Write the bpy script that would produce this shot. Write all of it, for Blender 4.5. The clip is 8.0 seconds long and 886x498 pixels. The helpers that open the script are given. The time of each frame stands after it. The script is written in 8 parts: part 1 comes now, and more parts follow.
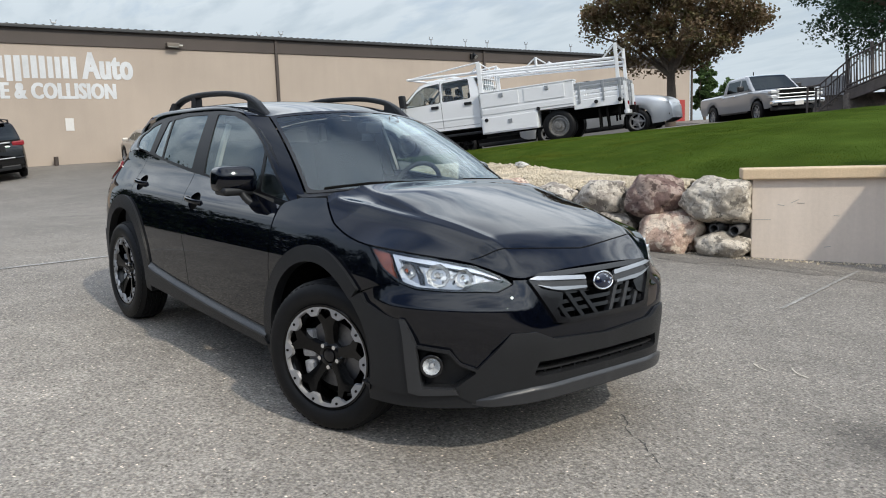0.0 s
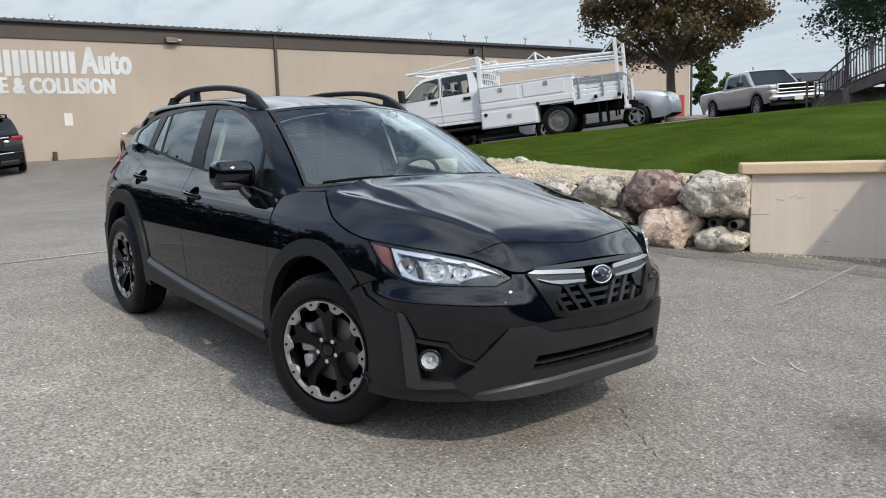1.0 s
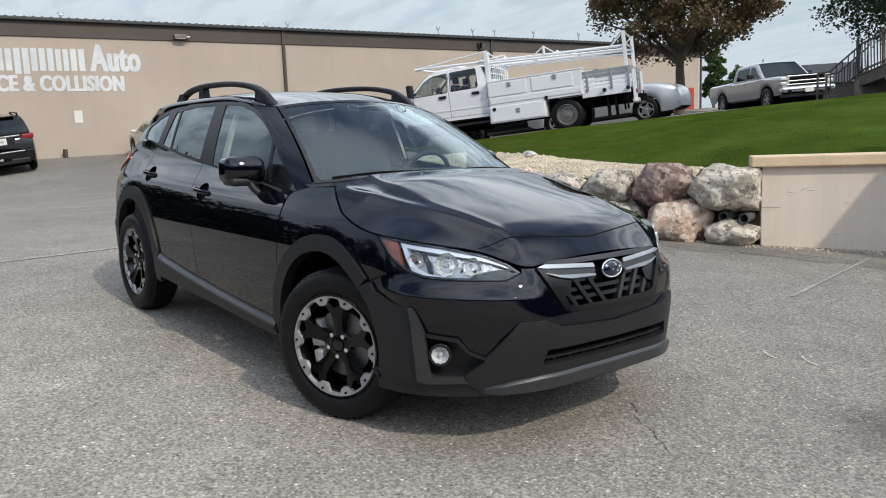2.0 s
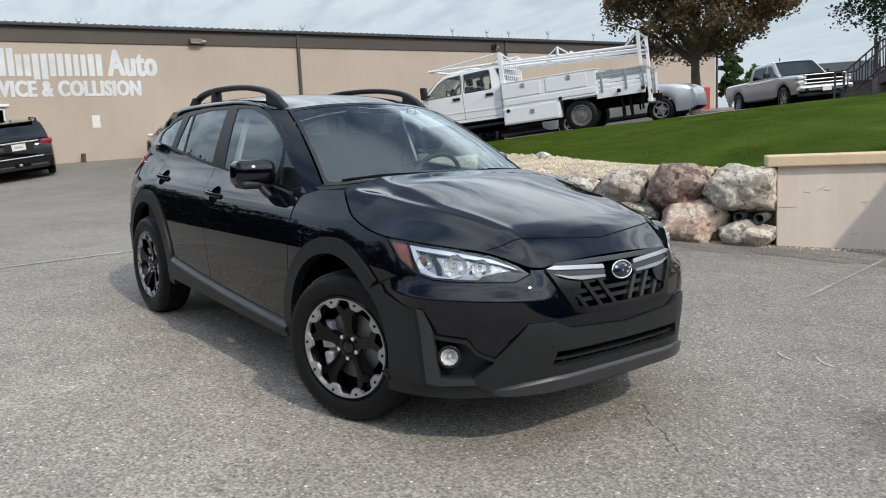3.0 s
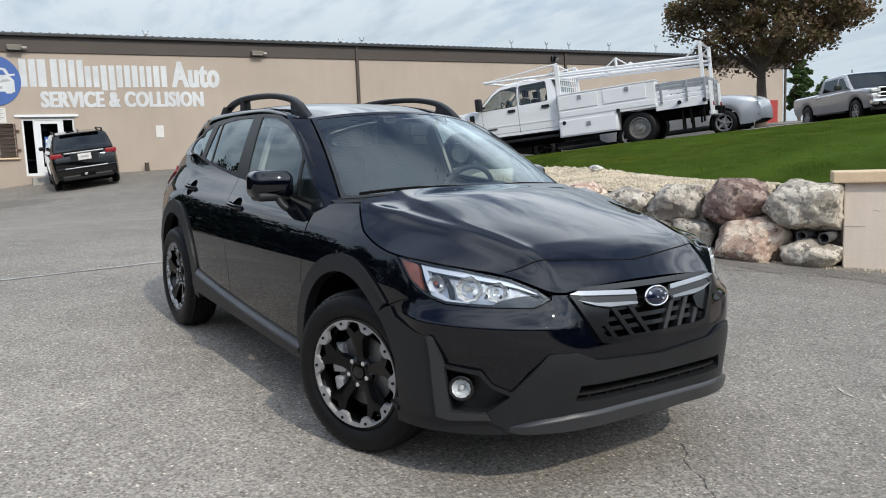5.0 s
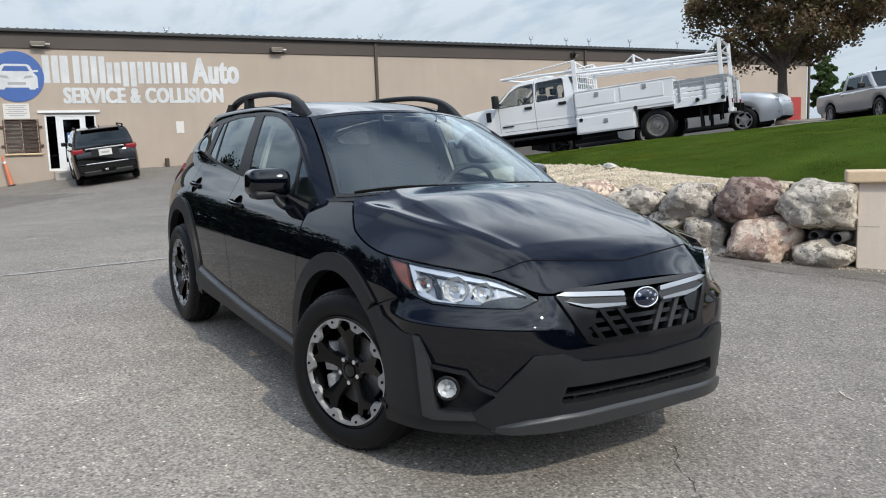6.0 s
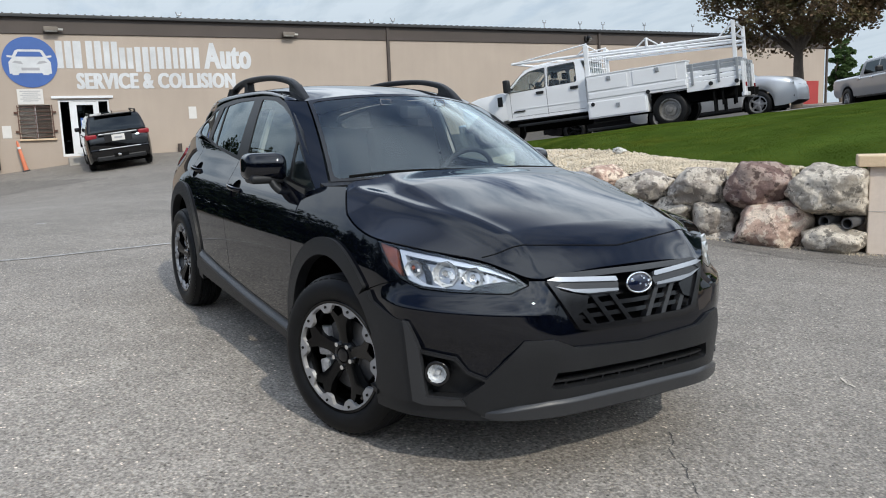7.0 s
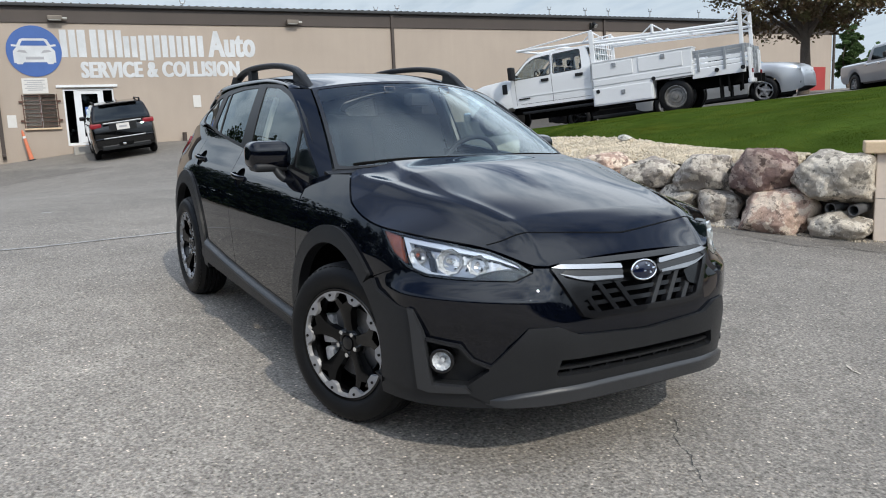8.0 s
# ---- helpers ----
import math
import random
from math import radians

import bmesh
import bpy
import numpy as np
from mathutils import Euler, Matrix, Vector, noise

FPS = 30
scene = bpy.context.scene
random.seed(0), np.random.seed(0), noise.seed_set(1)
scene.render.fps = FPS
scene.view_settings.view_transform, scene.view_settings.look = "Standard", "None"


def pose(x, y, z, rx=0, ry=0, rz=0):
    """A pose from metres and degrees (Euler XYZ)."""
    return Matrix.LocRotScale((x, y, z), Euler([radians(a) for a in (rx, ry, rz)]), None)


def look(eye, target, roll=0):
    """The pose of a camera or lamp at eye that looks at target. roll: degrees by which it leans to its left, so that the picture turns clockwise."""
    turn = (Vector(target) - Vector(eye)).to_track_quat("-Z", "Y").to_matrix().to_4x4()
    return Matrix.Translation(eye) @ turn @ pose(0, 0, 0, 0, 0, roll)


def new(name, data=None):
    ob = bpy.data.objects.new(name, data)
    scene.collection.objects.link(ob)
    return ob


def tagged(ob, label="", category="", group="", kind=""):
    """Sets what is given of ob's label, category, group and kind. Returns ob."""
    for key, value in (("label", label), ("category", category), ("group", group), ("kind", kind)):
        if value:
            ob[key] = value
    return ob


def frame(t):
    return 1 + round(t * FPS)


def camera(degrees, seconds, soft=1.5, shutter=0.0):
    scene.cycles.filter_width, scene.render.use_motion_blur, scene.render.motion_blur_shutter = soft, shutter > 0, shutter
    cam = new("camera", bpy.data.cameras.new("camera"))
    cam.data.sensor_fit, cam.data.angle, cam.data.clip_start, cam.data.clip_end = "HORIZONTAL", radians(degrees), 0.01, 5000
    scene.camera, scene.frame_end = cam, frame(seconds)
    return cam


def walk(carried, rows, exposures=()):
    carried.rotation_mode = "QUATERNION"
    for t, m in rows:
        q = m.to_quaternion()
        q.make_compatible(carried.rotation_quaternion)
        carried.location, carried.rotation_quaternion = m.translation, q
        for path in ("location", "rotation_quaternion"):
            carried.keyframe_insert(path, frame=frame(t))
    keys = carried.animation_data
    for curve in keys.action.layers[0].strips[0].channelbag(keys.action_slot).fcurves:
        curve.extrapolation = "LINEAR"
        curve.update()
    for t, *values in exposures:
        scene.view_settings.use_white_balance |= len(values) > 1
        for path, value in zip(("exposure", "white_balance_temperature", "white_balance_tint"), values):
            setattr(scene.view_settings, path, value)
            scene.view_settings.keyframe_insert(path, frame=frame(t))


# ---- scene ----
cam = camera(58.8, 8.0, soft=1.05)
PATH = [
    (0, (4.591, -2.251, 1.258), (2.962, -1.123, 0.987), -1.8),
    (0.5, (4.593, -2.252, 1.256), (2.966, -1.122, 0.979), -1.8),
    (1, (4.594, -2.249, 1.253), (2.967, -1.121, 0.97), -1.8),
    (1.5, (4.59, -2.247, 1.251), (2.959, -1.125, 0.961), -2.0),
    (2, (4.591, -2.25, 1.252), (2.952, -1.142, 0.957), -2.2),
    (3.5, (4.611, -2.171, 1.248), (2.933, -1.119, 0.969), -2.7),
    (4, (4.547, -2.07, 1.24), (2.848, -1.049, 0.972), -2.6),
    (4.5, (4.489, -1.983, 1.243), (2.768, -0.998, 0.984), -2.4),
    (5, (4.468, -1.938, 1.239), (2.727, -0.987, 0.986), -2.2),
    (6.5, (4.547, -1.777, 1.251), (2.775, -0.89, 0.977), -2.0),
    (7, (4.546, -1.742, 1.239), (2.769, -0.872, 0.943), -2.1),
    (7.5, (4.543, -1.736, 1.237), (2.764, -0.877, 0.922), -2.3),
    (8, (4.544, -1.738, 1.236), (2.766, -0.883, 0.911), -2.3),
]
walk(cam, [(t, look(eye, target, roll)) for t, eye, target, roll in PATH],
     exposures=[(0, -0.20, 6780, 10), (2, -0.20, 6780, 10), (4, -0.20, 6730, 10), (5, -0.20, 6670, 10), (6.5, -0.21, 6600, 10), (8, -0.22, 6540, 10)])

# ---- sky, sun and clouds ----
SUN_TO = Vector((0.755, 0.06, 0.65)).normalized()


def build_light():
    world = bpy.data.worlds.new("sky")
    scene.world = world
    world.use_nodes = True
    nt = world.node_tree
    nt.nodes.clear()
    out = nt.nodes.new("ShaderNodeOutputWorld")
    bg = nt.nodes.new("ShaderNodeBackground")
    sky = nt.nodes.new("ShaderNodeTexSky")
    sky.sky_type, sky.sun_disc = "NISHITA", False
    sky.sun_elevation = math.asin(SUN_TO.z)
    sky.sun_rotation = math.atan2(SUN_TO.x, SUN_TO.y)
    sky.air_density, sky.dust_density = 1.0, 1.2
    # broken cloud: noise laid on a flat layer overhead
    co = nt.nodes.new("ShaderNodeTexCoord")
    sep = nt.nodes.new("ShaderNodeSeparateXYZ")
    nt.links.new(co.outputs["Generated"], sep.inputs[0])
    up = nt.nodes.new("ShaderNodeMath")
    up.operation = "ADD"
    up.inputs[1].default_value = 0.16
    nt.links.new(sep.outputs[2], up.inputs[0])
    low = nt.nodes.new("ShaderNodeMath")
    low.operation = "MAXIMUM"
    low.inputs[1].default_value = 0.05
    nt.links.new(up.outputs[0], low.inputs[0])
    comb = nt.nodes.new("ShaderNodeCombineXYZ")
    for i in (0, 1):
        dv = nt.nodes.new("ShaderNodeMath")
        dv.operation = "DIVIDE"
        nt.links.new(sep.outputs[i], dv.inputs[0])
        nt.links.new(low.outputs[0], dv.inputs[1])
        nt.links.new(dv.outputs[0], comb.inputs[i])
    wind = nt.nodes.new("ShaderNodeMapping")
    wind.inputs["Rotation"].default_value, wind.inputs["Scale"].default_value = (0, 0, radians(35)), (1.0, 2.4, 1.0)
    nt.links.new(comb.outputs[0], wind.inputs[0])
    n1 = nt.nodes.new("ShaderNodeTexNoise")
    n1.inputs["Scale"].default_value, n1.inputs["Detail"].default_value, n1.inputs["Roughness"].default_value = 1.15, 10, 0.60
    n1.inputs["Distortion"].default_value = 0.35
    nt.links.new(wind.outputs[0], n1.inputs["Vector"])
    ramp = nt.nodes.new("ShaderNodeValToRGB")
    ramp.color_ramp.elements[0].position, ramp.color_ramp.elements[1].position = 0.30, 0.48
    nt.links.new(n1.outputs["Fac"], ramp.inputs[0])
    n2 = nt.nodes.new("ShaderNodeTexNoise")
    n2.inputs["Scale"].default_value, n2.inputs["Detail"].default_value = 2.6, 8
    nt.links.new(wind.outputs[0], n2.inputs["Vector"])
    tone = nt.nodes.new("ShaderNodeValToRGB")
    tone.color_ramp.elements[0].position, tone.color_ramp.elements[1].position = 0.31, 0.53
    tone.color_ramp.elements[0].color, tone.color_ramp.elements[1].color = (5.0, 6.4, 8.2, 1), (12.4, 13.7, 15.2, 1)
    nt.links.new(n2.outputs["Fac"], tone.inputs[0])
    mix = nt.nodes.new("ShaderNodeMixRGB")
    # the cloud lies thick low down and round the sun, and thins out to clear blue overhead
    def ranged(value, *limits):
        r = nt.nodes.new("ShaderNodeMapRange")
        r.interpolation_type = "SMOOTHSTEP"
        for i, v in enumerate(limits):
            r.inputs[i + 1].default_value = v
        nt.links.new(value, r.inputs[0])
        return r.outputs[0]
    def joined(kind, p, q):
        m = nt.nodes.new("ShaderNodeMath")
        m.operation = kind
        for sock, v in zip(m.inputs, (p, q)):
            if isinstance(v, float):
                sock.default_value = v
            else:
                nt.links.new(v, sock)
        return m.outputs[0]
    dot = nt.nodes.new("ShaderNodeVectorMath")
    dot.operation = "DOT_PRODUCT"
    nt.links.new(co.outputs["Generated"], dot.inputs[0])
    dot.inputs[1].default_value = SUN_TO
    sunward = dot.outputs["Value"]
    high = joined("MAXIMUM", ranged(sep.outputs[2], 0.52, 0.63, 1.0, 0.16), ranged(sep.outputs[2], 0.74, 0.90, 0.0, 0.52))
    thick = joined("MAXIMUM", joined("MULTIPLY", high, ranged(sep.outputs[1], -0.60, -0.34, 0.30, 1.0)), ranged(sunward, 0.35, 0.85, 0.0, 0.75))
    cover = joined("MULTIPLY", ramp.outputs[0], thick)
    nt.links.new(cover, mix.inputs[0])
    lit = nt.nodes.new("ShaderNodeVectorMath")
    lit.operation = "SCALE"
    nt.links.new(tone.outputs[0], lit.inputs[0])
    # sunlit towers of cloud stand above the haze
    nt.links.new(joined("MULTIPLY", ranged(sunward, 0.0, 0.95, 1.0, 1.15), ranged(sep.outputs[2], 0.20, 0.42, 1.0, 1.75)), lit.inputs["Scale"])
    blue = nt.nodes.new("ShaderNodeMixRGB")
    blue.blend_type = "MULTIPLY"
    blue.inputs[0].default_value, blue.inputs[2].default_value = 1.0, (0.74, 1.02, 1.46, 1)
    nt.links.new(sky.outputs[0], blue.inputs[1])
    nt.links.new(blue.outputs[0], mix.inputs[1])
    nt.links.new(lit.outputs[0], mix.inputs[2])
    # pale haze low over the horizon
    low_band = nt.nodes.new("ShaderNodeMapRange")
    low_band.interpolation_type = "SMOOTHSTEP"
    for i, v in ((1, 0.42), (2, 0.10), (3, 0.0), (4, 0.88)):
        low_band.inputs[i].default_value = v
    nt.links.new(sep.outputs[2], low_band.inputs[0])
    haze = nt.nodes.new("ShaderNodeMixRGB")
    haze.inputs[2].default_value = (5.95, 7.1, 8.1, 1)
    nt.links.new(low_band.outputs[0], haze.inputs[0])
    nt.links.new(mix.outputs[0], haze.inputs[1])
    nt.links.new(haze.outputs[0], bg.inputs[0])
    bg.inputs[1].default_value = 0.104
    nt.links.new(bg.outputs[0], out.inputs[0])
    lamp = bpy.data.lights.new("sun", "SUN")
    lamp.energy, lamp.angle, lamp.color = 2.75, radians(1.4), (1.0, 0.945, 0.825)
    ob = new("sun", lamp)
    ob.matrix_world = look(SUN_TO * 60, (0, 0, 0))


build_light()


# ---- materials ----
def mixrgb(nt, kind, fac, a, b):
    m = nt.nodes.new("ShaderNodeMixRGB")
    m.blend_type = kind
    for sock, v in zip(m.inputs, (fac, a, b)):
        if isinstance(v, (int, float)):
            sock.default_value = v
        elif isinstance(v, tuple):
            sock.default_value = (*v[:3], 1)
        else:
            nt.links.new(v, sock)
    return m.outputs[0]


def noise_out(nt, vec, scale, detail=4, rough=0.55):
    n = nt.nodes.new("ShaderNodeTexNoise")
    n.inputs["Scale"].default_value, n.inputs["Detail"].default_value, n.inputs["Roughness"].default_value = scale, detail, rough
    nt.links.new(vec, n.inputs["Vector"])
    return n.outputs["Fac"]


def ramp_out(nt, fac, *stops):
    r = nt.nodes.new("ShaderNodeValToRGB")
    els = r.color_ramp.elements
    while len(els) < len(stops):
        els.new(0.5)
    for e, (p, c) in zip(els, stops):
        e.position, e.color = p, ((c, c, c, 1) if isinstance(c, (int, float)) else (*c, 1))
    nt.links.new(fac, r.inputs[0])
    return r.outputs[0]


def surface(name, base, rough=0.6, metal=0.0, vary=0.15, big=1.5, fine=40.0, bump=0.0, bump_scale=60.0, coat=0.0,
            second=None, random_tone=0.0, spec=0.5):
    """A principled surface whose colour varies at a large and a fine scale, with fine relief."""
    m = bpy.data.materials.new(name)
    m.use_nodes = True
    nt = m.node_tree
    p = nt.nodes["Principled BSDF"]
    co = nt.nodes.new("ShaderNodeTexCoord").outputs["Object"]
    dark = tuple(max(0.0, c * (1 - vary)) for c in base)
    lite = tuple(min(1.0, c * (1 + vary)) for c in base)
    col = ramp_out(nt, noise_out(nt, co, big, 6), (0.3, dark), (0.7, lite))
    if second:
        col = mixrgb(nt, "MIX", ramp_out(nt, noise_out(nt, co, big * 2.3, 8, 0.65), (0.48, 0.0), (0.6, 1.0)), col, second)
    grain = ramp_out(nt, noise_out(nt, co, fine, 3), (0.3, 1 - vary * 0.6), (0.7, 1 + vary * 0.4))
    col = mixrgb(nt, "MULTIPLY", 1.0, col, grain)
    if random_tone:
        info = nt.nodes.new("ShaderNodeObjectInfo")
        col = mixrgb(nt, "MULTIPLY", 1.0, col, ramp_out(nt, info.outputs["Random"], (0.0, 1 - random_tone), (1.0, 1 + random_tone)))
    nt.links.new(col, p.inputs["Base Color"])
    p.inputs["Roughness"].default_value, p.inputs["Metallic"].default_value = rough, metal
    p.inputs["Coat Weight"].default_value, p.inputs["Coat Roughness"].default_value = coat, 0.02
    p.inputs["Specular IOR Level"].default_value = spec
    if bump:
        b = nt.nodes.new("ShaderNodeBump")
        b.inputs["Strength"].default_value, b.inputs["Distance"].default_value = 1.0, bump
        nt.links.new(noise_out(nt, co, bump_scale, 5, 0.6), b.inputs["Height"])
        nt.links.new(b.outputs[0], p.inputs["Normal"])
    return m


def glass_mat(name, tint, gloss=0.02, ior=1.5):
    """Thin pane: mirrors by Fresnel, else lets the light through with a tint."""
    m = bpy.data.materials.new(name)
    m.use_nodes = True
    nt = m.node_tree
    nt.nodes.clear()
    out = nt.nodes.new("ShaderNodeOutputMaterial")
    mix = nt.nodes.new("ShaderNodeMixShader")
    # Schlick's law, alike from within and without
    face = nt.nodes.new("ShaderNodeLayerWeight")
    power = nt.nodes.new("ShaderNodeMath")
    power.operation, power.inputs[1].default_value = "POWER", 5.0
    nt.links.new(face.outputs["Facing"], power.inputs[0])
    f0 = ((ior - 1) / (ior + 1))**2
    fr = nt.nodes.new("ShaderNodeMath")
    fr.operation, fr.inputs[1].default_value, fr.inputs[2].default_value = "MULTIPLY_ADD", 1 - f0, f0
    nt.links.new(power.outputs[0], fr.inputs[0])
    tr = nt.nodes.new("ShaderNodeBsdfTransparent")
    tr.inputs[0].default_value = (*tint, 1)
    gl = nt.nodes.new("ShaderNodeBsdfGlossy")
    gl.inputs["Roughness"].default_value = gloss
    gl.inputs[0].default_value = (0.86, 0.96, 1.0, 1)
    nt.links.new(fr.outputs[0], mix.inputs[0])
    nt.links.new(tr.outputs[0], mix.inputs[1])
    nt.links.new(gl.outputs[0], mix.inputs[2])
    nt.links.new(mix.outputs[0], out.inputs[0])
    return m


def asphalt_mat(name="asphalt", shade=1.0):
    m = bpy.data.materials.new(name)
    m.use_nodes = True
    nt = m.node_tree
    p = nt.nodes["Principled BSDF"]
    co = nt.nodes.new("ShaderNodeTexCoord").outputs["Object"]
    col = ramp_out(nt, noise_out(nt, co, 0.22, 6), (0.32, (0.228, 0.227, 0.222)), (0.68, (0.310, 0.308, 0.300)))
    col = mixrgb(nt, "MULTIPLY", 1.0, col, ramp_out(nt, noise_out(nt, co, 2.2, 6, 0.6), (0.3, 0.84), (0.7, 1.14)))
    col = mixrgb(nt, "MULTIPLY", 1.0, col, ramp_out(nt, noise_out(nt, co, 26, 4, 0.6), (0.3, 0.82), (0.7, 1.18)))
    # stone chips showing in the worn binder
    v = nt.nodes.new("ShaderNodeTexVoronoi")
    v.inputs["Scale"].default_value = 54
    nt.links.new(co, v.inputs["Vector"])
    sepc = nt.nodes.new("ShaderNodeSeparateColor")
    nt.links.new(v.outputs["Color"], sepc.inputs[0])
    pick = ramp_out(nt, sepc.outputs[0], (0.47, 0.0), (0.52, 1.0))
    near = ramp_out(nt, v.outputs["Distance"], (0.28, 1.0), (0.42, 0.0))
    fac = mixrgb(nt, "MULTIPLY", 1.0, pick, near)
    tone = ramp_out(nt, sepc.outputs[1], (0.0, (0.10, 0.096, 0.092)), (0.40, (0.27, 0.255, 0.235)), (0.80, (0.42, 0.40, 0.37)), (1.0, (0.74, 0.71, 0.67)))
    col = mixrgb(nt, "MIX", fac, col, tone)
    # every grain of the worn surface has a tone of its own
    g = nt.nodes.new("ShaderNodeTexVoronoi")
    g.inputs["Scale"].default_value = 120
    nt.links.new(co, g.inputs["Vector"])
    sepg = nt.nodes.new("ShaderNodeSeparateColor")
    nt.links.new(g.outputs["Color"], sepg.inputs[0])
    col = mixrgb(nt, "MULTIPLY", 1.0, col, ramp_out(nt, sepg.outputs[2], (0.0, 0.80), (0.5, 1.0), (1.0, 1.24)))
    # pale and dark clots a thumbnail wide
    col = mixrgb(nt, "MULTIPLY", 1.0, col, ramp_out(nt, noise_out(nt, co, 62, 2, 0.5), (0.36, 0.66), (0.50, 0.98), (0.64, 1.32)))
    # dark oil drips
    drips = ramp_out(nt, noise_out(nt, co, 1.1, 3, 0.5), (0.70, 0.0), (0.78, 0.45))
    col = mixrgb(nt, "MIX", drips, col, (0.075, 0.072, 0.07))
    # darker away towards the building, with a wavering border
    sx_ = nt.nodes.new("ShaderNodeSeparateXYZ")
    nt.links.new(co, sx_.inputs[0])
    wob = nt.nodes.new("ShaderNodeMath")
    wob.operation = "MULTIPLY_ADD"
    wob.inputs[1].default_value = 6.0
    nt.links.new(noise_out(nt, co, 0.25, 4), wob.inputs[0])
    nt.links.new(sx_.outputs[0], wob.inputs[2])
    far_tone = nt.nodes.new("ShaderNodeMapRange")
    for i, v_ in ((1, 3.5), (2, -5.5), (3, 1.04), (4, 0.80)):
        far_tone.inputs[i].default_value = v_
    nt.links.new(wob.outputs[0], far_tone.inputs[0])
    # tone runs from darker at high y to paler at low y, wavering
    lane = nt.nodes.new("ShaderNodeMath")
    lane.operation = "MULTIPLY_ADD"
    lane.inputs[1].default_value = 1.6
    nt.links.new(noise_out(nt, co, 0.7, 5, 0.6), lane.inputs[0])
    nt.links.new(sx_.outputs[1], lane.inputs[2])
    worn = nt.nodes.new("ShaderNodeMapRange")
    for i, v_ in ((1, 3.2), (2, -0.6), (3, 0.80), (4, 1.06)):
        worn.inputs[i].default_value = v_
    nt.links.new(lane.outputs[0], worn.inputs[0])
    col = mixrgb(nt, "MULTIPLY", 1.0, col, worn.outputs[0])
    # one dark patch with a soft ragged edge
    gap = nt.nodes.new("ShaderNodeVectorMath")
    gap.operation = "DISTANCE"
    gap.inputs[1].default_value = (3.0, 1.30, -0.15)
    nt.links.new(co, gap.inputs[0])
    rag = nt.nodes.new("ShaderNodeMath")
    rag.operation = "MULTIPLY_ADD"
    rag.inputs[1].default_value = 0.55
    nt.links.new(noise_out(nt, co, 3.0, 6, 0.6), rag.inputs[0])
    nt.links.new(gap.outputs["Value"], rag.inputs[2])
    dark_spot = nt.nodes.new("ShaderNodeMapRange")
    for i, v_ in ((1, 0.35), (2, 0.72), (3, 0.50), (4, 1.0)):
        dark_spot.inputs[i].default_value = v_
    nt.links.new(rag.outputs[0], dark_spot.inputs[0])
    col = mixrgb(nt, "MULTIPLY", 1.0, col, dark_spot.outputs[0])
    col = mixrgb(nt, "MULTIPLY", 1.0, col, far_tone.outputs[0])
    col = mixrgb(nt, "MULTIPLY", 1.0, col, (shade * 0.955, shade * 0.868, shade * 0.775))
    nt.links.new(col, p.inputs["Base Color"])
    p.inputs["Roughness"].default_value = 0.85
    b = nt.nodes.new("ShaderNodeBump")
    b.inputs["Distance"].default_value = 0.0045
    hgt = mixrgb(nt, "ADD", 0.6, noise_out(nt, co, 110, 4, 0.7), near)
    nt.links.new(hgt, b.inputs["Height"])
    nt.links.new(b.outputs[0], p.inputs["Normal"])
    return m


def stucco_mat(name, base, streaks=0.1):
    m = surface(name, base, 0.9, 0, 0.06, 0.5, 25, 0.0016, 45)
    nt = m.node_tree
    p = nt.nodes["Principled BSDF"]
    src = p.inputs["Base Color"].links[0].from_socket
    co = nt.nodes.new("ShaderNodeTexCoord")
    mp = nt.nodes.new("ShaderNodeMapping")
    mp.inputs["Scale"].default_value = (2.2, 2.2, 0.18)
    nt.links.new(co.outputs["Object"], mp.inputs[0])
    s = ramp_out(nt, noise_out(nt, mp.outputs[0], 1.6, 6, 0.6), (0.35, 1 - streaks), (0.7, 1.03))
    nt.links.new(mixrgb(nt, "MULTIPLY", 1.0, src, s), p.inputs["Base Color"])
    return m


def rock_mat(name, a, b, c):
    """Weathered boulder: two stone tones, pale lichen patches and dark pits."""
    m = bpy.data.materials.new(name)
    m.use_nodes = True
    nt = m.node_tree
    p = nt.nodes["Principled BSDF"]
    co = nt.nodes.new("ShaderNodeTexCoord").outputs["Object"]
    col = ramp_out(nt, noise_out(nt, co, 3.2, 8, 0.6), (0.40, a), (0.60, b))
    col = mixrgb(nt, "MIX", ramp_out(nt, noise_out(nt, co, 6.5, 10, 0.62), (0.495, 0.0), (0.525, 1.0)), col, c)
    deep = tuple(q * 0.40 for q in a)
    col = mixrgb(nt, "MIX", ramp_out(nt, noise_out(nt, co, 8.0, 12, 0.70), (0.55, 0.0), (0.59, 0.85)), col, deep)
    col = mixrgb(nt, "MULTIPLY", 1.0, col, ramp_out(nt, noise_out(nt, co, 70, 5, 0.7), (0.3, 0.72), (0.7, 1.2)))
    nt.links.new(col, p.inputs["Base Color"])
    p.inputs["Roughness"].default_value = 0.92
    b2 = nt.nodes.new("ShaderNodeBump")
    b2.inputs["Distance"].default_value = 0.034
    nt.links.new(noise_out(nt, co, 14, 10, 0.72), b2.inputs["Height"])
    nt.links.new(b2.outputs[0], p.inputs["Normal"])
    return m


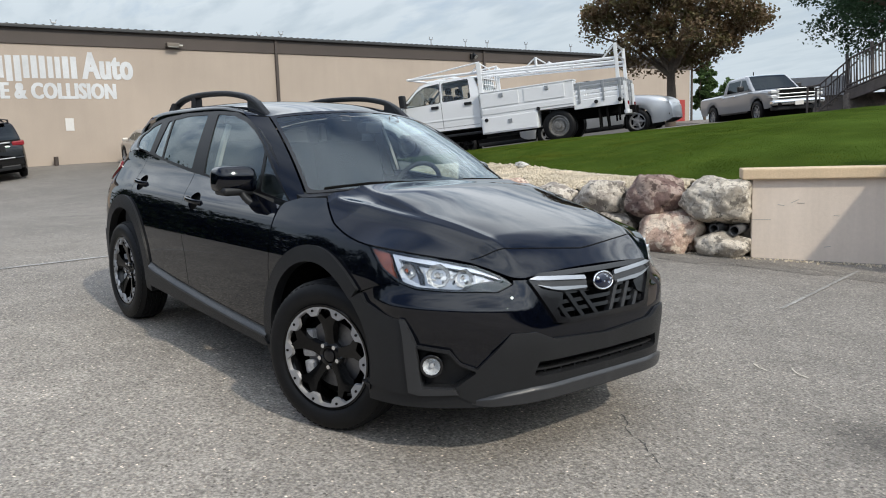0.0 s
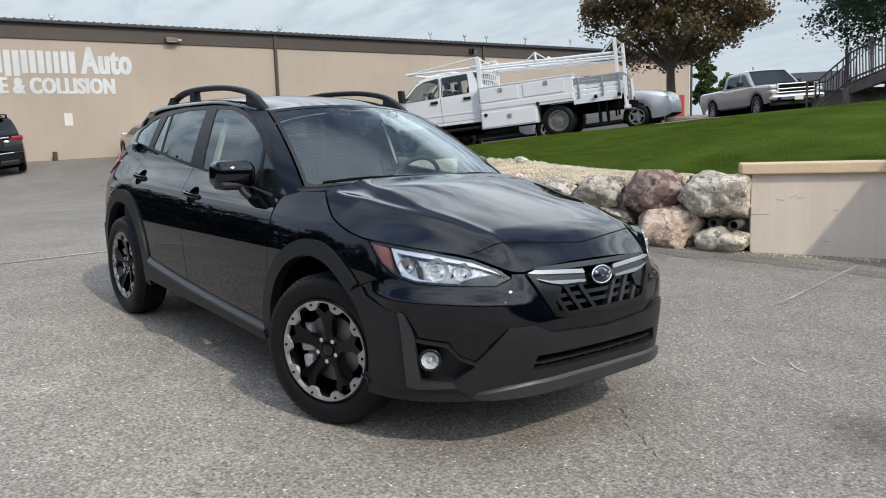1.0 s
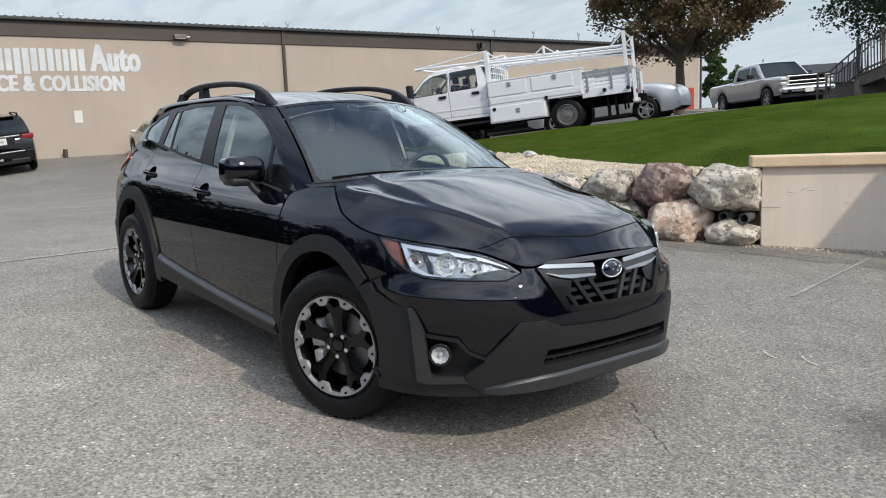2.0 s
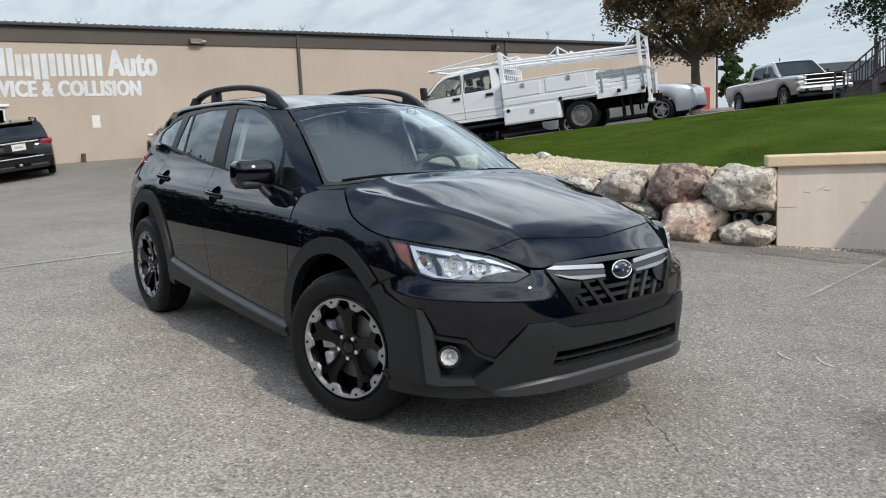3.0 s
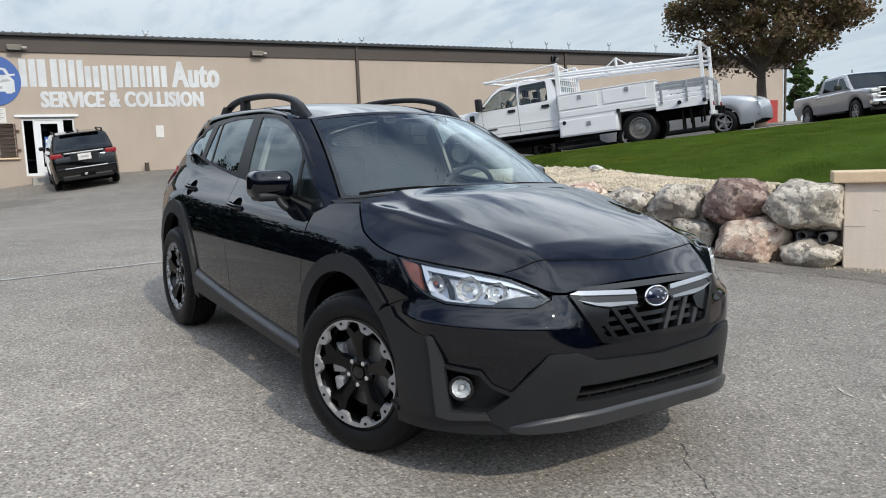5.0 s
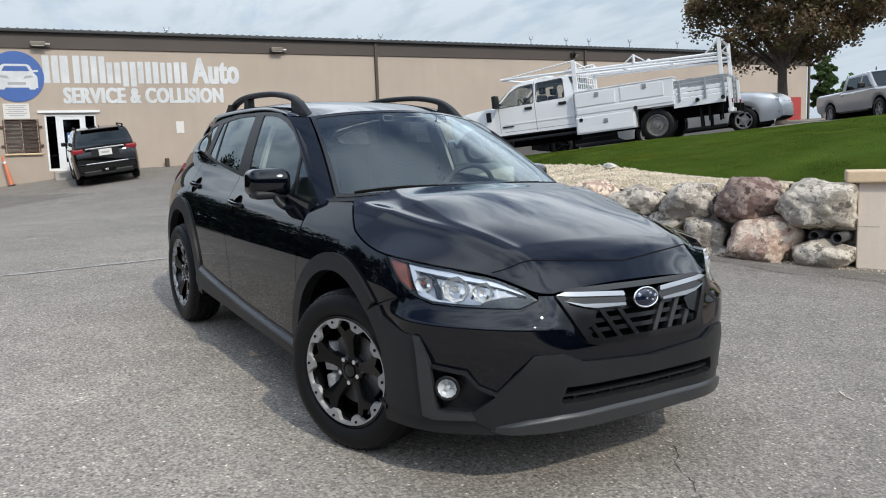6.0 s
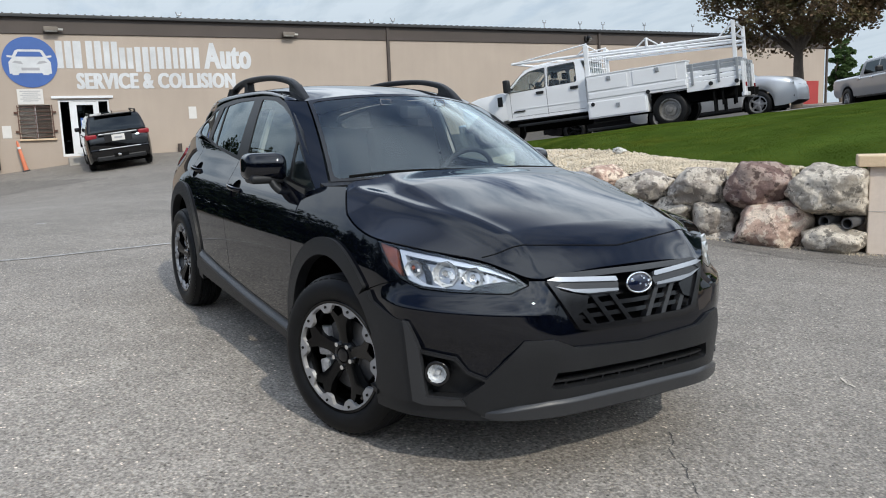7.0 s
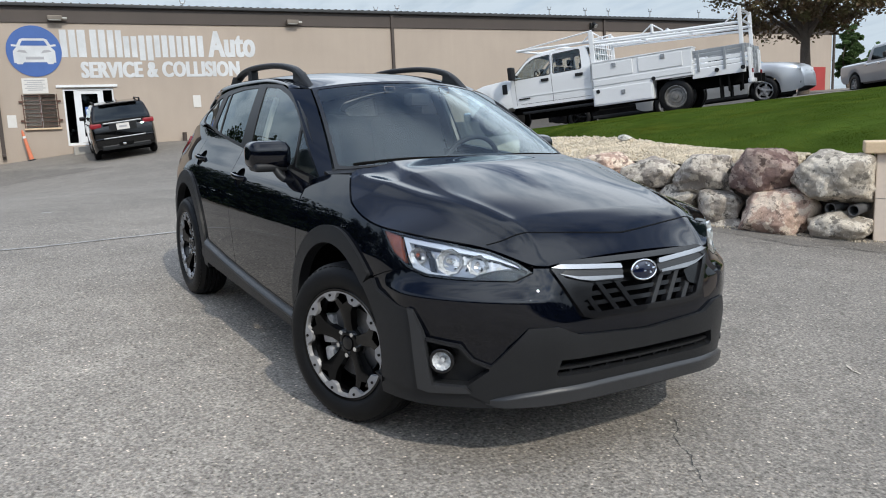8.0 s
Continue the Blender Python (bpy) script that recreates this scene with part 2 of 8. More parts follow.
M = dict(
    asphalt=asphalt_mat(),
    new_asphalt=asphalt_mat("dark_asphalt", 0.38),
    patch_asphalt=asphalt_mat("patched_asphalt", 0.80),
    grass=surface("lawn_soil", (0.050, 0.080, 0.015), 0.95, 0, 0.30, 0.8, 45, 0.006, 90, spec=0.0),
    blade=surface("grass_blade", (0.078, 0.122, 0.016), 0.7, 0, 0.32, 0.7, 3, second=(0.122, 0.145, 0.022), spec=0.0),
    gravel=surface("gravel", (0.52, 0.445, 0.335), 0.9, 0, 0.25, 3, 70, 0.02, 40, random_tone=0.2),
    stucco=stucco_mat("tan_stucco", (0.392, 0.325, 0.268), 0.006),
    band=surface("brown_metal_band", (0.062, 0.047, 0.039), 0.55, 0, 0.12, 0.7, 30, 0.002, 20),
    roofing=surface("dark_roof_sheet", (0.035, 0.036, 0.038), 0.5, 0.2, 0.2, 1, 20),
    pink=stucco_mat("painted_block", (0.69, 0.59, 0.505), 0.10),
    cap=surface("tan_cap_paint", (0.62, 0.47, 0.31), 0.8, 0, 0.1, 3, 50, 0.004, 40),
    white=surface("white_paint", (0.70, 0.71, 0.72), 0.55, 0, 0.05, 2, 40),
    sign_white=surface("white_sign_paint", (0.56, 0.57, 0.58), 0.7, 0, 0.10, 1.5, 30),
    sign_blue=surface("blue_sign_paint", (0.045, 0.11, 0.33), 0.5, 0, 0.08, 1, 20),
    black=surface("black_plastic", (0.012, 0.012, 0.013), 0.45, 0, 0.2, 6, 60),
    concrete=surface("concrete", (0.36, 0.34, 0.31), 0.9, 0, 0.15, 1.5, 40, 0.006, 50),
    brown_concrete=surface("stained_concrete", (0.24, 0.195, 0.16), 0.9, 0, 0.3, 2.5, 40, 0.006, 50, second=(0.16, 0.13, 0.11)),
    rust=surface("rust_iron", (0.11, 0.055, 0.04), 0.8, 0.2, 0.3, 5, 60),
    orange=surface("faded_orange_plastic", (0.66, 0.20, 0.105), 0.55, 0, 0.1, 5, 40),
    paper=surface("sign_paper", (0.62, 0.60, 0.57), 0.7, 0, 0.04, 6, 60),
    grey_ink=surface("grey_ink", (0.35, 0.35, 0.36), 0.8, 0, 0.05),
    faint=surface("faint_line_paint", (0.315, 0.303, 0.278), 0.9, 0, 0.5, 12, 60, second=(0.235, 0.225, 0.208)),
    line=surface("worn_white_line", (0.36, 0.35, 0.335), 0.9, 0, 0.4, 8, 60, second=(0.25, 0.243, 0.232)),
    fleck=surface("white_paint_fleck", (0.50, 0.455, 0.385), 0.85, 0, 0.3, 14, 80),
    crack=surface("crack_tar", (0.06, 0.058, 0.055), 0.9, 0, 0.2),
    red_paint=surface("red_paint", (0.33, 0.035, 0.03), 0.5, 0, 0.1),
    door_glass=glass_mat("door_glass", (0.10, 0.11, 0.12)),
    window_glass=glass_mat("window_glass", (0.80, 0.82, 0.82)),
    blind=surface("pale_blind", (0.46, 0.38, 0.345), 0.8, 0, 0.08, 3, 40),
    brown_blind=surface("brown_blind", (0.25, 0.19, 0.165), 0.8, 0, 0.1, 3, 40),
    lamp_body=surface("lamp_housing", (0.17, 0.145, 0.12), 0.5, 0.3, 0.1),
    lens=surface("lamp_lens", (0.40, 0.39, 0.36), 0.2, 0, 0.05),
    galv=surface("galvanised_steel", (0.42, 0.43, 0.44), 0.42, 0.8, 0.12, 4, 40),
    pipe=surface("grey_pipe", (0.085, 0.085, 0.088), 0.6, 0, 0.2, 6, 30),
    timber=surface("weathered_timber", (0.135, 0.108, 0.092), 0.85, 0, 0.25, 2, 35, 0.005, 40),
    rail=surface("weathered_rail", (0.115, 0.095, 0.085), 0.7, 0.2, 0.25, 3, 40),
    dirt=surface("dirt", (0.17, 0.14, 0.11), 0.95, 0, 0.3, 3, 60, 0.02, 40),
)


def translucent(m, share):
    """Let part of the light through thin leaves."""
    nt = m.node_tree
    p, out = nt.nodes["Principled BSDF"], nt.nodes["Material Output"]
    tl, mix = nt.nodes.new("ShaderNodeBsdfTranslucent"), nt.nodes.new("ShaderNodeMixShader")
    nt.links.new(p.inputs["Base Color"].links[0].from_socket, tl.inputs["Color"])
    mix.inputs[0].default_value = share
    nt.links.new(p.outputs[0], mix.inputs[1])
    nt.links.new(tl.outputs[0], mix.inputs[2])
    nt.links.new(mix.outputs[0], out.inputs[0])


translucent(M["blade"], 0.5)


# ---- mesh helpers ----
def mesh_ob(name, verts, faces, material, parent=None, label="", smooth=False, normals=None):
    me = bpy.data.meshes.new(name)
    me.from_pydata([tuple(map(float, v)) for v in verts], [], [tuple(map(int, q)) for q in faces])
    me.update()
    if smooth or normals is not None:
        me.polygons.foreach_set("use_smooth", [True] * len(me.polygons))
    if normals is not None:
        me.normals_split_custom_set_from_vertices([tuple(map(float, n)) for n in normals])
    me.materials.append(material)
    ob = new(name, me)
    if parent:
        ob.parent = parent
    if label:
        ob["label"] = label
    return ob


def part(name, bm, material, parent=None, label="", smooth=False):
    me = bpy.data.meshes.new(name)
    bm.normal_update()
    bm.to_mesh(me)
    bm.free()
    if smooth:
        me.polygons.foreach_set("use_smooth", [True] * len(me.polygons))
        me.set_sharp_from_angle(angle=radians(38))
    me.materials.append(material)
    ob = new(name, me)
    if parent:
        ob.parent = parent
    if label:
        ob["label"] = label
    return ob


def add_box(bm, c, s, m=None, bevel=0.0, seg=2):
    """A box of size s about c, in the frame m, with rounded edges."""
    t = Matrix.Translation(c) @ Matrix.Diagonal((*s, 1))
    got = bmesh.ops.create_cube(bm, size=1.0, matrix=(m @ t) if m else t)
    if bevel:
        edges = list({e for v in got["verts"] for e in v.link_edges})
        bmesh.ops.bevel(bm, geom=edges, offset=bevel, segments=seg, affect="EDGES", profile=0.6)
    return bm


def box(name, c, s, material, parent=None, label="", bevel=0.01, m=None, seg=2):
    return part(name, add_box(bmesh.new(), c, s, m, bevel, seg), material, parent, label)


def add_tube(bm, a, b, r, r2=None, seg=10):
    a, b = Vector(a), Vector(b)
    d = b - a
    m = Matrix.Translation((a + b) / 2) @ d.to_track_quat("Z", "Y").to_matrix().to_4x4()
    bmesh.ops.create_cone(bm, cap_ends=True, segments=seg, radius1=r, radius2=r if r2 is None else r2, depth=d.length, matrix=m)
    return bm


def tube(name, a, b, r, material, parent=None, label="", r2=None, seg=10):
    return part(name, add_tube(bmesh.new(), a, b, r, r2, seg), material, parent, label, smooth=True)


def extrude_poly(name, pts, depth, material, parent=None, label="", m=None, bevel=0.0, smooth=False):
    """A flat outline in x, y pushed out along +z by depth, in the frame m."""
    bm = bmesh.new()
    vs = [bm.verts.new((x, y, 0)) for x, y in pts]
    f = bm.faces.new(vs)
    got = bmesh.ops.extrude_face_region(bm, geom=[f])
    bmesh.ops.translate(bm, vec=(0, 0, depth), verts=[g for g in got["geom"] if isinstance(g, bmesh.types.BMVert)])
    bmesh.ops.recalc_face_normals(bm, faces=bm.faces)
    if bevel:
        bmesh.ops.bevel(bm, geom=list(bm.edges), offset=bevel, segments=2, affect="EDGES", profile=0.6)
    if m:
        bm.transform(m)
    return part(name, bm, material, parent, label, smooth)


def empty(name, m=None, **tags):
    ob = new(name)
    if m:
        ob.matrix_world = m
    return tagged(ob, **tags)


def smooth01(a, b, x):
    t = np.clip((np.asarray(x, float) - a) / (b - a), 0, 1)
    return t * t * (3 - 2 * t)


# ---- ground ----
D2 = np.array((0.81, 0.587))          # the driveway climbs this way
P0 = np.array((-8.47, 9.80))          # on its edge with the lawn


def drive_a(x, y):
    return (x - P0[0]) * D2[0] + (y - P0[1]) * D2[1]


def drive_q(x, y):
    return -(x - P0[0]) * D2[1] + (y - P0[1]) * D2[0]


def lot_z(x, y):
    """The lot tips with the parked car, then levels out towards the building."""
    near = -0.0378 * x - 0.0283 * y
    base = np.where(y < 1.25, 0.50 + 0.11 * (np.maximum(y, -8) - 1.25), 0.50 + 0.022 * (np.minimum(y, 60) - 1.25))
    far = base + 0.055 * (-24 - np.maximum(x, -29.0))
    t = smooth01(-5, -22, x)
    near = np.clip(near, -0.9, 1.4)
    rise = 0.45 * smooth01(-16.5, -20.5, x) * smooth01(17, 27, y)
    return near * (1 - t) + far * t + rise


def drive_z(x, y):
    a = drive_a(x, y)
    return np.where(a < 3, 1.17 + 0.095 * a, 1.455 + 0.05 * np.minimum(a - 3, 12))


def ground_z(x, y):
    x, y = np.asarray(x, float), np.asarray(y, float)
    lot, up = lot_z(x, y), drive_z(x, y)
    k = 0.08
    top = np.where(up - lot > -0.4, np.logaddexp(lot / k, up / k) * k, lot)
    return lot + (top - lot) * smooth01(-2.6, -0.2, drive_q(x, y))


def build_ground():
    def lines(fine_lo, fine_hi, step):
        a = np.arange(fine_lo, fine_hi + 1e-6, step)
        out = np.geomspace(1, 420, 26)
        return np.r_[(fine_lo - out)[::-1], a, fine_hi + out]
    xs, ys = lines(-32, 10, 0.5), lines(-12, 30, 0.5)
    X, Y = np.meshgrid(xs, ys)
    Z = ground_z(X, Y)
    n, k = len(xs), len(ys)
    verts = np.stack([X, Y, Z], -1).reshape(-1, 3)
    faces = [(j * n + i, j * n + i + 1, (j + 1) * n + i + 1, (j + 1) * n + i) for j in range(k - 1) for i in range(n - 1)]
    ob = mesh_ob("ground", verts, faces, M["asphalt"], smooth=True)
    tagged(ob, "worn grey asphalt parking lot with stone chips and cracks", "parking lot", kind="structure")


build_ground()


def strip_on_ground(name, pts, width, material, lift=0.006, label="", jitter=0.0, category="", step=0.06):
    """A thin layer laid along a line on the ground."""
    rnd = random.Random(len(pts) * 7 + int(width * 1000))
    fine = []
    for (x0, y0), (x1, y1) in zip(pts, pts[1:]):
        n = max(2, int(math.hypot(x1 - x0, y1 - y0) / step))
        fine += [(x0 + (x1 - x0) * i / n, y0 + (y1 - y0) * i / n) for i in range(n)]
    fine.append(pts[-1])
    verts, faces = [], []
    for i, (x, y) in enumerate(fine):
        a, b = fine[max(0, i - 1)], fine[min(len(fine) - 1, i + 1)]
        d = Vector((b[0] - a[0], b[1] - a[1])).normalized()
        w = width / 2 * (1 + rnd.uniform(-jitter, jitter))
        ox, oy = -d.y * w, d.x * w
        jx, jy = -d.y * rnd.uniform(-1, 1) * jitter * width * 1.2, d.x * rnd.uniform(-1, 1) * jitter * width * 1.2
        for sx in (1, -1):
            px_, py_ = x + jx + ox * sx, y + jy + oy * sx
            verts.append((px_, py_, float(ground_z(px_, py_)) + lift))
    for i in range(len(fine) - 1):
        faces.append((2 * i, 2 * i + 1, 2 * i + 3, 2 * i + 2))
    ob = mesh_ob(name, verts, faces, material)
    return tagged(ob, label, category, kind="structure")


strip_on_ground("parking_line", [(-3.55, -3.4), (-3.73, -1.96), (-4.1, -0.65), (-4.5, 1.0)], 0.055, M["line"], label="worn white painted parking line on asphalt", jitter=0.12, category="road marking")
strip_on_ground("parking_line", [(1.10, 3.40), (0.94, 4.05), (0.76, 4.75), (0.52, 5.7)], 0.030, M["faint"], label="faded painted parking line on asphalt", jitter=0.12, category="road marking")
strip_on_ground("road_mark", [(1.88, 1.87), (1.95, 1.81), (2.01, 1.80)], 0.011, M["fleck"], label="small white paint fleck on asphalt", jitter=0.7, category="road marking")
strip_on_ground("road_mark", [(2.06, 1.98), (2.13, 1.91), (2.22, 1.88)], 0.010, M["fleck"], label="small white paint fleck on asphalt", jitter=0.7, category="road marking")
strip_on_ground("road_mark", [(-6.40, -1.98), (-6.47, -1.90), (-6.44, -1.84)], 0.07, M["line"], label="small white paint fleck on asphalt", jitter=0.7, category="road marking")
strip_on_ground("crack", [(2.03, 0.555), (2.12, 0.50), (2.17, 0.43), (2.25, 0.385), (2.34, 0.36), (2.41, 0.305), (2.47, 0.28), (2.55, 0.22)], 0.0042, M["crack"], 0.0025, "dark branching crack in the asphalt", 1.1, "crack", 0.018)
strip_on_ground("crack", [(-1.2, 4.2), (-0.5, 4.75), (-0.1, 5.0), (0.5, 5.3), (1.2, 5.6)], 0.007, M["crack"], 0.0025, "thin crack beside the retaining wall", 0.8, "crack", 0.03)

def ground_patch(name, inside_at, x0, x1, y0, y1, material, lift, label, step=0.25):
    """A layer of other paving laid over the ground where inside_at holds."""
    xs, ys = np.arange(x0, x1 + 1e-6, step), np.arange(y0, y1 + 1e-6, step)
    X, Y = np.meshgrid(xs, ys)
    Z = ground_z(X, Y) + lift
    n = len(xs)
    verts = np.stack([X, Y, Z], -1).reshape(-1, 3)
    faces = []
    for j in range(len(ys) - 1):
        for i in range(n - 1):
            if inside_at(xs[i] + step / 2, ys[j] + step / 2):
                faces.append((j * n + i, j * n + i + 1, (j + 1) * n + i + 1, (j + 1) * n + i))
    used = sorted({v for f in faces for v in f})
    at = {v: i for i, v in enumerate(used)}
    ob = mesh_ob(name, verts[used], [tuple(at[v] for v in f) for f in faces], material, smooth=True)
    return tagged(ob, label, "pavement", kind="structure")


ground_patch("driveway", lambda x, y: drive_q(x, y) > 0.0 and -14 < drive_a(x, y) < 16, -28.5, 4, 4, 38, M["new_asphalt"], 0.008, "dark newer asphalt of the driveway above the lawn")
ground_patch("lot_patch", lambda x, y: x < -21.2 - 0.10 * y + 0.5 * math.sin(y * 0.9) and drive_q(x, y) < -0.5, -29, -19, -16, 14, M["patch_asphalt"], 0.006, "darker asphalt strip along the building", 0.25)


ground_patch("dirt_streak", lambda x, y: abs((y - 4.62) - 0.31 * (x + 1.6)) < 0.16 + 0.30 * noise.noise(Vector((x * 1.2, y * 4.0, 5))), -3.2, 1.6, 3.9, 5.9, M["patch_asphalt"], 0.003, "dark dirt washed along the foot of the boulders", 0.03)

# ---- building ----
WX = -29.0


def build_building():
    b = empty("building", label="long tan stucco workshop with a dark brown metal eave band", category="building")
    top, y0, y1, low = 5.36, -6.0, 41.0, -1.0
    def wall_piece(ya, yb, za, zb):
        box("wall", (WX - 0.15, (ya + yb) / 2, (za + zb) / 2), (0.3, yb - ya, zb - za), M["stucco"], b, bevel=0)
    door, win = (-1.31, 0.48, 0.80, 2.95), (-2.64, -1.58, 1.52, 2.76)
    wall_piece(y0, win[0], low, top)
    wall_piece(win[0], win[1], low, win[2])
    wall_piece(win[0], win[1], win[3], top)
    wall_piece(win[1], door[0], low, top)
    wall_piece(door[0], door[1], low, door[2])
    wall_piece(door[0], door[1], door[3], top)
    wall_piece(door[1], y1, low, top)
    box("end_wall", (WX - 12.3, y1 - 0.15, 2.3), (24, 0.3, 7.2), M["stucco"], b, bevel=0)
    box("end_wall", (WX - 12.3, y0 + 0.15, 2.3), (24, 0.3, 7.2), M["stucco"], b, bevel=0)
    box("back_wall", (WX - 24.2, 17.5, 2.3), (0.3, 47, 7.2), M["stucco"], b, bevel=0)
    box("inner_wall", (WX - 3.2, 0.2, 2.2), (0.2, 11.6, 6.4), M["stucco"], b, bevel=0)
    box("brown_band", (WX - 0.12, 17.5, 5.66), (0.34, 47.2, 0.60), M["band"], b, "dark brown sheet metal band", bevel=0.01)
    # gutter and ribbed roof edge
    box("gutter", (WX + 0.10, 17.5, 5.99), (0.22, 47.4, 0.11), M["roofing"], b, bevel=0.02)
    verts, faces = [], []
    prof = [(y0 - 0.2 + 0.305 * i + dy, dz) for i in range(155) for dy, dz in ((0, 0), (0.015, 0.03), (0.05, 0.03), (0.065, 0))]
    n = len(prof) - 1
    for y, dz in prof:
        verts += [(WX + 0.16, y, 6.06 + dz), (WX - 24.5, y, 7.66 + dz)]
    faces = [(2 * i, 2 * i + 1, 2 * i + 3, 2 * i + 2) for i in range(n)]
    mesh_ob("roof", verts, faces, M["roofing"], b, "dark ribbed metal roof")
    # downspouts
    for y in (-3.5, 12.28, 23.98, 41.12):
        bm = bmesh.new()
        add_box(bm, (WX + 0.07, y, 3.2), (0.10, 0.13, 5.6), None, 0.015)
        add_box(bm, (WX + 0.10, y, 0.55), (0.22, 0.13, 0.12), None, 0.02)
        part("downspout", bm, M["band"], b, "brown square metal downspout")
    # roof vents
    for y, h, x in ((3.45, 0.26, -0.6), (12.05, 0.26, -1.2), (12.85, 0.30, -0.6), (21.7, 0.52, -1.5), (23.95, 0.52, -1.5), (25.45, 0.52, -1.5), (28.45, 0.58, -1.7), (32.0, 0.6, -1.7)):
        bm = bmesh.new()
        zr = 6.06 - 0.065 * x
        add_tube(bm, (WX + x, y, zr - 0.1), (WX + x, y, zr + h - 0.12), 0.028, seg=8)
        add_box(bm, (WX + x, y, zr + h - 0.09), (0.10, 0.16, 0.05), None, 0.01)
        for k in (-1, 1):
            add_tube(bm, (WX + x, y + 0.06 * k, zr + h - 0.1), (WX + x, y + 0.11 * k, zr + h + 0.04), 0.02, seg=6)
        part("roof_vent", bm, M["galv"], b, "small galvanised roof vent")
    # entrance: white frame, side lights, door with glass
    ym = WX - 0.12
    fr = []
    def bar(ya, yb, za, zb, dx=0.0):
        fr.append(box("door_frame", (ym + dx, (ya + yb) / 2, (za + zb) / 2), (0.14, yb - ya, zb - za), M["white"], b, "white aluminium frame", bevel=0.008))
    bar(-1.31, 0.48, 2.87, 2.95)
    bar(-1.31, 0.48, 0.80, 0.90)
    for ya, yb in ((-1.31, -1.24), (-0.93, -0.80), (0.02, 0.10), (0.42, 0.48)):
        bar(ya, yb, 0.90, 2.87)
    d = new("door_1")
    d.location = (ym + 0.02, -0.39, 0.9)
    tagged(d, "white framed glass entrance door, closed", "door", kind="structure")
    for c, s in (((0, -0.35, 0.985), (0.07, 0.12, 1.95)), ((0, 0.35, 0.985), (0.07, 0.12, 1.95)), ((0, 0, 1.90), (0.07, 0.58, 0.12)), ((0, 0, 0.12), (0.07, 0.58, 0.22))):
        box("door_frame", c, s, M["white"], d, bevel=0.006)
    box("pane", (0, 0, 1.03), (0.012, 0.58, 1.62), M["door_glass"], d, bevel=0)
    box("poster", (0.012, 0.02, 1.15), (0.006, 0.42, 0.40), M["sign_blue"], d, "blue and white poster in the glass", bevel=0)
    box("poster", (0.018, 0.02, 1.20), (0.006, 0.36, 0.12), M["white"], d, "white bar on the poster", bevel=0)
    tube("door_handle", (0.07, 0.30, 0.85), (0.07, 0.30, 1.25), 0.015, M["galv"], d)
    for ya, yb in ((-1.24, -0.93), (0.10, 0.42)):
        box("side_light", (ym, (ya + yb) / 2, 1.885), (0.012, yb - ya, 1.97), M["door_glass"], b, bevel=0)
    box("lintel", (WX + 0.02, -0.44, 3.035), (0.07, 2.16, 0.09), M["white"], b, "white lintel ledge", bevel=0.01)
    box("door_step", (WX + 0.45, -0.40, 0.53), (0.9, 1.5, 0.48), M["concrete"], b, "pale concrete step", bevel=0.02)
    # barred window
    w = new("window_1")
    w.location = (WX - 0.08, -2.11, 2.14)
    tagged(w, "window behind rusty horizontal iron bars", "window", kind="structure")
    box("pane", (-0.06, 0, 0), (0.012, 1.06, 1.24), M["window_glass"], w, bevel=0)
    box("window_frame", (-0.04, 0, 0), (0.05, 0.05, 1.24), M["white"], w, bevel=0.004)
    for y, mat in ((-0.27, M["blind"]), (0.27, M["brown_blind"])):
        for i in range(22):
            box("blind_slat", (-0.10, y, -0.58 + i * 0.055), (0.03, 0.50, 0.046), mat, w, bevel=0)
    box("window_sill", (0.10, 0.02, -0.66), (0.16, 1.26, 0.06), M["cap"], w, bevel=0.01)
    for i in range(8):
        box("bar", (0.14, 0, -0.56 + i * 0.158), (0.012, 1.18, 0.024), M["rust"], w, bevel=0.003)
    for y in (-0.58, 0.0, 0.58):
        box("bar", (0.155, y, 0), (0.014, 0.035, 1.24), M["rust"], w, bevel=0.003)
    for y, z in ((-0.64, 0.35), (0.64, 0.35), (-0.64, -0.35), (0.64, -0.35)):
        box("bracket", (0.13, y, z), (0.06, 0.14, 0.07), M["rust"], w, bevel=0.006)
    # red roller door near the far corner
    box("red_door", (WX + 0.015, 39.80, 2.3), (0.05, 1.4, 2.3), M["red_paint"], b, "red painted service door", bevel=0.01)
    return b


building = build_building()


def wall_lamp(y, z, twin=True):
    m = Matrix.Translation((WX + 0.05, y, z))
    lamp = empty("wall_lamp", m, label="weathered wall floodlight under the eave", category="wall lamp", group="wall lamps")
    box("housing", (0.14, -0.05, 0), (0.26, 0.50, 0.15), M["lamp_body"], lamp, bevel=0.02)
    box("lens", (0.16, -0.05, -0.085), (0.2, 0.42, 0.03), M["lens"], lamp, bevel=0.005)
    if twin:
        tube("sensor", (0.14, 0.20, -0.01), (0.16, 0.36, -0.02), 0.045, M["lens"], lamp)
    box("mount", (0.0, -0.05, 0), (0.06, 0.16, 0.16), M["band"], lamp, bevel=0.01)


wall_lamp(-1.24, 5.52)
wall_lamp(7.76, 5.52)
dome = empty("wall_lamp", Matrix.Translation((WX + 0.05, 23.2, 5.66)), label="dome floodlight with a dark bracket", category="wall lamp", group="wall lamps")
box("mount", (0.05, -0.02, -0.05), (0.14, 0.24, 0.26), M["black"], dome, bevel=0.03)
tube("housing", (0.08, 0.03, 0.08), (0.26, 0.06, -0.10), 0.07, M["black"], dome, r2=0.12, seg=16)
tube("lens", (0.26, 0.06, -0.10), (0.275, 0.062, -0.115), 0.10, M["lens"], dome, seg=16)


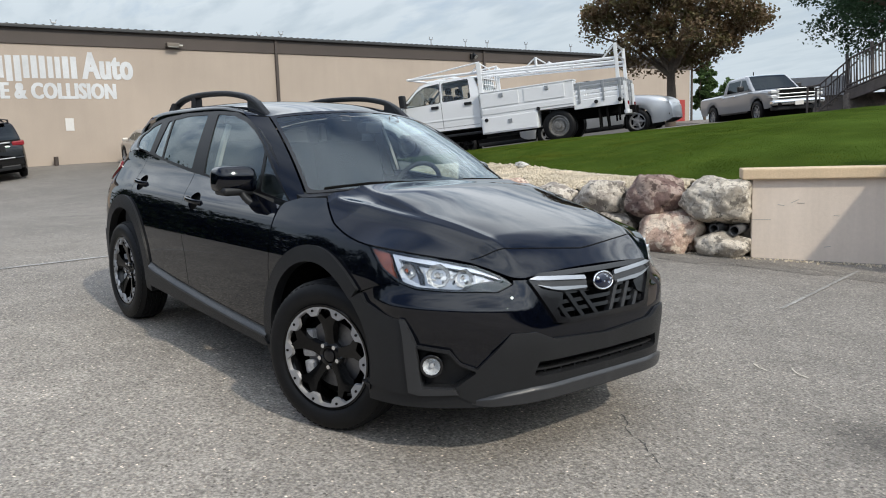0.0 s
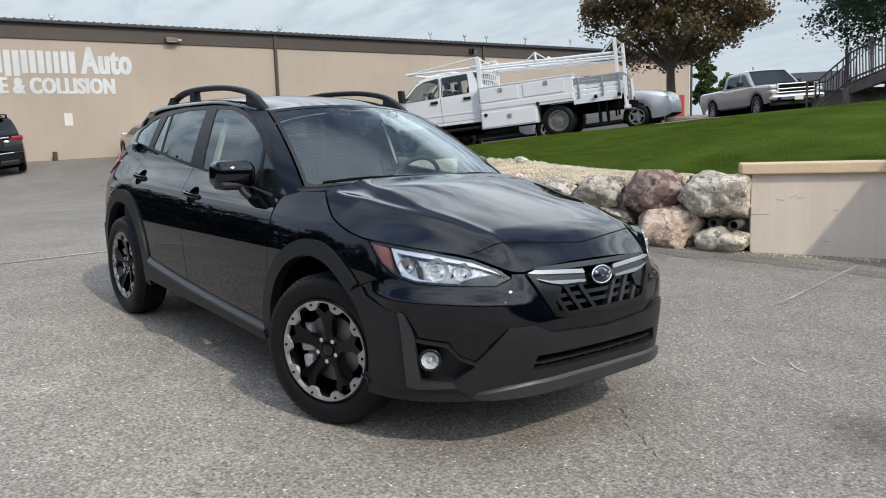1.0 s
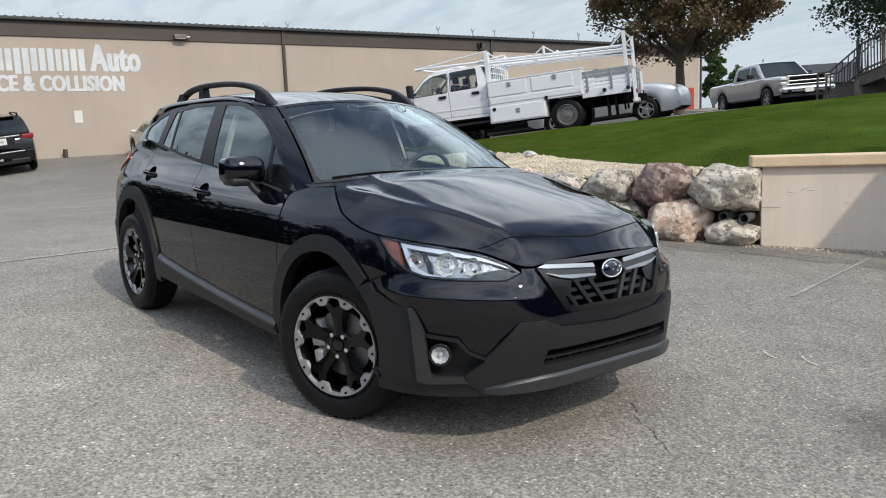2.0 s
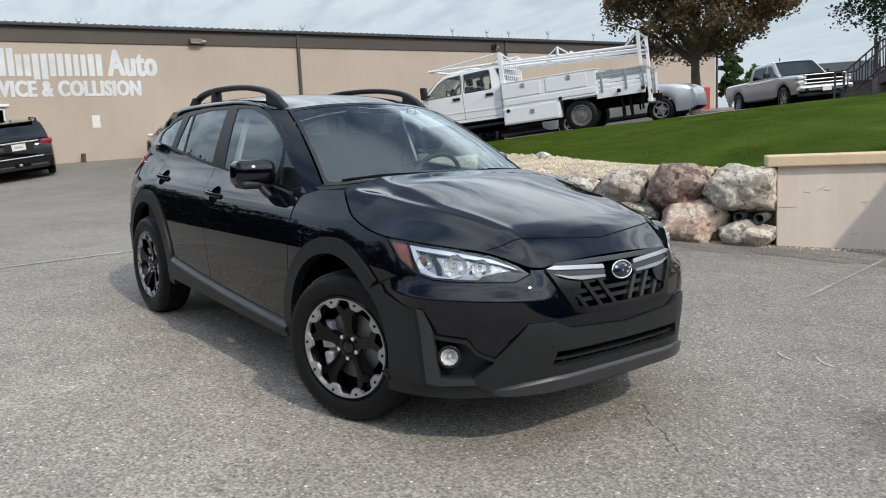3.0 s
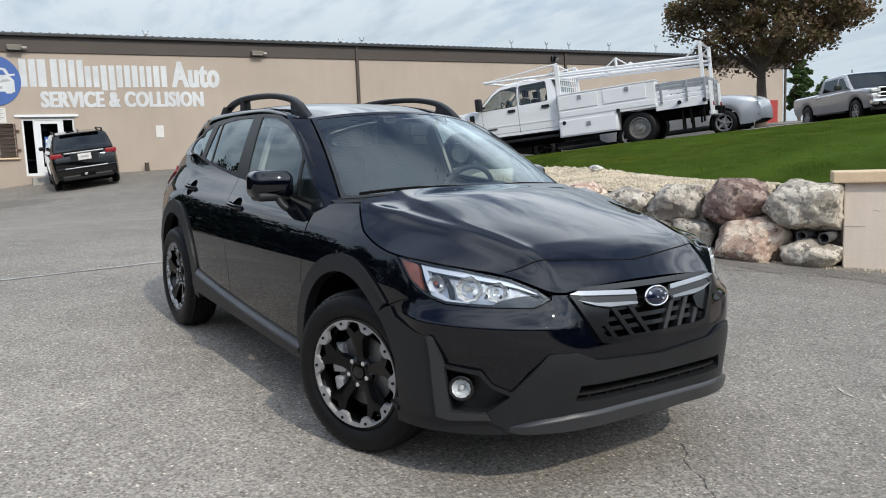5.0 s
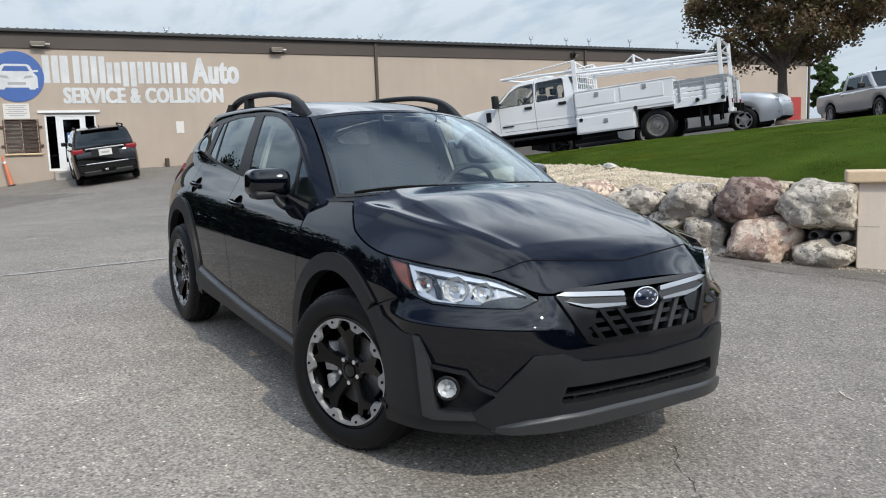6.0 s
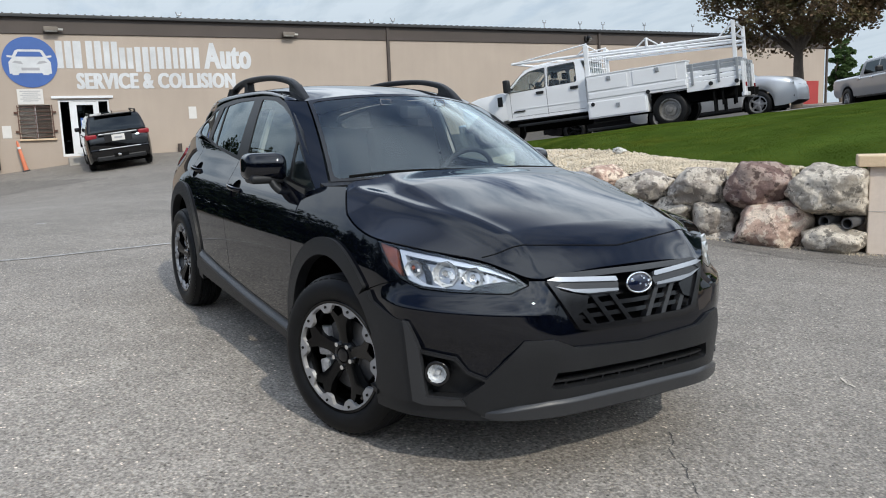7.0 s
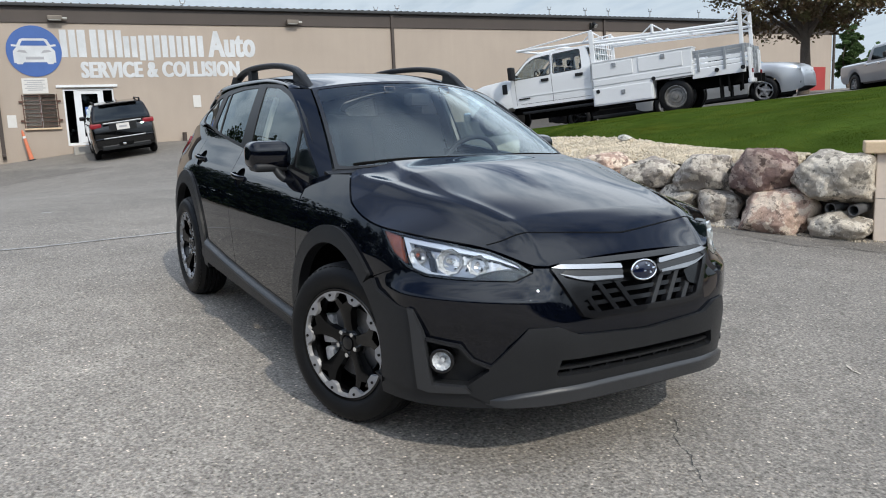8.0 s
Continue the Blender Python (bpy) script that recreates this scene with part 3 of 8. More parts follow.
# ---- painted sign on the wall ----
def wall_frame(y, z, lift=0.006):
    """x to the right along the wall, y up, z out of it."""
    return Matrix(((0, 0, 1, WX + lift), (1, 0, 0, y), (0, 1, 0, z), (0, 0, 0, 1)))


def text_mesh(name, words, y, z, height, width, material, parent, label, bold=0.02, spread=0.02):
    cu = bpy.data.curves.new(name, "FONT")
    cu.body, cu.size, cu.extrude, cu.offset = words, 1.0, 0.003, bold
    cu.resolution_u = 3
    cu.space_character = 1.07
    tmp = bpy.data.objects.new(name, cu)
    me = bpy.data.meshes.new_from_object(tmp)
    bpy.data.objects.remove(tmp)
    co = np.empty(len(me.vertices) * 3)
    me.vertices.foreach_get("co", co)
    co = co.reshape(-1, 3)
    lo, hi = co.min(0), co.max(0)
    co[:, 0] = (co[:, 0] - lo[0]) / (hi[0] - lo[0]) * width
    co[:, 1] = (co[:, 1] - lo[1]) / (hi[1] - lo[1]) * height
    me.vertices.foreach_set("co", co.ravel())
    bm = bmesh.new()
    for shift, lift in ((-2, 0.0), (-1, 0.001), (0, 0.002), (1, 0.003), (2, 0.004)):
        me.transform(Matrix.Translation((shift * spread * height, 0, lift)))
        bm.from_mesh(me)
        me.transform(Matrix.Translation((-shift * spread * height, 0, -lift)))
    bm.to_mesh(me)
    bm.free()
    me.transform(wall_frame(y, z))
    me.update()
    me.materials.append(material)
    ob = new(name, me)
    ob.parent = parent
    ob["label"] = label
    return ob


def build_sign():
    s = empty("painted_sign", label="white painted lettering beside a blue round badge on tan stucco", category="sign")
    # the name: plain bars, one, two or three to a letter's width
    bars = [(-1.20, -0.66, 4.11, 5.12, 2), (-0.60, -0.32, 4.11, 5.12, 1), (-0.16, 0.38, 4.10, 5.13, 2), (0.46, 0.96, 4.10, 5.12, 2), (1.02, 1.50, 4.10, 4.90, 2),
            (1.58, 2.08, 3.98, 4.93, 2), (2.15, 2.92, 4.10, 4.94, 3), (3.00, 3.44, 4.11, 4.92, 2), (3.52, 4.02, 4.11, 4.94, 2)]
    for y0, y1, z0, z1, n in bars:
        gap = 0.075
        w = (y1 - y0 - gap * (n - 1)) / n
        for i in range(n):
            yc = y0 + w / 2 + i * (w + gap)
            box("letter_bar", (WX + 0.005, yc, (z0 + z1) / 2), (0.008, w, z1 - z0), M["sign_white"], s, "white painted bar", bevel=0)
    text_mesh("lettering", "Auto", 4.22, 4.09, 1.04, 1.86, M["sign_white"], s, "white painted word", 0.022, 0.016)
    text_mesh("lettering", "SERVICE & COLLISION", -0.56, 3.33, 0.61, 5.94, M["sign_white"], s, "white painted words", 0.020, 0.024)
    # round badge
    bm = bmesh.new()
    bmesh.ops.create_cone(bm, cap_ends=True, segments=64, radius1=0.925, radius2=0.925, depth=0.02, matrix=wall_frame(-2.10, 4.33, 0.012))
    part("badge_disc", bm, M["sign_blue"], s, "blue painted disc")
    def flat(name, pts, mat, lift):
        extrude_poly(name, pts, 0.004, mat, s, m=wall_frame(-2.10, 4.33, lift))
    flat("car_shape", [(-0.70, -0.42), (-0.62, -0.42), (-0.60, -0.47), (-0.42, -0.47), (-0.38, -0.40), (0.38, -0.40), (0.42, -0.47), (0.60, -0.47), (0.62, -0.42), (0.70, -0.42),
                       (0.70, 0.0), (0.62, 0.10), (0.56, 0.16), (0.74, 0.18), (0.74, 0.25), (0.56, 0.23), (0.46, 0.42), (0.36, 0.46), (-0.36, 0.46), (-0.46, 0.42), (-0.56, 0.23), (-0.74, 0.25), (-0.74, 0.18), (-0.56, 0.16), (-0.62, 0.10), (-0.70, 0.0)], M["sign_white"], 0.023)
    flat("car_window", [(-0.46, 0.20), (0.46, 0.20), (0.36, 0.38), (-0.36, 0.38)], M["sign_blue"], 0.028)
    for k in (-1, 1):
        flat("car_lamp", [(x * k, y) for x, y in ((0.22, -0.08), (0.58, -0.02), (0.50, 0.05), (0.30, 0.03))][::k], M["grey_ink"], 0.028)
    flat("car_grille", [(-0.30, -0.30), (0.30, -0.30), (0.30, -0.20), (-0.30, -0.20)], M["grey_ink"], 0.028)


build_sign()


def wall_notice(y, z, w, h, label, lines_n):
    n = empty("wall_notice", wall_frame(y, z, 0.0), label=label, category="notice")
    box("sheet", (w / 2, h / 2, 0.008), (w, h, 0.012), M["paper"], n, bevel=0.003)
    for i in range(lines_n):
        box("text_bar", (w / 2, h * (0.86 - 0.76 * i / max(1, lines_n)), 0.016), (w * (0.8 - 0.2 * (i % 2)), h * 0.05, 0.004), M["grey_ink"], n, bevel=0)


wall_notice(-2.64, 2.79, 0.86, 0.56, "white notice board with grey lines of text above the window", 6)
wall_notice(-3.26, 1.56, 0.30, 0.46, "white notice sheet on the tan wall", 0)
wall_notice(3.44, 2.12, 0.30, 0.48, "plain white notice sheet on the tan wall", 0)

bol = empty("bollard", Matrix.Translation((WX + 0.25, 2.95, float(ground_z(WX + 0.25, 2.95)))), label="short dark steel post by the tan wall", category="bollard")
tube("post", (0, 0, -0.1), (0, 0, 0.34), 0.085, M["band"], bol, seg=14)
cone = empty("orange_marker", Matrix.Translation((WX + 0.35, -2.60, float(ground_z(WX + 0.35, -2.60)))) @ pose(0, 0, 0, 11, 0, 0), label="slim orange lane marker post leaning at the wall", category="traffic marker")
tube("post", (0, 0, 0.02), (0, 0, 1.08), 0.085, M["orange"], cone, r2=0.045, seg=16)
tube("collar", (0, 0, 0.84), (0, 0, 0.92), 0.058, M["white"], cone, "white reflective collar", r2=0.055, seg=16)
tube("loop", (0, 0, 1.08), (0, 0, 1.15), 0.03, M["orange"], cone, r2=0.02, seg=12)
box("base", (0, 0, 0.02), (0.24, 0.26, 0.05), M["black"], cone, bevel=0.015)


# ---- retaining wall ----
def build_block_wall():
    a, b = Vector((-0.60, 5.53)), Vector((0.45, 6.39))
    d = (b - a).normalized()
    ang = math.degrees(math.atan2(d.y, d.x))
    w = empty("retaining_wall", pose(a.x, a.y, -0.13, 0, 0, ang), label="pinkish painted block retaining wall with a tan cap", category="wall", kind="structure")
    L = 7.5
    box("body", (L / 2, 0.15, 0.23), (L, 0.30, 1.30), M["pink"], w, bevel=0.012)
    box("cap", (L / 2 - 0.06, 0.14, 0.925), (L + 0.10, 0.42, 0.115), M["cap"], w, "tan painted cap", bevel=0.014)
    # unseen wall, added only to cast the diagonal shadow on the face
    box("wing_wall", (0.11, -0.85, 0.85), (0.22, 1.7, 2.45), M["pink"], w, bevel=0.012, m=Matrix.Translation((2.05, 0, 0)) @ Matrix.Rotation(radians(20.6), 4, "Z"))
    for x, z, l, a in ((0.10, 0.42, 0.20, 0), (0.30, 0.58, 0.07, 12), (0.44, 0.62, 0.09, -25), (0.50, 0.60, 0.08, 3), (0.86, 0.46, 0.06, 8), (0.78, 0.12, 0.07, -8)):
        box("crack", (x, -0.001, z), (l, 0.006, 0.006), M["concrete"], w, bevel=0.002, m=Matrix.Translation((x, 0, z)) @ Matrix.Rotation(radians(a), 4, "Y") @ Matrix.Translation((-x, 0, -z)))


build_block_wall()

# ---- the parked crossover: shape of its skin, in its own frame (x ahead, y left, z up) ----
from mathutils.geometry import delaunay_2d_cdt


def spline(kx, ky):
    """Natural cubic through the knots."""
    kx, ky = np.array(kx, float), np.array(ky, float)
    n, h = len(kx), np.diff(kx)
    A, r = np.eye(n), np.zeros(n)
    for i in range(1, n - 1):
        A[i, i - 1:i + 2] = h[i - 1], 2 * (h[i - 1] + h[i]), h[i]
        r[i] = 6 * ((ky[i + 1] - ky[i]) / h[i] - (ky[i] - ky[i - 1]) / h[i - 1])
    m = np.linalg.solve(A, r)

    def f(x):
        x = np.clip(np.asarray(x, float), kx[0], kx[-1])
        i = np.clip(np.searchsorted(kx, x) - 1, 0, n - 2)
        a, b, H = kx[i + 1] - x, x - kx[i], h[i]
        return (m[i] * a**3 + m[i + 1] * b**3) / (6 * H) + (ky[i] / H - m[i] * H / 6) * a + (ky[i + 1] / H - m[i + 1] * H / 6) * b
    return f


PLAN_X = (2.245, 2.238, 2.212, 2.16, 2.085, 1.98, 1.86, 1.68, 1.33, 0.9, 0.3, -0.4, -1.0, -1.33, -1.7, -1.95, -2.12, -2.19, -2.22, -2.225)
PLAN_Y = (0, 0.2, 0.40, 0.505, 0.61, 0.715, 0.795, 0.838, 0.862, 0.868, 0.870, 0.870, 0.868, 0.862, 0.835, 0.79, 0.68, 0.5, 0.25, 0)
SK = np.r_[0, np.cumsum(np.hypot(np.diff(PLAN_X), np.diff(PLAN_Y)))]
S_END = float(SK[-1])
plan_x, plan_y = spline(SK, PLAN_X), spline(SK, PLAN_Y)
nose_in = spline((0.18, 0.30, 0.45, 0.58, 0.66, 0.74, 0.80, 0.88, 1.0, 1.2), (-0.03, -0.015, 0, 0, -0.02, -0.045, -0.075, -0.125, -0.2, -0.3))
side_w = spline((0.18, 0.35, 0.55, 0.75, 0.85, 0.93, 1.0, 1.06, 1.12, 1.2), (0.955, 0.985, 1.0, 1.0, 0.985, 0.955, 0.905, 0.86, 0.825, 0.80))
house_y = spline((-2.1, -1.9, -1.6, -1.3, -0.9, 0, 0.45, 0.8, 1.0), (0.535, 0.600, 0.658, 0.70, 0.735, 0.745, 0.74, 0.70, 0.66))
_ss = np.linspace(0, S_END, 4000)
_xx = plan_x(_ss)


def sx(x):
    """Place along the skin from the nose, for a place along the side."""
    return np.interp(-np.asarray(x, float), -_xx, _ss)


def skin(s, z):
    s, z = np.asarray(s, float), np.asarray(z, float)
    x0 = plan_x(s)
    w = smooth01(1.25, 1.9, x0)
    wy = np.clip((s - 0.6) / 0.6, 0, 1)
    rear = np.clip((-1.6 - x0) / 0.5, 0, 1)
    return np.stack([x0 + w * nose_in(z) + rear * (0.12 * np.clip(z - 0.6, 0, 1)), plan_y(s) * (1 + wy * (side_w(z) - 1)) * (1 - 0.7 * np.clip(z - 0.95, 0, 1) * smooth01(0.75, 1.1, x0)), z], -1)


def side_skin(x, z):
    return skin(sx(x), z)


def fender_crown(x, z):
    """The fender's upper edge, crowned gently towards the hood."""
    z = np.asarray(z, float)
    p = side_skin(x, np.minimum(z, 0.93))
    p[..., 1] -= 0.42 * np.maximum(0.0, z - 0.93)
    p[..., 2] = z
    return p


def house(x, z):
    """Side windows and pillars."""
    x, z = np.asarray(x, float), np.asarray(z, float)
    d = z - 1.05
    tuck = smooth01(-1.45, -1.90, x) * np.interp(z, (1.0, 1.08, 1.18, 1.27, 1.36, 1.45), (0.0, -0.03, -0.055, -0.02, 0.05, 0.08))
    return np.stack([x, house_y(x) - 0.28 * d - 0.22 * d * np.abs(d) - tuck, z], -1)


def shield(v, u):
    """Windshield: v across, u up."""
    v, u = np.asarray(v, float), np.asarray(u, float)
    a = np.stack([1.12 - 0.20 * v**2, 0.705 * v, 1.066 - 0.022 * v**2], -1)
    b = np.stack([0.36 - 0.15 * v**2, 0.525 * v, 1.470 - 0.045 * v**2], -1)
    k = u[..., None]
    p = a * (1 - k) + b * k
    bow = 4 * u * (1 - u)
    p[..., 0] += 0.012 * bow
    p[..., 2] += 0.020 * bow
    return p


roof_mid = spline((-2.05, -1.8, -1.4, -0.9, -0.4, 0.0, 0.35), (1.385, 1.44, 1.493, 1.525, 1.535, 1.518, 1.468))
roof_half = spline((-2.05, -1.7, -1.2, -0.5, 0.0, 0.21), (0.435, 0.515, 0.555, 0.565, 0.555, 0.525))


def roof_skin(x, v):
    """Roof: x along, v across from -1 to 1."""
    x, v = np.asarray(x, float), np.asarray(v, float)
    xx = x - 0.14 * v**2 * smooth01(-0.3, 0.35, x)
    return np.stack([xx, roof_half(np.clip(xx, -2.05, 0.21)) * v, roof_mid(x) - 0.042 * np.abs(v)**2.6], -1)


HOOD_S = (float(sx(1.13)), float(sx(1.22)), float(sx(1.38)), 1.10, 0.932, 0.766, 0.595, 0.507, 0.455, 0.398)
HOOD_Z = (1.045, 1.005, 0.950, 0.888, 0.878, 0.860, 0.832, 0.797, 0.778, 0.775)
_hu = np.r_[0, np.cumsum(np.hypot(np.diff(HOOD_S), np.diff(HOOD_Z)))]
_hu = _hu / _hu[-1]


hood_s, hood_z = spline(_hu, HOOD_S), spline(_hu, HOOD_Z)
hood_mid = spline((1.10, 1.35, 1.6, 1.85, 2.02, 2.11, 2.172), (1.070, 1.034, 0.983, 0.918, 0.866, 0.834, 0.797))


_es, _ez = hood_s(np.linspace(0, 1, 60)), hood_z(np.linspace(0, 1, 60))


def hood_skin(v, u):
    """Hood: v across, u from the cowl (0) to the grille (1)."""
    v, u = np.asarray(v, float), np.asarray(u, float)
    e = skin(hood_s(u), hood_z(u))
    av = np.abs(v)
    cx = 1.125 + (2.172 - 1.125) * u
    cz = hood_mid(cx)
    x = e[..., 0] + (cx - e[..., 0]) * (1 - av**2.0)
    z = e[..., 2] + (cz - e[..., 2]) * (1 - av**2.3)
    y = e[..., 1] * v
    # a sharp crease, a shallow trough outside it, then an outer flank that falls away to the fender
    ay, edge = np.abs(y), np.abs(e[..., 1]) + 1e-6
    over = ay - (0.508 - 0.105 * smooth01(1.55, 2.12, x))
    past = 0.006 * np.logaddexp(0.0, over / 0.006)
    z = z + 0.024 * np.exp(-past / 0.055) * smooth01(2.19, 2.02, x)
    brow = np.minimum(0.70 - 0.29 * (x - 1.16), edge - 0.04)
    t = (edge - ay) / (edge - brow)
    shelf = 1 - 0.05 * np.logaddexp(0.0, (1 - t) / 0.05)
    ridge = 0.010 * np.exp(-((ay - brow) / 0.045)**2)
    z = z + (0.024 * shelf + ridge) * smooth01(2.16, 1.94, x) * (0.45 + 0.55 * smooth01(1.12, 1.36, x))
    return np.stack([x, y, z], -1)


def inside(pts, loop):
    x, y = pts[:, 0], pts[:, 1]
    got = np.zeros(len(pts), bool)
    n = len(loop)
    for i in range(n):
        (x0, y0), (x1, y1) = loop[i], loop[(i + 1) % n]
        if y0 == y1:
            continue
        hit = ((y0 > y) != (y1 > y)) & (x < (x1 - x0) * (y - y0) / (y1 - y0) + x0)
        got ^= hit
    return got


def dense(loop, step):
    out = []
    for i, a in enumerate(loop):
        b = loop[(i + 1) % len(loop)]
        n = max(1, int(math.hypot(b[0] - a[0], b[1] - a[1]) / step))
        out += [(a[0] + (b[0] - a[0]) * k / n, a[1] + (b[1] - a[1]) * k / n) for k in range(n)]
    return np.array(out)


def round_loop(loop, r, n=4):
    """The outline with its corners cut round."""
    out = []
    for i, p in enumerate(loop):
        p, a, b = Vector(p), Vector(loop[i - 1]), Vector(loop[(i + 1) % len(loop)])
        da, db = a - p, b - p
        q = min(r, da.length * 0.45, db.length * 0.45)
        p1, p2 = p + da.normalized() * q, p + db.normalized() * q
        for k in range(n + 1):
            t = k / n
            out.append(tuple(p1 * (1 - t)**2 + p * 2 * t * (1 - t) + p2 * t**2))
    return out


def patch(name, loop, fn, material, parent, side=1, off=0.0, thick=0.012, step=0.035, holes=(), label="", scale=(1, 1), lean=None, shade=None):
    """A panel cut from a skin fn(a, b) by an outline in a, b; it stands off the skin and has a turned-in edge."""
    sc = np.array(scale, float)
    loops = [dense([tuple(np.array(p) * sc) for p in lp], step) for lp in (loop, *holes)]
    pts, edges = [], []
    for lp in loops:
        k = len(pts)
        pts += list(map(tuple, lp))
        edges += [(k + i, k + (i + 1) % len(lp)) for i in range(len(lp))]
    nb = len(pts)
    lo, hi = loops[0].min(0), loops[0].max(0)
    g = np.stack(np.meshgrid(np.arange(lo[0] + step / 2, hi[0], step), np.arange(lo[1] + step / 2, hi[1], step)), -1).reshape(-1, 2)
    if len(g):
        keep = inside(g, loops[0])
        for lp in loops[1:]:
            keep &= ~inside(g, lp)
        g = g[keep]
        if len(g):
            bnd = np.array(pts)
            far = np.array([np.min(np.abs(bnd - q).max(1)) for q in g]) > step * 0.45
            g = g[far]
    pts += list(map(tuple, g))
    vs, _, fs, *_ = delaunay_2d_cdt([Vector(p) for p in pts], edges, [], 0, 1e-6)
    vs = np.array([tuple(v) for v in vs])
    fs = np.array([tuple(f) for f in fs])
    cen = vs[fs].mean(1)
    keep = inside(cen, loops[0])
    for lp in loops[1:]:
        keep &= ~inside(cen, lp)
    fs = fs[keep]
    def at(q):
        q = q / sc
        p = fn(q[:, 0], q[:, 1])
        e = 1.5e-3
        g = shade or fn
        da = g(q[:, 0] + e, q[:, 1]) - g(q[:, 0] - e, q[:, 1])
        db = g(q[:, 0], q[:, 1] + e) - g(q[:, 0], q[:, 1] - e)
        n = np.cross(da, db)
        n /= np.linalg.norm(n, axis=1)[:, None] + 1e-12
        core = np.stack([np.clip(p[:, 0], -1.3, 1.0), 0 * p[:, 1], 0 * p[:, 2] + 0.6], -1)
        n *= np.where(((p - core) * n).sum(1) < 0, -1, 1)[:, None]
        return p, n
    p, n = at(vs)
    top = p + n * off
    if lean is not None:
        n = n + np.array(lean)
        n /= np.linalg.norm(n, axis=1)[:, None]
    verts, norms, faces = [*top], [*n], []
    for f in fs:
        a, b, c = top[f[0]], top[f[1]], top[f[2]]
        faces.append(tuple(f) if np.cross(b - a, c - a) @ n[f[0]] > 0 else tuple(f[::-1]))
    if thick:
        for lp in loops:
            q, m = at(lp)
            k = len(verts)
            c = len(lp)
            t = np.roll(q, -1, 0) - np.roll(q, 1, 0)
            o = np.cross(t, m)
            o /= np.linalg.norm(o, axis=1)[:, None] + 1e-12
            d = np.array(lp) - np.mean(lp, 0)
            if ((q - q.mean(0)) * o).sum() * (1 if lp is loops[0] else -1) < 0:
                o = -o
            verts += [*(q + m * off), *(q + m * (off - thick))]
            norms += [*o, *o]
            for i in range(c):
                j = (i + 1) % c
                quad = (k + i, k + j, k + c + j, k + c + i)
                A = np.array([verts[v] for v in quad])
                nn = np.cross(A[1] - A[0], A[2] - A[0])
                faces.append(quad if nn @ o[i] > 0 else quad[::-1])
    verts, norms = np.array(verts), np.array(norms)
    if side < 0:
        verts, norms = verts * (1, -1, 1), norms * (1, -1, 1)
        faces = [f[::-1] for f in faces]
    return mesh_ob(name, verts, faces, material, parent, label, normals=norms)


def arc(cx, cz, r, a0, a1, n=24):
    return [(cx + r * math.cos(radians(a0 + (a1 - a0) * i / n)), cz + r * math.sin(radians(a0 + (a1 - a0) * i / n))) for i in range(n + 1)]


def sweep(name, path, section, material, parent, label="", up=(0, 0, 1), close=False, scale_at=None):
    """A section carried along a path; the path's points are joined smoothly."""
    n, k = len(path), len(section)
    verts, faces = [], []
    for i, p in enumerate(path):
        p = Vector(p)
        a = Vector(path[i - 1] if (i or close) else path[0])
        b = Vector(path[(i + 1) % n] if (i < n - 1 or close) else path[-1])
        t = (b - a).normalized()
        sd = t.cross(Vector(up)).normalized()
        u2 = sd.cross(t)
        s = scale_at(i / (n - 1)) if scale_at else 1.0
        verts += [p + sd * (x * s) + u2 * (y * s) for x, y in section]
    for i in range(n if close else n - 1):
        for j in range(k):
            a, b = i * k, ((i + 1) % n) * k
            faces.append((a + j, a + (j + 1) % k, b + (j + 1) % k, b + j))
    if not close:
        faces += [tuple(range(k))[::-1], tuple((n - 1) * k + j for j in range(k))]
    bm = bmesh.new()
    vs = [bm.verts.new(v) for v in verts]
    for f in faces:
        bm.faces.new([vs[i] for i in f])
    bmesh.ops.recalc_face_normals(bm, faces=bm.faces)
    return part(name, bm, material, parent, label, smooth=True)


def rounded_rect(w, h, r, n=3):
    out = []
    for cx, cy, a in ((w / 2 - r, h / 2 - r, 0), (-w / 2 + r, h / 2 - r, 90), (-w / 2 + r, -h / 2 + r, 180), (w / 2 - r, -h / 2 + r, 270)):
        out += [(cx + r * math.cos(radians(a + 90 * i / n)), cy + r * math.sin(radians(a + 90 * i / n))) for i in range(n + 1)]
    return out


def smooth_path(pts, n=6):
    """Catmull-Rom through the points."""
    P = [Vector(p) for p in pts]
    out = []
    for i in range(len(P) - 1):
        a, b, c, d = P[max(0, i - 1)], P[i], P[i + 1], P[min(len(P) - 1, i + 2)]
        for k in range(n):
            t = k / n
            out.append(0.5 * (2 * b + (c - a) * t + (2 * a - 5 * b + 4 * c - d) * t * t + (3 * b - a - 3 * c + d) * t**3))
    out.append(P[-1])
    return out


def revolve(name, profile, material, parent, label="", seg=64, m=None, smooth=True):
    """A profile of (radius, along) turned about the y axis."""
    verts, faces = [], []
    k = len(profile)
    for i in range(seg):
        a = 2 * math.pi * i / seg
        verts += [(r * math.cos(a), y, r * math.sin(a)) for r, y in profile]
    for i in range(seg):
        a, b = i * k, ((i + 1) % seg) * k
        faces += [(a + j, a + j + 1, b + j + 1, b + j) for j in range(k - 1)]
    bm = bmesh.new()
    vs = [bm.verts.new(v) for v in verts]
    for f in faces:
        bm.faces.new([vs[i] for i in f])
    bmesh.ops.recalc_face_normals(bm, faces=bm.faces)
    if m:
        bm.transform(m)
    return part(name, bm, material, parent, label, smooth)


def paint_mat(name, base, flake=0.0, rough=0.12):
    m = surface(name, base, 0.4, 0.0, 0.05, 2, 200, coat=1.0, spec=0.0)
    m.node_tree.nodes["Principled BSDF"].inputs["Coat IOR"].default_value = 1.51
    return m


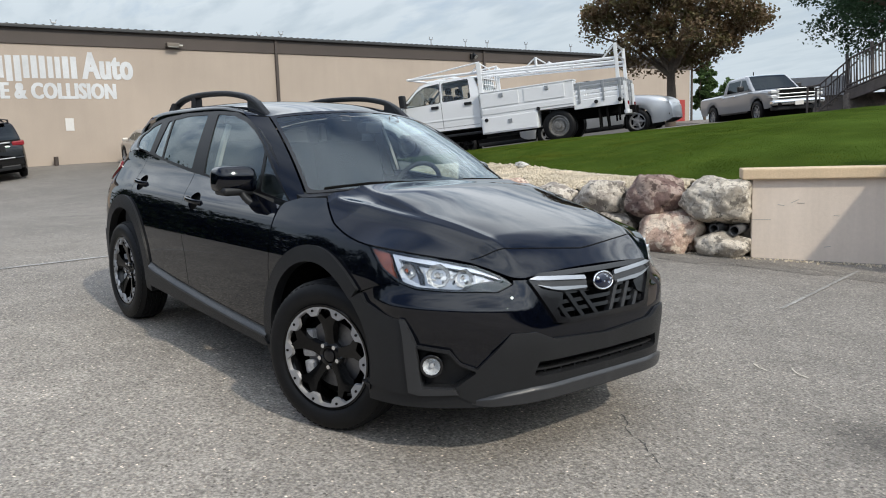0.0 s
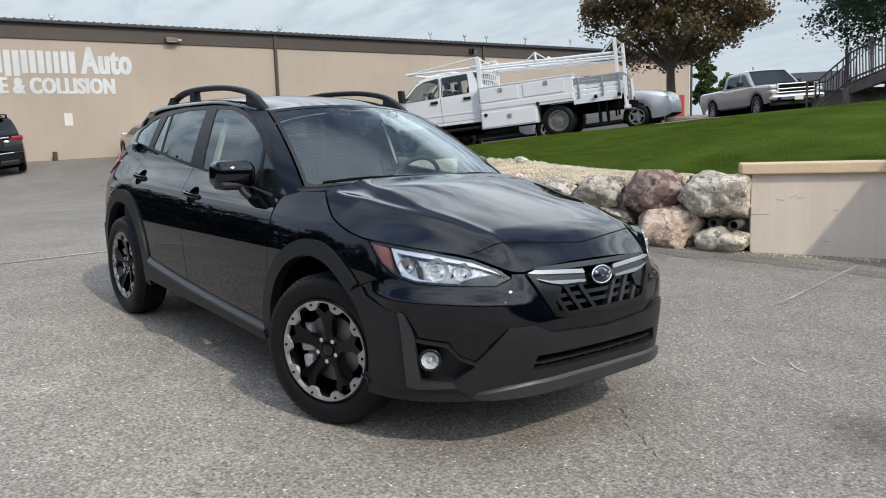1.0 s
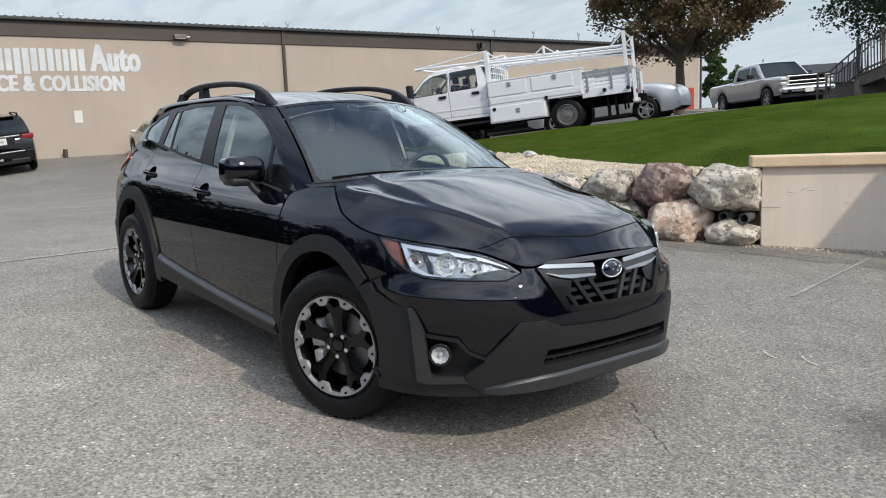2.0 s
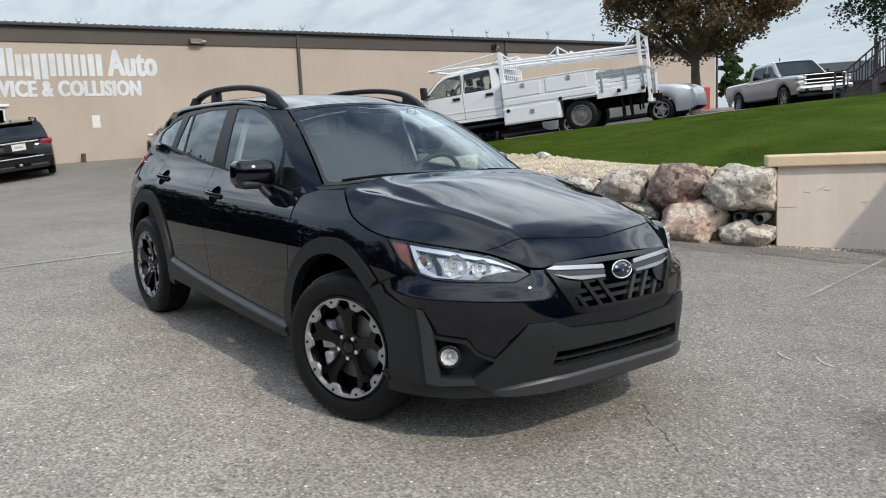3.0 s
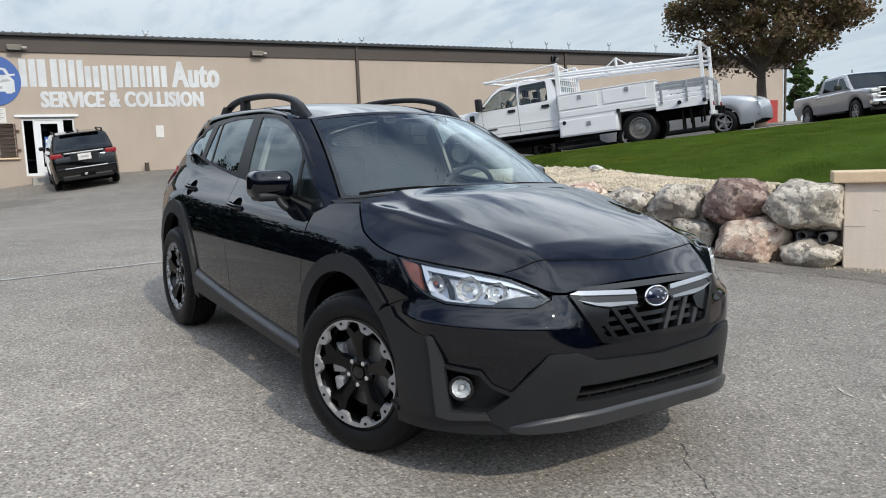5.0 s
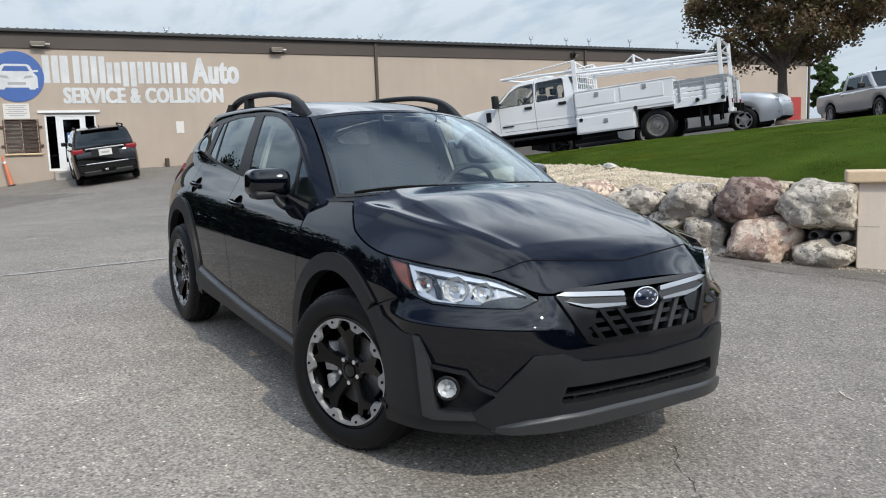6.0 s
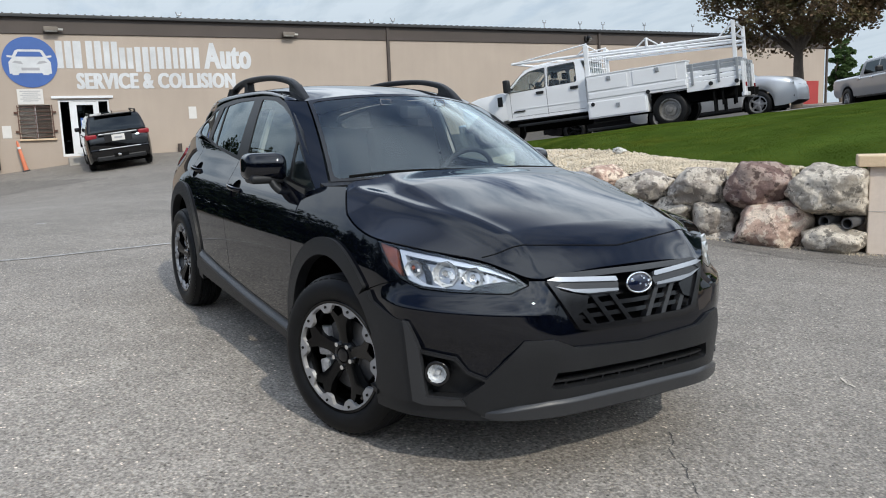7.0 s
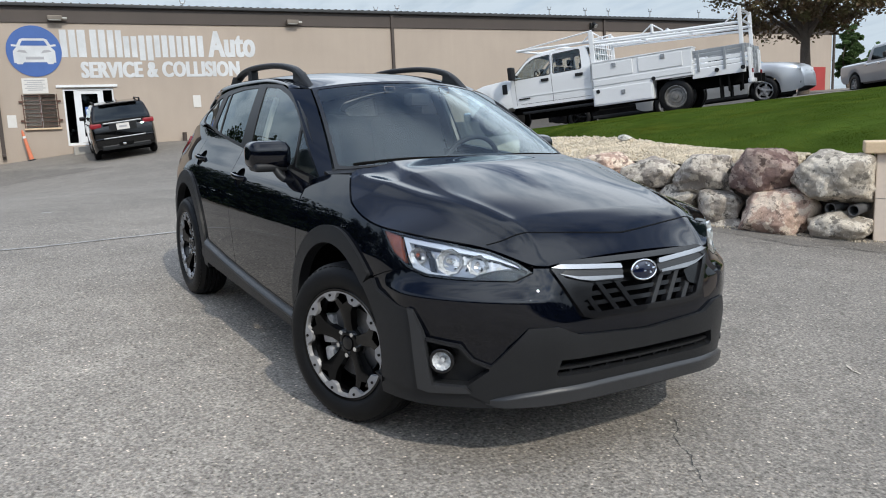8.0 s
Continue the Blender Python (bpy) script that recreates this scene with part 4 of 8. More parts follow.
C = dict(
    paint=paint_mat("black_car_paint", (0.0011, 0.0017, 0.0042)),
    clad=surface("dark_grey_cladding", (0.0130, 0.0136, 0.0150), 0.46, 0, 0.15, 4, 120, 0.0006, 500, spec=0.30),
    lip=surface("grey_lip_plastic", (0.024, 0.025, 0.0275), 0.36, 0, 0.1, 4, 120, 0.0005, 500),
    trim=surface("gloss_black_trim", (0.006, 0.006, 0.007), 0.18, 0, 0.1, 4, 60),
    pillar=surface("satin_black_pillar", (0.005, 0.005, 0.006), 0.40, 0, 0.1, 4, 60, spec=0.25),
    dark=surface("dark_void", (0.004, 0.004, 0.004), 0.8, 0, 0.1, spec=0.1),
    rubber=surface("tyre_rubber", (0.0070, 0.0071, 0.0076), 0.50, 0, 0.3, 8, 120, 0.0006, 200, spec=0.20),
    alloy=surface("machined_alloy", (0.40, 0.40, 0.41), 0.52, 0.7, 0.06, 8, 90),
    alloy_black=surface("black_alloy", (0.002, 0.002, 0.0022), 0.16, 0.0, 0.2, 8, 90, spec=0.30),
    chrome=surface("chrome", (0.78, 0.79, 0.80), 0.10, 1.0, 0.03),
    satin=surface("satin_silver", (0.40, 0.41, 0.43), 0.30, 0.9, 0.04),
    lamp_white=surface("lamp_reflector", (0.68, 0.69, 0.69), 0.14, 0.30, 0.05, 20, 60),
    drl=surface("lamp_light_guide", (0.60, 0.64, 0.70), 0.22, 0.35, 0.05),
    amber=surface("amber_reflector", (0.19, 0.050, 0.024), 0.25, 0, 0.35, 30, 90, coat=0.6),
    lens=glass_mat("lamp_cover", (0.96, 0.97, 0.98), 0.01),
    glass=glass_mat("car_windshield", (0.80, 0.90, 0.90), 0.006, 2.0),
    side_glass=glass_mat("car_front_window", (0.58, 0.66, 0.64), 0.006, 1.85),
    privacy=glass_mat("car_privacy_glass", (0.07, 0.08, 0.09), 0.006, 2.0),
    rear_glass=glass_mat("car_rear_glass", (0.07, 0.08, 0.09), 0.16, 1.6),
    seat=surface("grey_seat_cloth", (0.028, 0.028, 0.031), 0.9, 0, 0.15, 5, 200, 0.001, 300),
    pillar_cloth=surface("pale_headliner", (0.42, 0.41, 0.39), 0.95, 0, 0.06),
    dash=surface("black_dash", (0.02, 0.02, 0.022), 0.7, 0, 0.1, 4, 120),
    red_lens=surface("red_tail_lens", (0.17, 0.007, 0.010), 0.12, 0, 0.1, 20, 60, coat=0.8),
    steel=surface("brake_steel", (0.15, 0.15, 0.155), 0.4, 0.9, 0.15, 10, 80),
    cast=surface("cast_alloy_caliper", (0.42, 0.42, 0.43), 0.45, 0.5, 0.3, 30, 90),
    fog_glass=surface("fog_lamp_glass", (0.62, 0.63, 0.64), 0.22, 0.4, 0.3, 40, 90),
    badge=surface("badge_blue", (0.006, 0.010, 0.030), 0.15, 0.3, 0.1, coat=0.8),
)

FW, RW, WZ = 1.3325, -1.3325, 0.345


def wheel(parent, x, side, steer):
    """A wheel whose outer face looks to -y in its own frame."""
    w = new("wheel")
    w.parent = parent
    w.matrix_basis = pose(x, side * 0.775, WZ, 0, 0, steer + (0 if side < 0 else 180))
    # tyre with a rounded shoulder and tread grooves
    prof = [(0.235, 0.085), (0.246, 0.100), (0.27, 0.110), (0.30, 0.110), (0.325, 0.100), (0.339, 0.082), (0.346, 0.062)]
    tread = []
    for yy in np.linspace(0.06, -0.06, 25):
        groove = min(abs(yy - g) for g in (-0.045, -0.015, 0.015, 0.045)) < 0.0045
        tread.append((0.340 if groove else 0.348, float(yy)))
    prof = prof + tread + [(r, -yv) for r, yv in prof[::-1]]
    tyre = revolve("tyre", prof, C["rubber"], w, "black rubber tyre", 72)
    # sidewall blocks on the shoulder
    bm = bmesh.new()
    for i in range(60):
        a = 2 * math.pi * i / 60
        m = Matrix.Rotation(-a, 4, "Y") @ Matrix.Translation((0.3305, -0.086, 0))
        add_box(bm, (0, 0, 0), (0.012, 0.010, 0.020), m)
    part("tread_block", bm, C["rubber"], tyre)
    revolve("rim_barrel", [(0.222, 0.09), (0.212, 0.07), (0.196, 0.02), (0.196, -0.06), (0.214, -0.085), (0.228, -0.094), (0.233, -0.098), (0.229, -0.103), (0.219, -0.100)], C["alloy_black"], w, seg=72)
    # outer machined ring with scalloped inner edge
    n, vo, fo = 180, [], []
    for i in range(n):
        a = 2 * math.pi * i / n
        tt = (math.degrees(a) + 18) % 36 / 36.0
        dip = abs(tt - 0.5) * 2
        ri = 0.212 - 0.030 * smooth01(0.35, 0.75, 1 - dip)
        yo = -0.100
        for r, yv in ((0.231, yo), (float(ri), yo + 0.002), (float(ri) - 0.004, yo + 0.018)):
            vo.append((r * math.cos(a), yv, r * math.sin(a)))
    for i in range(n):
        a, b = i * 3, ((i + 1) % n) * 3
        fo += [(a, a + 1, b + 1, b), (a + 1, a + 2, b + 2, b + 1)]
    bm = bmesh.new()
    vs = [bm.verts.new(v) for v in vo]
    for f in fo:
        bm.faces.new([vs[q] for q in f])
    bmesh.ops.recalc_face_normals(bm, faces=bm.faces)
    ring = part("machined_ring", bm, C["alloy"], w, "bright machined alloy ring", smooth=True)
    for i in range(10):
        a = radians(36 * i + 0)
        tube("bolt_dot", (0.205 * math.cos(a), -0.096, 0.205 * math.sin(a)), (0.205 * math.cos(a), -0.1035, 0.205 * math.sin(a)), 0.006, C["alloy_black"], ring, seg=8)
    # five broad forked spokes
    for i in range(5):
        a = 72 * i + 90
        m = Matrix.Rotation(radians(-a), 4, "Y")
        half = [(0.030, 0.028), (0.085, 0.022), (0.135, 0.030), (0.180, 0.056), (0.208, 0.074), (0.212, 0.046), (0.190, 0.033), (0.170, 0.010)]
        loop = [(r, -z) for r, z in half] + [(r, z) for r, z in half[::-1]]
        front = lambda r: -0.056 - 0.040 * ((r - 0.03) / 0.18)**1.2 if r > 0.03 else -0.056
        bm = bmesh.new()
        a_ = [bm.verts.new((r, front(r), z)) for r, z in loop]
        b_ = [bm.verts.new((r, front(r) + 0.034, z * 1.04)) for r, z in loop]
        mid_ = [bm.verts.new((r, front(r) - 0.006, 0.0)) for r in (0.04, 0.085, 0.135, 0.166)]
        n_ = len(loop)
        for i_ in range(n_):
            bm.faces.new((a_[i_], a_[(i_ + 1) % n_], b_[(i_ + 1) % n_], b_[i_]))
        # face: two flanks that meet in a soft ridge, then the forked tips
        for o in (0, 1):
            side = [a_[i_] for i_ in range(8)] if o == 0 else [a_[n_ - 1 - i_] for i_ in range(8)]
            for f in ((side[0], side[1], mid_[1], mid_[0]), (side[1], side[2], mid_[2], mid_[1]), (side[2], side[3], side[6], mid_[3], mid_[2]), (side[3], side[4], side[5], side[6]), (side[6], side[7], mid_[3])):
                bm.faces.new(f)
        bmesh.ops.recalc_face_normals(bm, faces=bm.faces)
        bm.transform(m)
        part("spoke", bm, C["alloy_black"], w, smooth=True)
    revolve("hub", [(0.062, -0.03), (0.062, -0.056), (0.052, -0.064), (0.034, -0.066), (0.030, -0.060), (0.001, -0.060)], C["alloy_black"], w, seg=40)
    revolve("hub_cap", [(0.029, -0.058), (0.027, -0.068), (0.015, -0.071), (0.001, -0.072)], C["trim"], w, "dark hub cap", 32)
    for i in range(5):
        a = radians(72 * i + 54)
        tube("lug_nut", (0.050 * math.cos(a), -0.050, 0.050 * math.sin(a)), (0.050 * math.cos(a), -0.075, 0.050 * math.sin(a)), 0.0095, C["chrome"], w, seg=8)
    revolve("brake_disc", [(0.145, -0.015), (0.145, -0.027), (0.07, -0.027), (0.07, -0.035), (0.001, -0.035)], C["steel"], w, "steel brake disc", 48)
    bm = bmesh.new()
    add_box(bm, (-0.12, -0.028, 0.055), (0.075, 0.05, 0.12), Matrix.Rotation(radians(-10), 4, "Y"), 0.012)
    add_box(bm, (-0.125, -0.040, -0.050), (0.050, 0.04, 0.06), Matrix.Rotation(radians(-10), 4, "Y"), 0.012)
    part("caliper", bm, C["cast"], w, "bright brake caliper")
    revolve("backing", [(0.19, 0.02), (0.001, 0.02)], C["dark"], w, seg=32)
    for ch in w.children:
        if ch.name.split(".")[0] != "tyre":
            ch.data.transform(Matrix.Diagonal((1.055, 1.0, 1.055, 1)))
            for sub in ch.children:
                sub.data.transform(Matrix.Diagonal((1.055, 1.0, 1.055, 1)))
    return w


def build_car():
    turn = Matrix(((0.9957, -0.08455, 0.03774, 0), (0.08351, 0.9961, 0.02831, 0), (-0.03999, -0.02504, 0.99889, 0), (0, 0, 0, 1)))
    car = empty("car", turn, label="glossy black compact crossover with dark grey cladding parked on asphalt", category="car")
    G = 0.0025                                     # half a panel gap
    fa = lambda r, a0, a1: arc(1.28, 0.36, r, a0, a1)
    ra = lambda r, a0, a1: arc(-1.33, 0.37, r, a0, a1)
    lamp_loop = [(1.05, 0.879), (0.932, 0.873), (0.766, 0.855), (0.595, 0.827), (0.507, 0.79), (0.465, 0.757), (0.536, 0.728), (0.737, 0.727), (0.861, 0.731), (0.942, 0.755), (1.003, 0.798)]
    grille_half = [(0.345, 0.789), (0.398, 0.764), (0.300, 0.596), (0.25, 0.584)]
    def nose(s, z):
        """The nose across both sides: s below zero is the other side."""
        p = skin(np.abs(s), z)
        p[..., 1] *= np.sign(s) + (s == 0)
        return p
    def cheek(s, z):
        """The painted cover swells into a sharp ledge under the lamps."""
        p = nose(s, z)
        a = np.abs(s)
        t = np.clip((z - 0.668) / 0.055, -3.2, 1)
        lift = np.where(t > 0, (1 - np.clip(t, 0, 1))**1.5, 1 - np.clip(-t / 3.2, 0, 1)) * smooth01(0.36, 0.54, a) * smooth01(1.13, 0.95, a)
        p[..., 0] += 0.028 * lift * smooth01(1.3, 0.6, a)
        p[..., 1] += 0.020 * lift * np.sign(s) * smooth01(0.4, 0.9, a)
        return p
    # -- hood
    hood = patch("hood", [(-1 + 0.004, 0.002), (1 - 0.004, 0.002), (1 - 0.004, 0.996), (-1 + 0.004, 0.996)], hood_skin, C["paint"], car, step=0.012, thick=0.02, scale=(0.75, 1.0))
    def seam_at(v, w):
        d = 0.93 - np.abs(v)
        return hood_skin(v, 0.826 + 0.18 * d - 0.08 * d**2 + w)
    patch("hood_seam", [(-0.965, 0.0), (0.965, 0.0), (0.965, 0.0045), (-0.965, 0.0045)], seam_at, C["dark"], hood, off=0.0012, thick=0.0, step=0.012, scale=(0.75, 1.0), label="dark shut line of the hood")
    # -- nose: painted cover and cladding
    top_r = [(0.398, 0.769), (0.458, 0.770), (0.462, 0.754), (0.534, 0.724), (0.737, 0.723), (0.863, 0.727), (0.944, 0.751)]
    seam = [(1.06, 0.722), (1.152, 0.690)]
    clad_edge = [(1.13, 0.650), (1.00, 0.612), (0.935, 0.603), (0.912, 0.512), (0.751, 0.495), (0.702, 0.443), (0.636, 0.421), (0.507, 0.565), (0.399, 0.567), (0.316, 0.533)]
    half = top_r + seam + clad_edge
    mir = lambda pts: [(-s, z) for s, z in pts[::-1]]
    # outline runs round the grille opening, which is open at the hood's edge
    top_mid = [(-0.398, 0.764), (-0.300, 0.596), (-0.25, 0.584), (0.25, 0.584), (0.300, 0.596), (0.398, 0.764)]
    cover = top_mid + half[0:] + [(0.0, 0.518)] + mir(half)
    cover = [p for i, p in enumerate(cover) if i == 0 or p != cover[i - 1]]
    patch("bumper_cover", cover, cheek, C["paint"], car, step=0.022, thick=0.025, label="glossy black painted bumper cover")
    pocket = [(0.905, 0.500), (0.755, 0.484), (0.706, 0.436), (0.640, 0.412), (0.640, 0.405), (0.722, 0.338), (0.850, 0.332)]
    intake = [(-0.385, 0.447), (0.385, 0.447), (0.402, 0.394), (0.392, 0.384), (-0.392, 0.384), (-0.402, 0.394)]
    arch_s = [(float(sx(x)), z) for x, z in fa(0.415, 47, -12)]
    low = [(1.17, 0.305), (1.008, 0.292), (0.915, 0.292), (0.715, 0.312), (0.622, 0.272), (0.482, 0.275), (0.25, 0.285)]
    lower_half = clad_edge[::-1] + [(1.152, 0.686)] + [p for p in arch_s if p[1] < 0.66] + low
    lower = lower_half + [(0.0, 0.288)] + [(-s, z) for s, z in lower_half[::-1]] + [(0.0, 0.515)]
    clad = patch("bumper_cladding", lower, nose, C["clad"], car, off=0.017, thick=0.05, step=0.022, holes=[pocket, [(-s, z) for s, z in pocket], intake], label="dark grey textured bumper cladding")
    # fog lamp pockets with a blade at their outer edge
    for sd in (-1, 1):
        patch("fog_pocket", [(0.93, 0.52), (0.75, 0.50), (0.62, 0.43), (0.71, 0.32), (0.87, 0.315)], skin, C["clad"], clad, sd, off=-0.040, thick=0.0)
        p, q = skin(0.82, 0.425), skin(0.80, 0.425)
        c = Vector((p[0], p[1] * sd, p[2]))
        n = Vector((0.72, 0.69 * sd, 0.0)).normalized()
        fog = tube("fog_lamp", c - n * 0.06, c - n * 0.026, 0.043, C["trim"], clad, "black fog lamp ring", r2=0.047, seg=28)
        sweep("fog_ring", [c + (n.cross(Vector((0, 0, 1))).normalized() * math.cos(t) + Vector((0, 0, 1)) * math.sin(t)) * 0.042 - n * 0.006 for t in np.linspace(0, 2 * math.pi, 37)[:-1]], rounded_rect(0.012, 0.040, 0.004), C["trim"], fog, close=True, up=tuple(n))
        face = Matrix.Translation(c - n * 0.006) @ n.to_track_quat("Z", "Y").to_matrix().to_4x4()
        bm = bmesh.new()
        bmesh.ops.create_uvsphere(bm, u_segments=28, v_segments=14, radius=0.037, matrix=face @ Matrix.Diagonal((1, 1, 0.35, 1)))
        lens_ob = part("fog_lens", bm, C["lens"], fog, "clear fog lamp lens", smooth=True)
        lens_ob.visible_shadow = False
        bm = bmesh.new()
        for k, (ra_, rb_) in enumerate(((0.008, 0.021), (0.021, 0.031), (0.031, 0.036))):
            bmesh.ops.create_cone(bm, cap_ends=False, segments=12, radius1=ra_, radius2=rb_, depth=0.010, matrix=face @ Matrix.Translation((0, 0, -0.006 + 0.010 * k)) @ Matrix.Rotation(0.26 * k, 4, "Z"))
        part("fog_reflector", bm, C["fog_glass"], fog, "faceted silver reflector")
        bm = bmesh.new()
        add_tube(bm, face @ Vector((0, 0, -0.01)), face @ Vector((0, 0, 0.012)), 0.012, 0.008, seg=12)
        part("bulb", bm, C["fog_glass"], fog, smooth=True)
        blade = [(0.945, 0.612), (0.925, 0.608), (0.885, 0.515), (0.850, 0.335), (0.72, 0.340), (0.70, 0.318), (0.86, 0.302), (0.905, 0.31), (0.93, 0.48)]
        patch("fog_bezel", blade, skin, C["lip"], clad, sd, off=0.029, thick=0.022, step=0.02, label="satin grey bezel blade")
    # intake slats
    patch("intake_back", [(-0.43, 0.47), (0.43, 0.47), (0.43, 0.33), (-0.43, 0.33)], nose, C["dark"], clad, off=-0.07, thick=0)
    patch("intake_slat", [(-0.40, 0.402), (0.40, 0.402), (0.40, 0.410), (-0.40, 0.410)], nose, C["clad"], clad, off=-0.002, thick=0.04, step=0.03)
    patch("intake_slat", [(-0.39, 0.428), (0.39, 0.428), (0.39, 0.432), (-0.39, 0.432)], nose, C["trim"], clad, off=-0.045, thick=0.02, step=0.03)
    for s in (-0.33, -0.24, -0.16, -0.08, 0.0, 0.08, 0.16, 0.24, 0.33):
        patch("intake_slat", [(s - 0.005, 0.382), (s + 0.005, 0.382), (s + 0.005, 0.404), (s - 0.005, 0.404)], nose, C["clad"], clad, off=-0.014, thick=0.02, step=0.03)
    lip_hi = lambda a: np.interp(a, (0.0, 0.20, 0.406, 0.516, 0.60, 0.65), (0.354, 0.352, 0.346, 0.328, 0.306, 0.290))
    lip_lo = lambda a: np.interp(a, (0.0, 0.184, 0.343, 0.494, 0.60, 0.65), (0.286, 0.284, 0.281, 0.271, 0.266, 0.272))
    def ledge(s, v):
        """The lip stands out as a rounded ledge, its top turned up to the sky; v runs down it."""
        a = np.abs(s)
        p = nose(s, lip_hi(a) - (lip_hi(a) - lip_lo(a)) * v)
        out = 0.010 + 0.022 * smooth01(0.0, 0.25, v) * smooth01(0.66, 0.56, a)
        p[..., 0] += out * smooth01(1.1, 0.5, a)
        p[..., 1] += out * np.sign(s) * smooth01(0.35, 0.7, a) * 0.8
        return p
    patch("front_lip", [(-0.645, 0.0), (0.645, 0.0), (0.645, 1.0), (-0.645, 1.0)], ledge, C["lip"], clad, off=0.0, thick=0.05, step=0.012, scale=(0.5, 0.08), label="satin dark grey front lip")
    patch("valance", [(1.14, 0.32), (0.715, 0.33), (0.5, 0.30), (-0.5, 0.30), (-0.715, 0.33), (-1.14, 0.32), (-1.13, 0.228), (-0.956, 0.238), (-0.8, 0.246), (-0.63, 0.257), (-0.5, 0.272), (0.5, 0.272), (0.63, 0.257), (0.8, 0.246), (0.956, 0.238), (1.13, 0.228)], nose, C["clad"], car, off=0.010, thick=0.04)
    # -- grille
    patch("grille_back", [(-0.36, 0.80), (0.36, 0.80), (0.42, 0.765), (0.31, 0.58), (-0.31, 0.58), (-0.42, 0.765)], nose, C["dark"], car, off=-0.060, thick=0.0)
    gi = [(-0.398, 0.764), (-0.345, 0.789), (0.345, 0.789), (0.398, 0.764), (0.300, 0.596), (0.25, 0.584), (-0.25, 0.584), (-0.300, 0.596)]
    gin = [(s * 0.915, 0.690 + (z - 0.690) * 0.80) for s, z in gi]
    grille = patch("grille", gi, nose, C["trim"], car, off=0.014, thick=0.05, step=0.022, holes=[gin], label="gloss black six-sided grille surround")
    for z in (0.628, 0.662, 0.698):
        hw = 0.28 + (z - 0.6) * 0.5
        patch("grille_bar", [(-hw, z), (hw, z), (hw, z + 0.016), (-hw, z + 0.016)], nose, C["trim"], grille, off=-0.012, thick=0.025, step=0.03)
    for k in (-1, 1):
        for i, s in enumerate((0.07, 0.155, 0.24, 0.30)):
            lean = 0.055
            # paler plastic on the left ribs paints in the light they catch
            patch("grille_rib", [(k * (s - lean * 0.6), 0.605), (k * (s - lean * 0.6 + 0.024), 0.605), (k * (s + lean * 0.7 + 0.024), 0.708), (k * (s + lean * 0.7), 0.708)], nose, C["lip"] if k > 0 else C["trim"], grille, off=-0.004, thick=0.03, step=0.03)
        wing = [(0.395, 0.768), (0.36, 0.775), (0.10, 0.758), (0.088, 0.735), (0.10, 0.706), (0.24, 0.712), (0.285, 0.722), (0.38, 0.748)]
        wing_ob = patch("chrome_wing", [(k * s, z) for s, z in wing], nose, C["lip"], grille, off=0.010, thick=0.03, step=0.02, label="satin grey grille wing with bright bars")
        for bar in ([(0.398, 0.768), (0.36, 0.777), (0.10, 0.760), (0.094, 0.747), (0.10, 0.744), (0.36, 0.762)], [(0.375, 0.747), (0.30, 0.733), (0.10, 0.720), (0.10, 0.711), (0.24, 0.714), (0.30, 0.724)]):
            patch("wing_bar", [(k * s, z) for s, z in bar], nose, C["satin"], wing_ob, off=0.018, thick=0.012, step=0.02, label="bright chrome bar")
        patch("wing_tip", [(k * s, z) for s, z in ((0.385, 0.745), (0.285, 0.718), (0.235, 0.705), (0.25, 0.66), (0.305, 0.64))], nose, C["trim"], grille, off=0.004, thick=0.03, step=0.03)
    p = Vector(skin(0.0, 0.735))
    m = Matrix.Translation((p.x + 0.018, 0, 0.735)) @ pose(0, 0, 0, 0, 78, 0)
    bm = bmesh.new()
    bmesh.ops.create_uvsphere(bm, u_segments=40, v_segments=16, radius=1, matrix=m @ Matrix.Diagonal((0.037, 0.063, 0.012, 1)))
    badge = part("badge", bm, C["badge"], grille, "dark blue oval badge with a chrome rim", smooth=True)
    ring = [m @ Vector((0.037 * math.cos(t), 0.063 * math.sin(t), 0.004)) for t in np.linspace(0, 2 * math.pi, 49)[:-1]]
    sweep("badge_rim", ring, rounded_rect(0.007, 0.012, 0.003), C["chrome"], badge, close=True, up=(1, 0, 0.2))
    for y, z, r in ((-0.035, 0.012, 0.011), (0.0, -0.005, 0.008), (0.022, 0.014, 0.008), (0.03, -0.012, 0.008), (0.048, 0.004, 0.008), (0.01, 0.022, 0.006)):
        r *= 0.75
        bm = bmesh.new()
        bmesh.ops.create_cone(bm, cap_ends=True, segments=8, radius1=r, radius2=r * 0.5, depth=0.006, matrix=m @ Matrix.Translation((-z, y, 0.0115)))
        part("badge_dot", bm, C["chrome"], badge)
    # -- headlamps
    for sd in (-1, 1):
        hl = patch("headlamp", lamp_loop, skin, C["lens"], car, sd, off=0.0, thick=0.006, step=0.02, label="clear headlamp with a white light guide and amber corner")
        hl.visible_shadow = False
        inset = [(s * 0.995, z) for s, z in lamp_loop]
        patch("lamp_bowl", inset, skin, C["trim"], hl, sd, off=-0.055, thick=0.0)
        patch("lamp_edge", lamp_loop, skin, C["trim"], hl, sd, off=-0.004, thick=0.05, step=0.02,
              holes=[[(1.046, 0.876), (0.93, 0.866), (0.766, 0.847), (0.60, 0.819), (0.515, 0.785), (0.482, 0.757), (0.540, 0.736), (0.737, 0.736), (0.858, 0.740), (0.935, 0.762), (1.001, 0.803)]])
        patch("amber_reflector", [(1.044, 0.875), (0.945, 0.862), (0.955, 0.80), (0.945, 0.768), (1.000, 0.803)], skin, C["amber"], hl, sd, off=-0.010, thick=0.02, step=0.02, label="orange side reflector")
